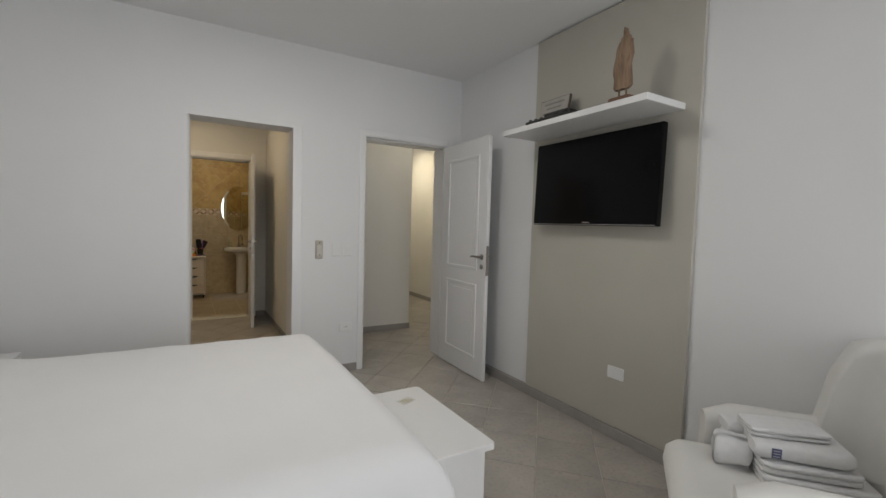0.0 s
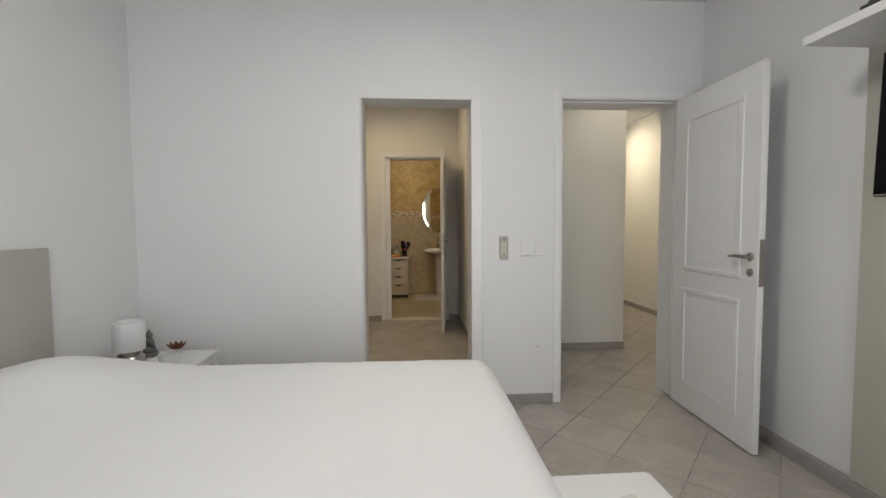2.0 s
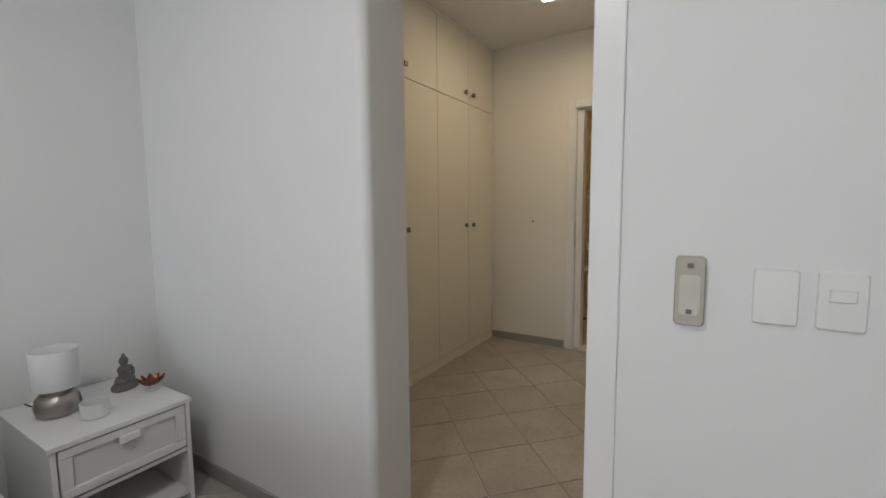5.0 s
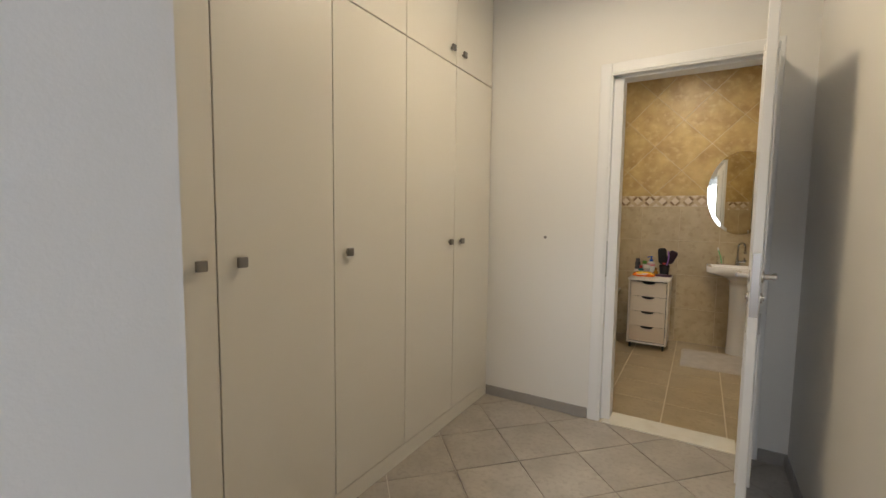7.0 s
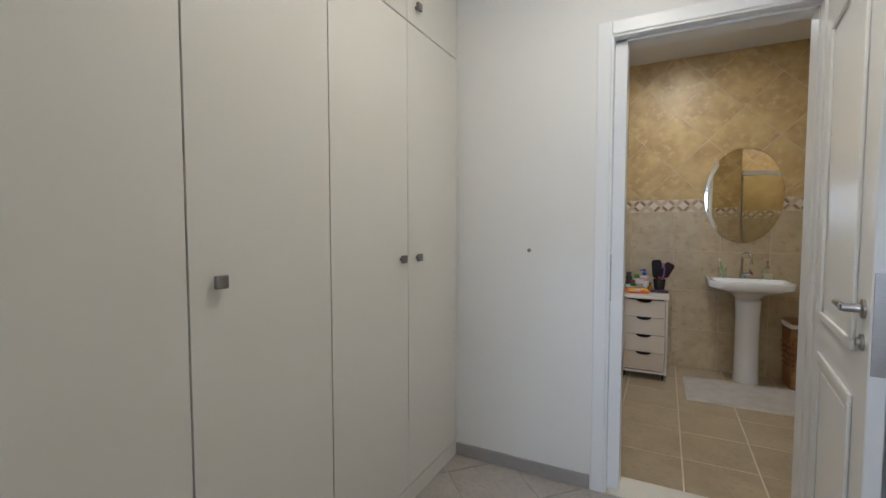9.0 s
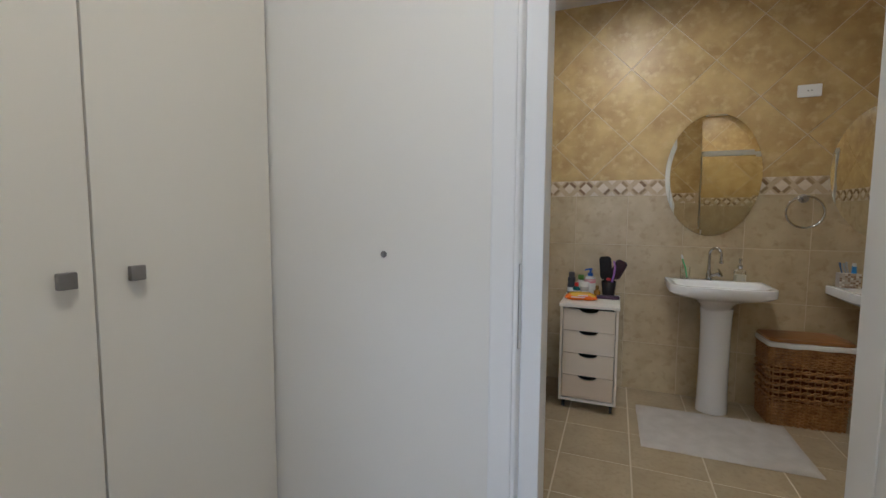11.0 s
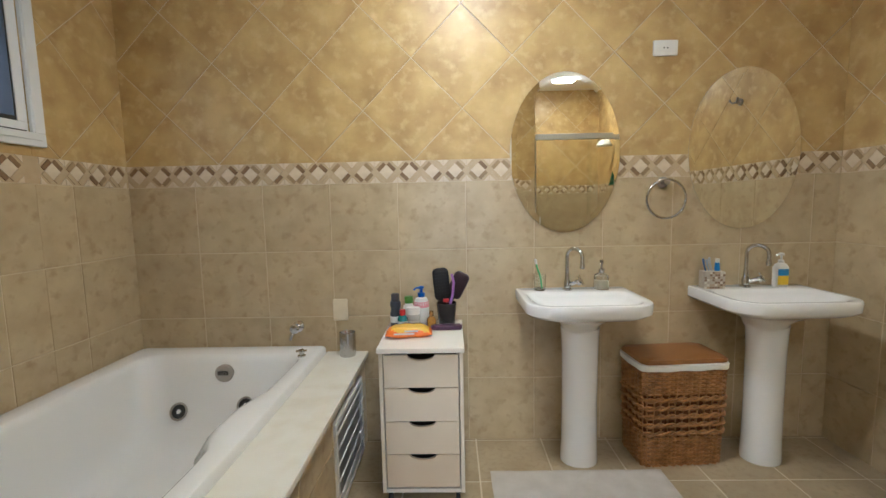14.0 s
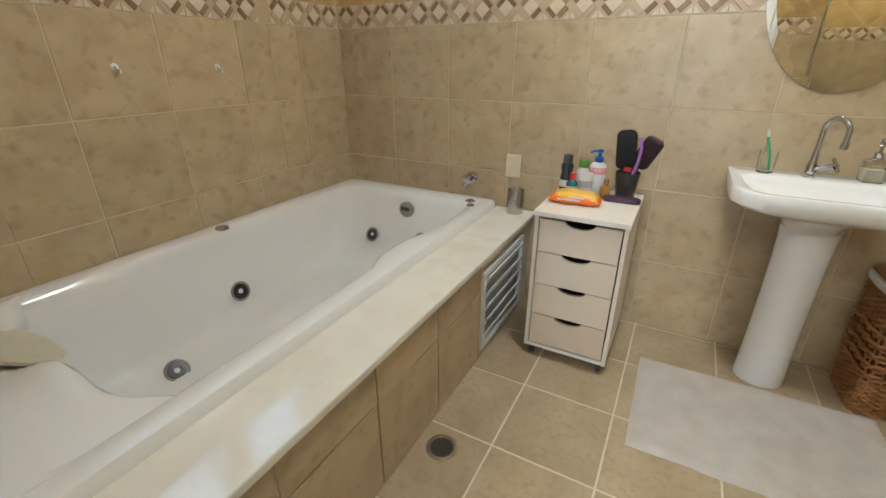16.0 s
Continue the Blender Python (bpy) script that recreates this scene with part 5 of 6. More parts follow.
def hook(x, y, z, rz, label):
    h = empty("robe_hook", (x, y, z), label, "hook", rz=rz)
    bm = bmesh.new()
    lathe(bm, [(0.024, 0), (0.024, 0.008), (0.012, 0.014), (0.010, 0.035)], 16, m=pose(0, 0, 0, 90, 0, 0))
    for s in (-1, 1):
        tube(bm, [(0, -0.03, 0), (s * 0.02, -0.045, -0.004), (s * 0.036, -0.052, 0.010), (s * 0.040, -0.052, 0.022)], 0.006, 8)
    part("body", bm, NICKEL, h, "", True)


hook(BEX - 0.007, 8.02, 1.95, -90, "double chrome robe hook on golden tiles")
for yy, zz in ((7.603, 1.229), (8.012, 1.223)):
    h = empty("suction_hook", (BWX + 0.007, yy, zz), "small white adhesive hook on the tiles", "hook", "adhesive hooks", rz=90)
    bm = bmesh.new()
    lathe(bm, [(0.014, 0), (0.013, 0.003), (0.006, 0.006), (0.005, 0.014)], 14, m=pose(0, 0, 0, 90, 0, 0))
    tube(bm, [(0, -0.012, 0), (0, -0.018, -0.015), (0, -0.028, -0.018), (0, -0.030, -0.006)], 0.0055, 8)
    part("body", bm, PLASTIC, h, "", True)


def drawer_cabinet():
    c = empty("drawer_cabinet", (0.468, 8.52, 0.0), "narrow cream four-drawer cabinet on castors", "cabinet")
    w, d = 0.178, 0.222
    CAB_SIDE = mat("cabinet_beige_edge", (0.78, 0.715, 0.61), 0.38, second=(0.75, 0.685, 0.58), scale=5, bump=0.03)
    # fronts from the bottom up: tan, sand, then two beige
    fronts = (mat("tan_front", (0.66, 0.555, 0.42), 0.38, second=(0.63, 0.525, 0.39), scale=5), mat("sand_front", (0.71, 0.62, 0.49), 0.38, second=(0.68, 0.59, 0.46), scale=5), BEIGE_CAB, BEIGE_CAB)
    for s in (-1, 1):
        x = s * (w - 0.008)
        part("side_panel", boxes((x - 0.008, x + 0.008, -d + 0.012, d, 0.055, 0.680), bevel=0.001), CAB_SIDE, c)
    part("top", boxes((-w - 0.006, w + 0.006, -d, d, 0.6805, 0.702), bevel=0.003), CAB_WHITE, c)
    part("bottom", boxes((-w + 0.0165, w - 0.0165, -d + 0.014, d, 0.055, 0.072), bevel=0.001), CAB_WHITE, c)
    part("back_panel", boxes((-w + 0.0165, w - 0.0165, d - 0.01, d - 0.001, 0.0725, 0.680)), CAB_WHITE, c)
    zs = [0.080, 0.231, 0.379, 0.527, 0.672]
    for k in range(4):
        z0, z1 = zs[k] + 0.001, zs[k + 1] - 0.003
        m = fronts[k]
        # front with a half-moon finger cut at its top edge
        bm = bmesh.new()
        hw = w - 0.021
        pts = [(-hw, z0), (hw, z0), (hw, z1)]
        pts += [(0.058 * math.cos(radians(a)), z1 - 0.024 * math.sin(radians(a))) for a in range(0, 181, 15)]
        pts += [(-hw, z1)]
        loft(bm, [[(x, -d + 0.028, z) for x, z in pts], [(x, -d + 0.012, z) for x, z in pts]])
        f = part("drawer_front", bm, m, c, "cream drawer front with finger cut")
        part("drawer_box", boxes((-hw + 0.008, hw - 0.008, -d + 0.0285, d - 0.02, z0 + 0.004, z1 - 0.045)), DARK, f, "shadowed drawer inside")
    for x in (-1, 1):
        for y in (-1, 1):
            bm = bmesh.new()
            cx, cy = x * (w - 0.03), y * (d - 0.045)
            lathe(bm, [(0.006, -0.009), (0.021, -0.009), (0.023, -0.006), (0.023, 0.006), (0.021, 0.009), (0.006, 0.009)], 18, m=Matrix.Translation((cx, cy, 0.0235)) @ pose(0, 0, 0, 0, 90, 0))
            box(bm, cx - 0.013, cx + 0.013, cy - 0.012, cy + 0.016, 0.040, 0.0545)
            part("castor", bm, RUBBER, c, "black castor", True)


drawer_cabinet()


def bottle(name, at, prof, material, label, parts=(), sx=1.0, sy=1.0, rz=0, size=1.18):
    b = empty(name, at, label, "bottle", rz=rz)
    bm = bmesh.new()
    lathe(bm, prof, 20, sx=sx, sy=sy)
    part("body", bm, material, b, "", True)
    for nm, pr, m, lab in parts:
        bm = bmesh.new()
        lathe(bm, pr, 18, sx=sx if nm == "label" else 1.0, sy=sy if nm == "label" else 1.0)
        part(nm, bm, m, b, lab, True)
    b.scale = (size, size, 0.83 * size)
    return b


CT = 0.7025
NAVY = plain("navy_bottle", (0.03, 0.035, 0.05), 0.3)
TEAL = plain("teal_bottle", (0.02, 0.14, 0.15), 0.25)
REDCAP = plain("red_cap", (0.55, 0.03, 0.03), 0.3)
GREEN = plain("green_cap", (0.12, 0.30, 0.04), 0.35)
BLUE = plain("blue_pump", (0.01, 0.10, 0.50), 0.3)
PINK = plain("pink_label", (0.72, 0.28, 0.33), 0.4)
AMBER = plain("amber_glass", (0.36, 0.19, 0.03), 0.15)
PALE = plain("pale_bottle", (0.74, 0.74, 0.72), 0.3)
bottle("deodorant_bottle", (0.328, 8.615, CT), [(0.020, 0), (0.023, 0.004), (0.023, 0.075), (0.019, 0.095), (0.023, 0.115), (0.022, 0.13), (0.017, 0.135)], NAVY, "dark navy roll-on deodorant bottle",
       [("cap", [(0.0165, 0.1352), (0.0175, 0.137), (0.0175, 0.168), (0.014, 0.172)], plain("grey_cap", (0.07, 0.07, 0.08)), "dark grey cap"), ("label", [(0.0233, 0.03), (0.0236, 0.031), (0.0236, 0.06), (0.0233, 0.061)], PALE, "pale label")])
bottle("small_bottle", (0.368, 8.555, CT), [(0.018, 0), (0.020, 0.003), (0.020, 0.062), (0.014, 0.074), (0.010, 0.078)], TEAL, "small teal bottle with red cap",
       [("cap", [(0.0115, 0.0782), (0.012, 0.08), (0.012, 0.103), (0.010, 0.105)], REDCAP, "red cap"), ("label", [(0.0202, 0.018), (0.0206, 0.019), (0.0206, 0.05), (0.0202, 0.051)], PALE, "white label")])
bottle("cream_tube", (0.418, 8.575, CT), [(0.018, 0), (0.020, 0.004), (0.026, 0.085), (0.029, 0.107), (0.029, 0.11)], PALE, "white cream tube standing on its cap",
       [("label", [(0.0242, 0.045), (0.0246, 0.046), (0.0262, 0.075), (0.0258, 0.076)], plain("grey_print", (0.42, 0.42, 0.42)), "grey print")], sy=0.6)
bottle("shampoo_bottle", (0.388, 8.665, CT), [(0.022, 0), (0.025, 0.005), (0.025, 0.09), (0.016, 0.108), (0.013, 0.112)], PALE, "pale bottle with green cap",
       [("cap", [(0.0165, 0.1122), (0.018, 0.114), (0.018, 0.142), (0.016, 0.146)], GREEN, "green cap")])
lot = bottle("lotion_bottle", (0.452, 8.655, CT), [(0.027, 0), (0.031, 0.005), (0.031, 0.118), (0.024, 0.138), (0.012, 0.144)], PALE, "white lotion pump bottle with blue top",
             [("pump", [(0.013, 0.1442), (0.015, 0.147), (0.015, 0.165), (0.006, 0.168), (0.006, 0.185), (0.011, 0.187), (0.011, 0.197), (0.005, 0.2)], BLUE, "blue pump"), ("label", [(0.0312, 0.095), (0.0316, 0.096), (0.0310, 0.122), (0.0306, 0.123)], PINK, "pink band")])
bm = bmesh.new()
tube(bm, [(0, 0, 0.192), (-0.02, -0.012, 0.192), (-0.03, -0.018, 0.184)], 0.005, 8)
part("nozzle", bm, BLUE, lot, "blue nozzle")
bottle("perfume_bottle", (0.502, 8.60, CT), [(0.016, 0), (0.018, 0.003), (0.018, 0.045), (0.010, 0.055), (0.007, 0.058)], AMBER, "small amber perfume bottle",
       [("cap", [(0.008, 0.0582), (0.009, 0.06), (0.009, 0.082), (0.006, 0.085)], plain("gold_cap", (0.45, 0.30, 0.10), 0.25, 0.8), "gold cap")])


def wipes():
    w = empty("wet_wipes", (0.405, 8.475, CT), "orange and yellow soft pack of wet wipes", "wipes pack", rz=4)
    bm = bmesh.new()
    loops = []
    for i in range(17):
        s = -1 + 2 * i / 16
        fat = max(0.06, (1 - abs(s) ** 5))
        ring = []
        for u, v in rounded(0.048, 0.024, 0.02, 5):
            ring.append((0.105 * s, u * (0.96 + 0.04 * fat), 0.0255 + v * fat * (1 + 0.18 * noise.noise(Vector((s * 5, u * 40, 2.0)))) - (1 - fat) * 0.012))
        loops.append(ring)
    loft(bm, loops)
    for f in bm.faces:
        c = f.calc_center_median()
        f.material_index = 1 if c.z > 0.034 + 0.006 * math.sin(c.x * 60) else 0
    part("pack", bm, [plain("orange_film", (0.85, 0.19, 0.015), 0.25), plain("yellow_film", (0.80, 0.48, 0.04), 0.25)], w, "", True)
    for k, (x, wd) in enumerate(((-0.02, 0.045), (0.012, 0.03))):
        part("print_bar", boxes((x - wd, x + wd, -0.0505, -0.0488, 0.020 + 0.012 * k, 0.027 + 0.012 * k)), plain("silver_print", (0.62, 0.58, 0.52), 0.4), w, "pale lettering bar")


wipes()


def brush_stand():
    b = empty("brush_stand", (0.575, 8.665, CT), "black cup holding dark and purple hair brushes", "hair brushes")
    PUR = plain("purple_plastic", (0.16, 0.05, 0.24), 0.35)
    bm = bmesh.new()
    lathe(bm, [(0.030, 0.0), (0.032, 0.004), (0.040, 0.088), (0.038, 0.09), (0.034, 0.086), (0.026, 0.008), (0.001, 0.007)], 22)
    part("cup", bm, plain("smoky_cup", (0.035, 0.033, 0.035), 0.15), b, "smoky black cup", True)

    def head(m, hw, hl, thick, material, name, label):
        bm = bmesh.new()
        pts = rounded(hw, hl, hw * 0.6, 5)
        loops = [[(x * k, y, z * k) for x, z in pts] for y, k in ((-thick / 2, 0.88), (-thick / 4, 1.0), (thick / 4, 1.0), (thick / 2, 0.85))]
        rings = loft(bm, loops)
        tube(bm, [(0, 0, -hl + 0.01), (0, 0, -hl - 0.06), (0, 0, -hl - 0.085)], 0.010, 8, radii=[0.012, 0.009, 0.010])
        bmesh.ops.transform(bm, matrix=m, verts=bm.verts)
        h = part(name, bm, material, b, label, True)
        bm = bmesh.new()
        for i in range(5):
            for j in range(9):
                x, z = (i - 2) * hw * 0.36, (j - 4) * hl * 0.2
                box(bm, x - 0.0013, x + 0.0013, -thick / 2 - 0.011, -thick / 2 + 0.001, z - 0.0013, z + 0.0013)
        bmesh.ops.transform(bm, matrix=m, verts=bm.verts)
        part("bristles", bm, plain("bristle_black", (0.006, 0.006, 0.007), 0.8), h, "black bristles")

    head(Matrix.Translation((-0.018, 0, 0.165)) @ pose(0, 0, 0, 0, -5, 12), 0.031, 0.066, 0.022, plain("brush_black", (0.008, 0.008, 0.010), 0.7), "paddle_brush", "black paddle brush")
    head(Matrix.Translation((0.046, 0.01, 0.158)) @ pose(0, 0, 0, 0, 26, -15), 0.031, 0.056, 0.022, plain("plum_plastic", (0.035, 0.012, 0.022), 0.4), "paddle_brush", "dark plum paddle brush")
    bm = bmesh.new()
    tube(bm, [(0.012, -0.02, 0.02), (0.014, -0.024, 0.08), (0.026, -0.026, 0.13), (0.030, -0.026, 0.175), (0.022, -0.024, 0.21)], 0.005, 8)
    part("comb", bm, plain("lilac_plastic", (0.36, 0.17, 0.55), 0.35), b, "lilac comb")
    b.scale = (1.26, 1.26, 1.22)
    part("clip", boxes((-0.012, 0.010, -0.036, -0.028, 0.098, 0.112), bevel=0.002), REDCAP, b, "red clip")
    return b


brush_stand()
bm = bmesh.new()
loft(bm, [[(x * k, y * k, z) for x, y in rounded(0.075, 0.022, 0.018, 4)] for k, z in ((0.95, 0), (1, 0.006), (1, 0.016), (0.9, 0.021))])
lb = tagged(link("hair_brush", bm, plain("plum_brush", (0.05, 0.015, 0.05), 0.4), smooth=True), "plum hair brush lying on the cabinet", "hair brush")
lb.matrix_world = pose(0.575, 8.575, CT, 0, 0, 2)


def basin_things():
    z = 0.8455
    g = empty("brush_tumbler", (1.055, FY - 0.082, z), "clear glass tumbler with a green toothbrush", "tumbler")
    bm = bmesh.new()
    lathe(bm, [(0.026, 0), (0.028, 0.002), (0.031, 0.085), (0.0295, 0.085), (0.0265, 0.010), (0.001, 0.009)], 22)
    part("glass", bm, GLASS, g, "clear glass", True)
    bm = bmesh.new()
    tube(bm, [(0.012, 0, 0.012), (0.004, 0.0, 0.07), (-0.014, 0.0, 0.12), (-0.022, 0, 0.16)], 0.0045, 8)
    tb = part("toothbrush", bm, plain("green_brush", (0.10, 0.52, 0.18), 0.3), g, "green toothbrush", True)
    bm = bmesh.new()
    box(bm, -0.006, 0.006, -0.016, 0.0, -0.014, 0.014, 0.002, 1, Matrix.Translation((-0.022, 0, 0.150)) @ pose(0, 0, 0, 0, -12, 0))
    part("bristles", bm, PALE, tb, "white bristles")
    s = empty("soap_dispenser", (1.372, FY - 0.075, z), "frosted glass soap dispenser with chrome pump", "soap dispenser")
    bm = bmesh.new()
    loft(bm, [[(x * k, y * k, zz) for x, y in rounded(0.031, 0.031, 0.008, 4)] for k, zz in ((0.95, 0), (1, 0.004), (1, 0.072), (0.6, 0.080), (0.4, 0.084))])
    part("bottle", bm, glass("frosted_clear", (0.93, 0.94, 0.90), 0.22), s, "frosted glass bottle", True)
    bm = bmesh.new()
    loft(bm, [[(x * k, y * k, zz) for x, y in rounded(0.027, 0.027, 0.006, 4)] for k, zz in ((0.95, 0.005), (1, 0.008), (1, 0.046))])
    part("soap", bm, plain("liquid_soap", (0.72, 0.68, 0.56), 0.4), s, "pale liquid soap inside", True)
    bm = bmesh.new()
    lathe(bm, [(0.014, 0.0842), (0.015, 0.087), (0.015, 0.105), (0.006, 0.108), (0.006, 0.130), (0.010, 0.132), (0.010, 0.150), (0.004, 0.153)], 16)
    tube(bm, [(0, 0, 0.138), (-0.012, -0.028, 0.136), (-0.015, -0.034, 0.130)], 0.004, 8)
    part("pump", bm, CHROME, s, "chrome pump", True)
    t = empty("toothbrush_box", (1.920, FY - 0.095, z), "mosaic shell box holding toothbrushes", "toothbrush holder")
    bm = boxes((-0.052, 0.052, -0.026, 0.026, 0, 0.088), bevel=0.003)
    part("box", bm, mat("shell_grey", (0.55, 0.50, 0.43), 0.4, second=(0.42, 0.36, 0.29), scale=30), t, "", False)
    rnd = random.Random(4)
    for i in range(8):
        for j in range(7):
            if rnd.random() < 0.72:
                x, zz = -0.0455 + 0.013 * i, 0.006 + 0.0125 * j
                part("mosaic_piece", boxes((x - 0.0055, x + 0.0055, -0.0272, -0.0258, zz - 0.0045, zz + 0.0055)), rnd.choice((SHELL_A, SHELL_B, SHELL_C)), t)
    for x, h, c in ((-0.03, 0.150, (0.05, 0.12, 0.30)), (-0.012, 0.145, (0.35, 0.40, 0.46)), (0.0, 0.155, (0.45, 0.47, 0.50))):
        bm = bmesh.new()
        tube(bm, [(x, 0.005, 0.0885), (x - 0.008, 0.008, h - 0.03), (x - 0.012, 0.01, h)], 0.004, 8, radii=[0.004, 0.0045, 0.006])
        part("toothbrush", bm, plain("brush_colour", c), t, "toothbrush handle", True)
    bm = bmesh.new()
    tube(bm, [(0.025, 0, 0.0885), (0.024, 0, 0.13)], 0.012, 12, radii=[0.013, 0.011])
    tp = part("toothpaste", bm, plain("paste_blue", (0.03, 0.22, 0.60)), t, "blue toothpaste tube", True)
    bm = bmesh.new()
    lathe(bm, [(0.010, 0.1302), (0.010, 0.148), (0.007, 0.150)], 14, (0.024, 0, 0))
    part("cap", bm, PALE, tp, "white cap", True)
    y = empty("soap_bottle", (2.268, FY - 0.085, z), "white pump soap bottle with yellow and blue label", "soap bottle")
    bm = bmesh.new()
    loft(bm, [[(u * k, v * k, zz) for u, v in rounded(0.034, 0.020, 0.014, 4)] for k, zz in ((0.95, 0), (1, 0.004), (1, 0.098), (0.7, 0.116), (0.35, 0.122))])
    part("bottle", bm, PALE, y, "", True)
    part("label", boxes((-0.026, 0.026, -0.0212, -0.0198, 0.012, 0.058)), plain("yellow_label", (0.80, 0.58, 0.03)), y, "yellow label")
    part("label_blue", boxes((-0.026, 0.026, -0.0212, -0.0198, 0.0585, 0.092)), plain("blue_label", (0.04, 0.22, 0.55)), y, "blue label")
    bm = bmesh.new()
    lathe(bm, [(0.012, 0.1222), (0.013, 0.125), (0.013, 0.135), (0.005, 0.138), (0.005, 0.158), (0.013, 0.160), (0.013, 0.170), (0.006, 0.173)], 16)
    tube(bm, [(0, 0, 0.166), (-0.025, -0.01, 0.165), (-0.034, -0.013, 0.160)], 0.005, 8)
    part("pump", bm, PALE, y, "white pump", True)


SHELL_A, SHELL_B, SHELL_C = plain("shell_white", (0.72, 0.68, 0.60)), plain("shell_brown", (0.25, 0.16, 0.10)), plain("shell_tan", (0.48, 0.38, 0.27))
basin_things()


def wicker_hamper():
    h = empty("laundry_hamper", (1.706, 8.690, 0.0), "brown wicker laundry hamper with lid and white liner", "laundry hamper", rz=4)
    hx, hy, H0 = 0.212, 0.121, 0.505
    rnd = random.Random(7)

    def at(s, z, off):
        """A point on the tapering wall: s in metres round the rim."""
        k = 0.93 + 0.07 * z / H0
        P = [(-hx, -hy), (hx, -hy), (hx, hy), (-hx, hy)]
        L = [2 * hx, 2 * hy, 2 * hx, 2 * hy]
        s %= sum(L)
        for i in range(4):
            if s <= L[i]:
                a, b = P[i], P[(i + 1) % 4]
                f = s / L[i]
                nx, ny = ((0, -1), (1, 0), (0, 1), (-1, 0))[i]
                r = 0.035
                x, y = a[0] + (b[0] - a[0]) * f, a[1] + (b[1] - a[1]) * f
                cx, cy = max(-hx + r, min(hx - r, x)), max(-hy + r, min(hy - r, y))
                d = Vector((x - cx, y - cy))
                if d.length > 1e-6 and (abs(x) > hx - r and abs(y) > hy - r):
                    d = d.normalized() * r
                    x, y = cx + d.x, cy + d.y
                    n = d.normalized()
                    nx, ny = n.x, n.y
                return Vector((x * k + nx * off, y * k + ny * off, z))
            s -= L[i]

    per = 4 * (hx + hy)
    N = 120
    for band in ((0.0, 0.155), (0.36, H0)):
        z = band[0] + 0.008
        row = 0
        while z < band[1]:
            bm = bmesh.new()
            tube(bm, [at(per * i / N, z, 0.0035 * (1 if (i // 2 + row) % 2 else -1)) for i in range(N + 1)], 0.0058, 5)
            part("weave_strand", bm, WICKER, h, "", True)
            z += 0.0105
            row += 1
    for z in (0.172, 0.214, 0.257, 0.300, 0.342):
        for ph in (0, math.pi):
            bm = bmesh.new()
            tube(bm, [at(per * i / N, z + 0.0085 * math.sin(i * math.pi / 5 + ph), 0.006 + 0.004 * math.cos(i * math.pi / 5 + ph)) for i in range(N + 1)], 0.0066, 6)
            part("braid", bm, WICKER, h, "", True)
    for k in range(36):
        bm = bmesh.new()
        s = per * (k + 0.5) / 36
        d = 0.003 * (-1) ** k
        tube(bm, [at(s, 0.0, 0.001), at(s, 0.15, 0.001), at(s + d, 0.20, -0.006), at(s - d, 0.30, -0.006), at(s, 0.36, 0.001), at(s, H0 - 0.004, 0.001)], 0.0045, 5)
        part("stake", bm, WICKER, h, "", True)
    bm = bmesh.new()
    loft(bm, [[at(per * i / N, z, -0.012) for i in range(N)] for z in (0.004, 0.2, H0 - 0.004)], (True, False))
    part("inner_wall", bm, plain("inside_brown", (0.17, 0.075, 0.028), 0.9), h, "shaded inside")
    bm = bmesh.new()
    loft(bm, [[at(per * i / N, z + 0.002 * math.sin(i * 0.45), o) for i in range(N)] for z, o in ((H0 - 0.020, 0.010), (H0 - 0.012, 0.012), (H0 + 0.006, 0.012), (H0 + 0.010, 0.004), (H0 + 0.008, -0.012))], (False, False))
    part("liner", bm, LINEN, h, "white cloth liner edge", True)
    bm = bmesh.new()
    pts = rounded(hx + 0.004, hy + 0.006, 0.04, 6)
    loft(bm, [[(x * k, y * k, z) for x, y in pts] for k, z in ((0.97, H0 + 0.011), (1.0, H0 + 0.014), (1.0, H0 + 0.026), (0.97, H0 + 0.032), (0.6, H0 + 0.037))])
    part("lid", bm, WICKER_LID, h, "fine woven glossy brown lid", True)


wicker_hamper()


def bath_mat():
    bm = bmesh.new()
    nx, ny, hx, hy = 40, 30, 0.41, 0.28
    rows = []
    for i in range(nx + 1):
        row = []
        for j in range(ny + 1):
            x, y = -hx + 2 * hx * i / nx, -hy + 2 * hy * j / ny
            e = min(hx - abs(x), hy - abs(y))
            z = 0.012 * min(1.0, e / 0.012 + 0.12) + 0.0025 * noise.noise(Vector((x * 9, y * 9, 0)))
            wob = 0.004 * noise.noise(Vector((x * 6, y * 6, 5)))
            row.append(bm.verts.new((x + wob, y + wob, max(0.001, z))))
        rows.append(row)
    for i in range(nx):
        for j in range(ny):
            bm.faces.new((rows[i][j], rows[i + 1][j], rows[i + 1][j + 1], rows[i][j + 1]))
    rim = [e for e in bm.edges if e.is_boundary]
    ext = bmesh.ops.extrude_edge_only(bm, edges=rim)["geom"]
    for v in ext:
        if isinstance(v, bmesh.types.BMVert):
            v.co.z = 0.0
    ob = tagged(link("bath_mat", bm, RUG, smooth=True), "plain grey cotton bath mat on the tiles", "bath mat")
    ob.matrix_world = pose(1.185, 8.262, 0.0008, 0, 0, 0.5)


bath_mat()


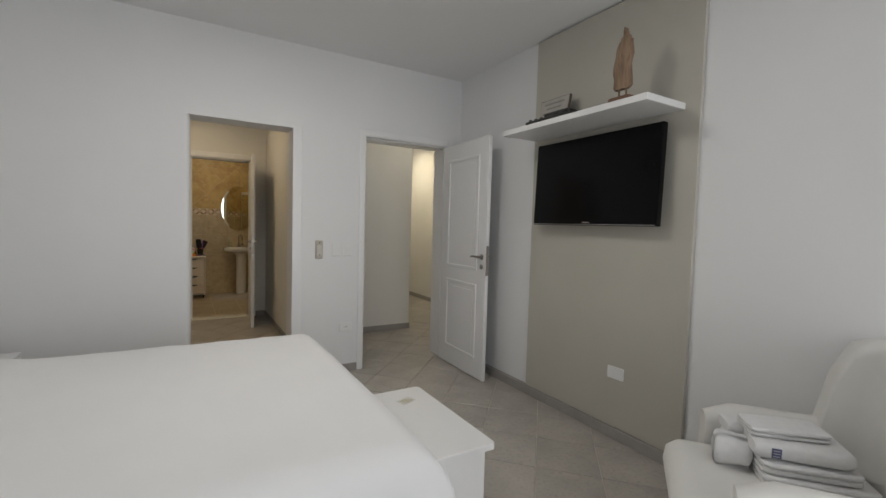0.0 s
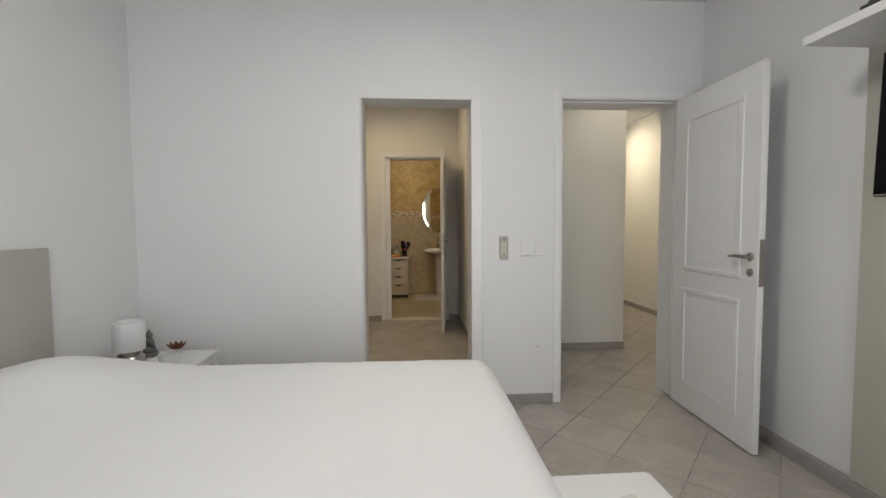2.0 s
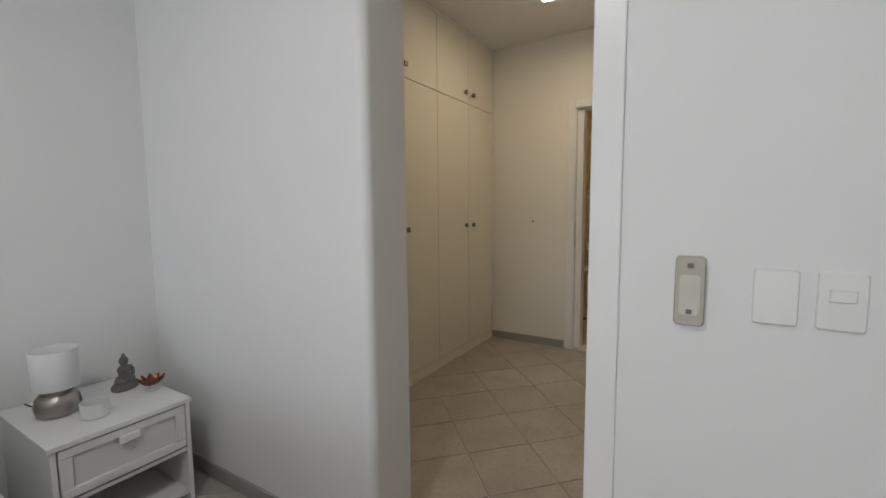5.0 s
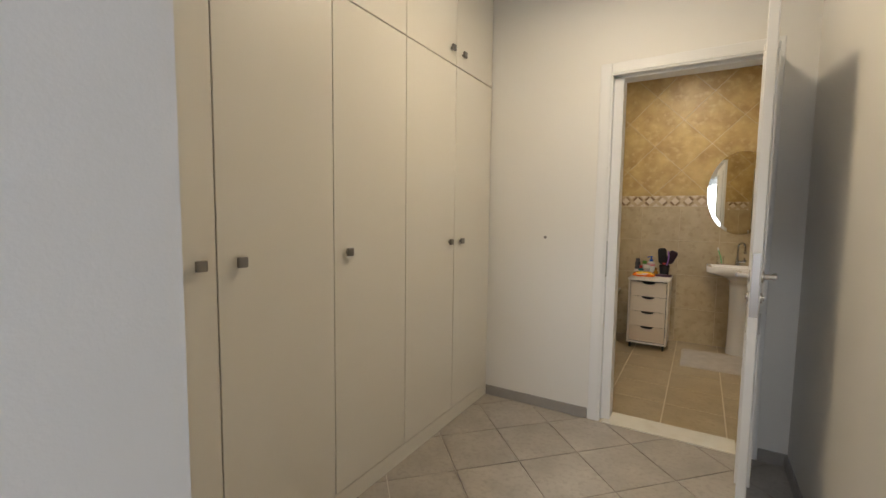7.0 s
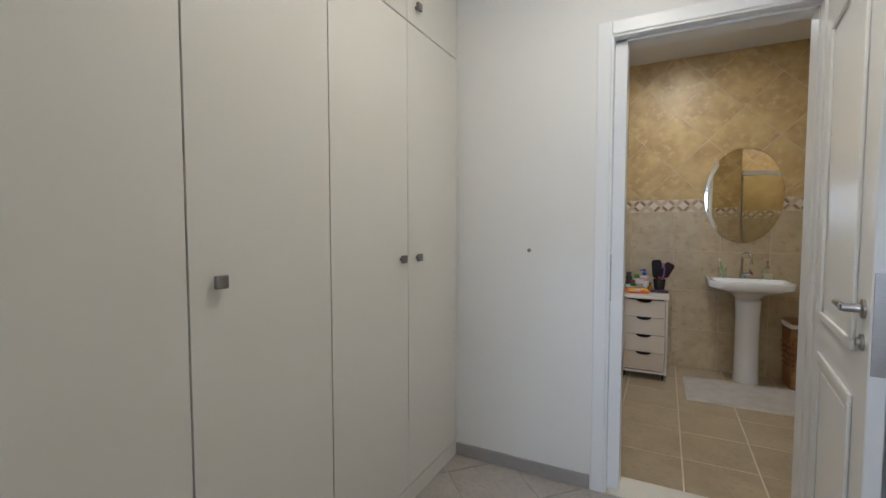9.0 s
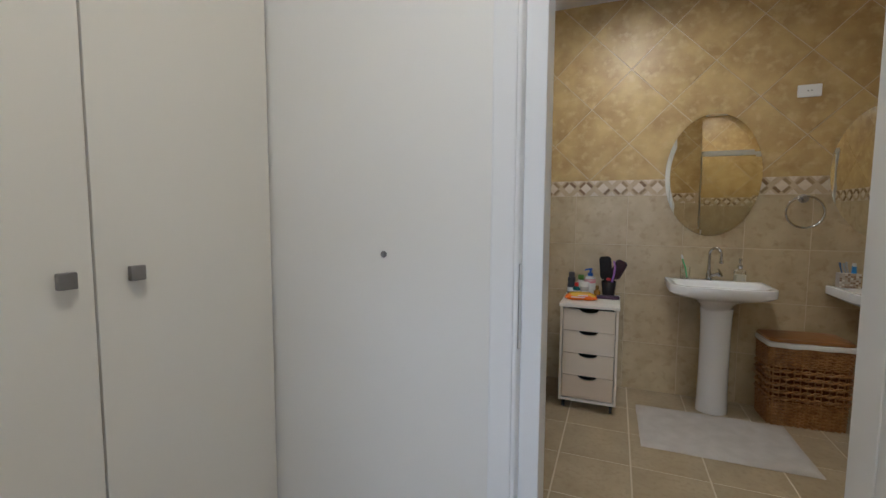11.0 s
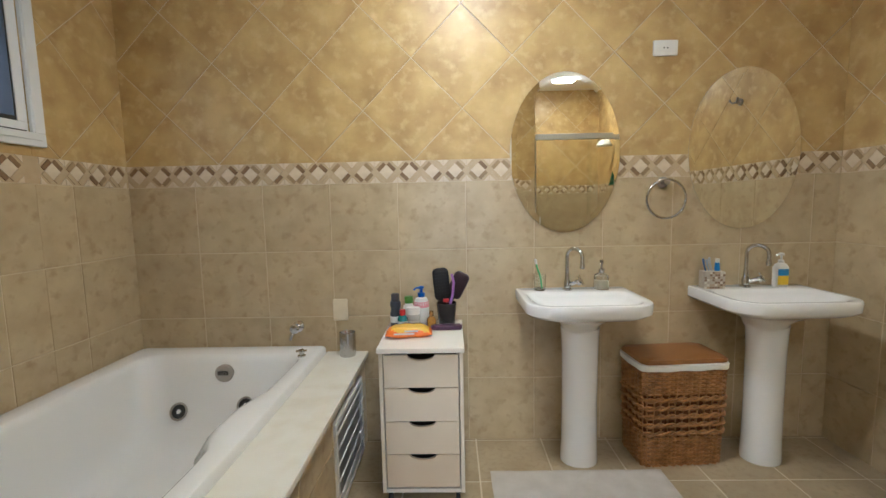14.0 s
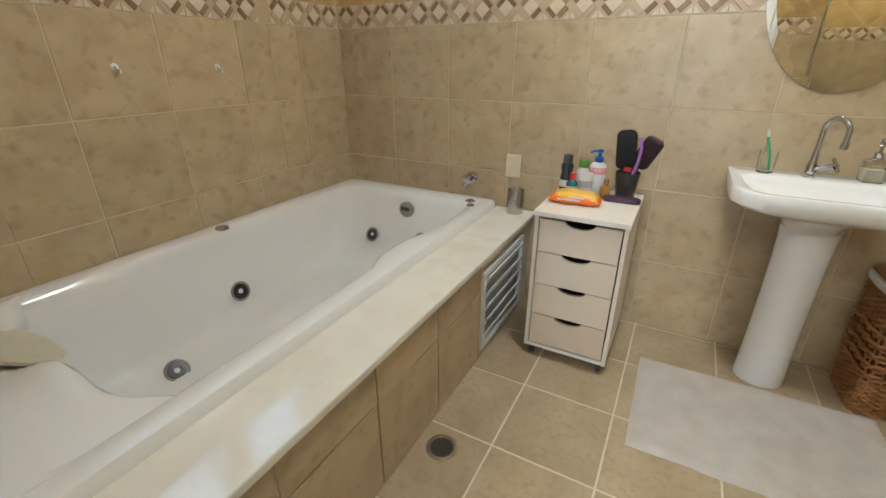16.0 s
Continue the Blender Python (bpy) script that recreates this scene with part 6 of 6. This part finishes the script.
def toilet():
    t = empty("toilet", (BEX - 0.007, 7.665, 0.0), "white toilet with cream closed lid", "toilet", rz=90)
    LID = plain("ivory_seat", (0.82, 0.77, 0.59), 0.22)
    t.scale = (1.0, 0.985, 1.055)
    # local: wall at y = 0, front at negative y... turned so that the front looks away from the wall

    def egg(w, y0, y1, z, n=36, flat=0.0):
        out = []
        cy, hy = (y0 + y1) / 2, (y1 - y0) / 2
        for k in range(n):
            a = 2 * math.pi * k / n
            s = math.sin(a)
            p = 2.3 if s > 0 else 3.4
            c = math.cos(a)
            out.append((w * math.copysign(abs(c) ** (2 / p), c), cy + hy * math.copysign(abs(s) ** (2 / 2.4), s), z))
        return out

    bm = bmesh.new()
    loft(bm, [egg(0.11, 0.06, 0.50, 0.0), egg(0.112, 0.06, 0.50, 0.02), egg(0.10, 0.06, 0.46, 0.10), egg(0.115, 0.05, 0.50, 0.18), egg(0.155, 0.03, 0.58, 0.26), egg(0.182, 0.01, 0.625, 0.33), egg(0.188, 0.005, 0.636, 0.37), egg(0.185, 0.008, 0.632, 0.385)])
    part("bowl", bm, CERAMIC, t, "", True)
    bm = bmesh.new()
    loft(bm, [egg(0.184, 0.15, 0.638, 0.3855), egg(0.19, 0.145, 0.645, 0.390), egg(0.19, 0.145, 0.645, 0.402), egg(0.186, 0.15, 0.64, 0.406)])
    part("seat", bm, LID, t, "cream seat", True)
    bm = bmesh.new()
    loft(bm, [egg(0.187, 0.148, 0.641, 0.4075), egg(0.191, 0.144, 0.646, 0.412), egg(0.190, 0.145, 0.645, 0.424), egg(0.178, 0.16, 0.63, 0.432), egg(0.10, 0.24, 0.54, 0.437)])
    part("lid", bm, LID, t, "cream closed lid", True)
    for x in (-0.07, 0.07):
        bm = bmesh.new()
        lathe(bm, [(0.014, 0.0), (0.014, 0.030), (0.008, 0.034)], 14, (x, 0.125, 0.3855))
        part("hinge", bm, LID, t, "cream lid hinge", True)


toilet()


def paper_holder():
    p = empty("toilet_roll_holder", (BEX - 0.007, 8.115, 0.50), "chrome holder with a white toilet roll", "toilet roll", rz=-90)
    bm = bmesh.new()
    lathe(bm, [(0.024, 0), (0.024, 0.007), (0.012, 0.012), (0.010, 0.06)], 16, m=Matrix.Translation((-0.085, 0, 0.02)) @ pose(0, 0, 0, 90, 0, 0))
    tube(bm, [(-0.085, -0.058, 0.02), (-0.075, -0.062, 0.005), (-0.05, -0.062, 0.0), (0.09, -0.062, 0.0)], 0.006, 8)
    part("arm", bm, CHROME, p, "chrome arm", True)
    bm = bmesh.new()
    axis = Matrix.Translation((0.012, -0.075, -0.010)) @ pose(0, 0, 0, 0, 90, 0)
    lathe(bm, [(0.018, -0.046), (0.018, -0.05), (0.043, -0.05), (0.044, -0.048), (0.044, 0.048), (0.043, 0.05), (0.018, 0.05), (0.018, 0.046)], 28, m=axis)
    roll = part("paper_roll", bm, TOWEL, p, "white paper roll", True)
    bm = bmesh.new()
    lathe(bm, [(0.0175, -0.0475), (0.0175, 0.0475)], 20, m=axis)
    part("core", bm, DARK, roll, "dark hollow core")


paper_holder()


def bin_():
    b = empty("pedal_bin", (2.465, 8.215, 0.0), "small shiny steel pedal bin", "bin")
    bm = bmesh.new()
    lathe(bm, [(0.085, 0.012), (0.087, 0.016), (0.087, 0.245), (0.085, 0.25)], 36)
    part("body", bm, plain("bin_steel", (0.50, 0.48, 0.45), 0.12, 1.0), b, "polished steel body", True)
    bm = bmesh.new()
    lathe(bm, [(0.088, 0.0), (0.09, 0.004), (0.088, 0.0118)], 36)
    part("base", bm, RUBBER, b, "black base ring", True)
    bm = bmesh.new()
    lathe(bm, [(0.089, 0.2505), (0.091, 0.253), (0.090, 0.262), (0.075, 0.276), (0.03, 0.284), (0.001, 0.285)], 36)
    part("lid", bm, STEEL, b, "steel lid", True)
    part("hinge", boxes((-0.105, -0.088, -0.02, 0.02, 0.225, 0.262), bevel=0.004), BLACK, b, "black hinge")


bin_()


def floor_drain():
    d = empty("floor_drain", (0.215, 7.66, 0.0), "round steel floor drain set in the tiles", "drain")
    bm = bmesh.new()
    lathe(bm, [(0.056, 0.0003), (0.056, 0.003), (0.046, 0.0045), (0.044, 0.002), (0.001, 0.0018)], 32)
    part("rim", bm, STEEL, d, "steel rim", True)
    bm = bmesh.new()
    lathe(bm, [(0.040, 0.0019), (0.040, 0.0023), (0.001, 0.0023)], 28)
    part("grate", bm, plain("drain_dark", (0.09, 0.085, 0.08), 0.4, 0.6), d, "dark steel grate")
    for r in (0.012, 0.021, 0.030, 0.039):
        for k in range(16 if r > 0.02 else 9):
            bm = bmesh.new()
            n = 16 if r > 0.02 else 9
            box(bm, r - 0.003, r + 0.003, -0.0016, 0.0016, 0.0024, 0.0029, 0, 1, pose(0, 0, 0, 0, 0, 360 * k / n))
            part("slot", bm, DARK, d, "dark slot")


floor_drain()


def shower():
    s = empty("shower_screen", (DEX2, 6.60, 0.0), "glass shower screen under a white top rail", "shower screen")
    w = BEX - DEX2 - 0.008
    part("top_rail", boxes((0.008, w, -0.022, 0.022, 1.93, 1.985), bevel=0.003), ALU_WHITE, s, "white aluminium top rail")
    part("bottom_rail", boxes((0.008, w, -0.018, 0.018, 0.0, 0.035), bevel=0.003), ALU_WHITE, s, "white aluminium sill")
    for x in (0.008, w - 0.022):
        part("post", boxes((x, x + 0.022, -0.012, 0.012, 0.0355, 1.9295), bevel=0.002), ALU_WHITE, s, "white aluminium wall post")
    for a, b, y in ((0.032, w / 2 + 0.02, -0.006), (w / 2 - 0.02, w - 0.024, 0.006)):
        g = part("pane", boxes((a, b, y - 0.003, y + 0.003, 0.036, 1.929)), GLASS, s, "clear glass panel")
        g.visible_shadow = False
    h = empty("electric_shower", (BEX - 0.007, 5.75, 2.02), "white electric shower unit on the wall", "shower")
    bm = bmesh.new()
    tube(bm, [(0, 0, 0.05), (-0.05, 0, 0.06), (-0.10, 0, 0.05), (-0.13, 0, 0.02)], 0.012, 10)
    part("arm", bm, ALU_WHITE, h, "white arm", True)
    bm = bmesh.new()
    lathe(bm, [(0.085, 0), (0.09, 0.01), (0.08, 0.04), (0.05, 0.075), (0.03, 0.08)], 24, (-0.135, 0, -0.06))
    part("head", bm, PLASTIC, h, "white plastic head", True)
    r = empty("shower_rack", (BEX - 0.007, 6.05, 1.45), "wire shower rack with green bottle", "shower rack")
    bm = bmesh.new()
    for z in (0.0, 0.05):
        tube(bm, [(-0.001, -0.12, z), (-0.10, -0.12, z), (-0.10, 0.12, z), (-0.001, 0.12, z)], 0.003, 6)
    for k in range(7):
        tube(bm, [(-0.10, -0.12 + 0.04 * k, 0.05), (-0.10, -0.12 + 0.04 * k, 0.0), (-0.001, -0.12 + 0.04 * k, 0.0)], 0.002, 6)
    part("basket", bm, CHROME, r, "chrome wire basket")
    bottle("shower_gel", (BEX - 0.06, 6.05, 1.4535), [(0.025, 0), (0.028, 0.005), (0.028, 0.13), (0.014, 0.15), (0.014, 0.18)], plain("gel_green", (0.03, 0.20, 0.13), 0.25), "green shower gel bottle in the rack")


shower()

# ---- outside the bathroom window ----
structure("ground", boxes((-900, 900, -900, 900, -0.9, -0.7)), EARTH, "yard ground outside", "ground")


def neighbour_house():
    h = empty("neighbour_house", (-10.0, 12.5, -0.7), "neighbouring house with a clay tile roof", "house")
    part("wall", boxes((-3.0, 2.2, 0.9, 8, 0, 3.88)), HOUSE, h, "pale rendered wall")
    bm = bmesh.new()
    prof = [(-3.6, 3.84), (2.8, 3.84), (2.8, 3.97), (-0.4, 5.15), (-3.6, 3.97)]
    loft(bm, [[(x, 0.5, z) for x, z in prof], [(x, 8.5, z) for x, z in prof]])
    roof = part("roof", bm, ROOF, h, "clay tile roof")
    for k in range(18):
        bm = bmesh.new()
        y = 0.6 + 0.46 * k
        tube(bm, [(2.82, y, 3.98), (-0.4, y, 5.17)], 0.06, 6)
        part("tile_row", bm, ROOF, roof)
    part("fascia", boxes((2.80, 2.84, 0.5, 8.5, 3.80, 3.97)), WOOD_RED, h, "dark wooden fascia")
    part("window", boxes((2.2, 2.22, 2.5, 3.9, 1.8, 3.1)), BLACK_GLOSS, h, "dark window")


neighbour_house()

structure("backdrop", boxes((-81, -80, -120, 140, -0.69, 140)), HAZE, "bright hazy sky beyond the yard", "backdrop")


# ---- tiles, piece by piece ----
floor_ob, floor_b = bpy.data.objects["floor"], bpy.data.objects["floor_bathroom"]
HX, HY2 = 0.2425, 0.2535
DIAG = ((HX, HY2), (-HX, HY2))
tile_field(floor_ob, FLOOR_M, (WX, EX, 0.25, NY), (0.354, 5.57), *DIAG, 0.0045, FLOOR_TILE)
tile_field(floor_ob, FLOOR_M, (D0, D1, NY, NB), (0.354, 5.57), *DIAG, 0.0045, FLOOR_TILE)
tile_field(floor_ob, FLOOR_M, (P0, P1, NY, NB), (0.354, 5.57), *DIAG, 0.0045, FLOOR_TILE)
tile_field(floor_ob, FLOOR_M, (-0.43, DEX, NB, BY - 0.005), (0.354, 5.57), *DIAG, 0.0045, FLOOR_TILE)
tile_field(floor_ob, FLOOR_M, (DEX2, CEX, NB, HY), (0.354, 5.57), *DIAG, 0.0045, FLOOR_TILE)
tile_field(floor_ob, FLOOR_M, (HEX, CEX, HY, 8.0), (0.354, 5.57), *DIAG, 0.0045, FLOOR_TILE)

T = 0.3575
tile_field(floor_b, FLOOR_M, (0.118, BEX, BYI, FY), (0.365, 8.110), (0.3555, 0), (0, 0.3555), 0.007, BATH_FLOOR)
tile_field(floor_b, FLOOR_M, (DEX2, BEX, HY + 0.12, BYI), (0.365, 8.110), (0.3555, 0), (0, 0.3555), 0.007, BATH_FLOOR)


def plane(origin, u, n):
    """A wall plane: u along it, v up, n out into the room."""
    u, n = Vector(u), Vector(n)
    v = Vector((0, 0, 1))
    m = Matrix((u, v, n)).transposed().to_4x4()
    m.translation = Vector(origin)
    return m


Z_BAND, Z_TOP = 1.414, 1.526
UNIT = 0.1192


def border_meshes():
    """One unit of the stone border: a white diamond, four bars round it, pale half diamonds between."""
    made = []
    rnd = random.Random(5)
    for _ in range(9):
        bm = bmesh.new()

        def piece(pts, mi, z=0.0045):
            base = [bm.verts.new((x, y, 0.0)) for x, y in pts]
            top = [bm.verts.new((x * 0.985, y * 0.985, z)) for x, y in pts]
            n = len(pts)
            faces = [bm.faces.new(top)]
            for i in range(n):
                faces.append(bm.faces.new((base[i], base[(i + 1) % n], top[(i + 1) % n], top[i])))
            for f in faces:
                f.material_index = mi

        h, w = UNIT / 2, (Z_TOP - Z_BAND) / 2
        d = 0.037
        c1, c2, e = d + 0.0025, d + 0.029, d - 0.0015
        piece([(d, 0), (0, d), (-d, 0), (0, -d)], 0)
        for sx, sy in ((1, 1), (-1, 1), (-1, -1), (1, -1)):
            # a short bar along each side of the diamond, pale triangles between the units
            pts = [((c1 + e) / 2, (c1 - e) / 2), ((c2 + e) / 2, (c2 - e) / 2), ((c2 - e) / 2, (c2 + e) / 2), ((c1 - e) / 2, (c1 + e) / 2)]
            piece([(sx * x, sy * y) for x, y in (pts if sx * sy > 0 else pts[::-1])], rnd.choices((1, 2, 3), (0.3, 0.45, 0.25))[0])
            pts = [(h - 0.0008, w - 0.030), (h - 0.0008, w - 0.001), (h - 0.028, w - 0.001)]
            piece([(sx * x, sy * y) for x, y in (pts if sx * sy > 0 else pts[::-1])], 0, 0.004)
        me = bpy.data.meshes.new("border_tile")
        bmesh.ops.recalc_face_normals(bm, faces=bm.faces)
        bm.to_mesh(me)
        bm.free()
        for m in (BAND_WHITE, BAND_BROWN, BAND_TAN, BAND_BG):
            me.materials.append(m)
        made.append(me)
    return made


BORDER = border_meshes()
rnd_b = random.Random(11)


def clad(wall, m, u0, u1, holes=(), top=H, bottom=0.0, phase=0.0, dphase=0.0):
    """Wall cladding: square lower tiles, the border, diagonal golden tiles, on a grout bed. holes: (u0, u1, v0, v1)."""
    spans = [(u0, u1, bottom, top)]
    for a, b, c, d in holes:
        out = []
        for s0, s1, t0, t1 in spans:
            if a >= s1 or b <= s0 or c >= t1 or d <= t0:
                out.append((s0, s1, t0, t1))
                continue
            out += [(s0, a, t0, t1)] if a > s0 else []
            out += [(b, s1, t0, t1)] if b < s1 else []
            out += [(max(a, s0), min(b, s1), t0, c)] if c > t0 else []
            out += [(max(a, s0), min(b, s1), d, t1)] if d < t1 else []
        spans = out
    bm = bmesh.new()
    for s0, s1, t0, t1 in spans:
        box(bm, s0, s1, t0, t1, 0.0002, 0.0047)
    bmesh.ops.transform(bm, matrix=m, verts=bm.verts)
    part("grout", bm, GROUT_W, wall, "pale grout bed")
    face = m @ Matrix.Translation((0, 0, 0.007))
    for s0, s1, t0, t1 in spans:
        if t0 < Z_BAND:
            tile_field(wall, face, (s0, s1, t0, min(t1, Z_BAND)), (phase, Z_BAND), (T, 0), (0, 0.3545), 0.0045, WALL_TILE, 0.0045, 0.09)
        if t1 > Z_TOP:
            tile_field(wall, face, (s0, s1, max(t0, Z_TOP), t1), (dphase, 1.527), (0.2565, 0.2565), (-0.2565, 0.2565), 0.0042, GOLD_TILE, 0.0045, 0.10)
        if t0 < Z_BAND and t1 > Z_TOP:
            bm = bmesh.new()
            box(bm, s0, s1, Z_BAND + 0.001, Z_TOP - 0.001, 0.0055, 0.0062)
            bmesh.ops.transform(bm, matrix=m, verts=bm.verts)
            part("border_bed", bm, BAND_BG, wall, "tan border ground")
            n = int((s1 - s0) / UNIT)
            start = s0 + ((s1 - s0) - n * UNIT) / 2
            for k in range(n):
                ob = new("border_tile", rnd_b.choice(BORDER))
                ob.parent = wall
                ob.matrix_world = m @ Matrix.Translation((start + UNIT * (k + 0.5), (Z_BAND + Z_TOP) / 2, 0.0062))


clad(wall_bath_north, plane((0, FY, 0), (1, 0, 0), (0, -1, 0)), BWX, BEX, phase=0.684, dphase=0.417)
y0, y1, z0, z1 = WIN
clad(wall_bath_west, plane((BWX, 0, 0), (0, 1, 0), (1, 0, 0)), BYI, FY, holes=[(y0, y1, z0, z1)], phase=8.14, dphase=8.45)
clad(wall_bath_east, plane((BEX, 0, 0), (0, -1, 0), (-1, 0, 0)), -FY, -(HY + 0.12), phase=-8.56, dphase=-8.45)
clad(wall_bath_south, plane((0, BYI, 0), (-1, 0, 0), (0, 1, 0)), -DEX2, -BWX, holes=[(-Q1, -Q0, 0, QH)], phase=-0.6, dphase=-0.4)
clad(wall_dressing, plane((DEX2, 0, 0), (0, 1, 0), (1, 0, 0)), HY + 0.12, BYI, phase=6.0, dphase=6.1)
clad(wall_hall, plane((0, HY + 0.12, 0), (-1, 0, 0), (0, 1, 0)), -BEX, -DEX2, phase=-2.0, dphase=-2.05)
# tub front
tile_field(surround, plane((0.118, 0, 0), (0, -1, 0), (1, 0, 0)) @ Matrix.Translation((0, 0, 0.006)), (-8.18, -BYI, 0, 0.484), (-8.16, 0.343), (T, 0), (0, 0.3545), 0.0045, WALL_TILE, 0.0055)
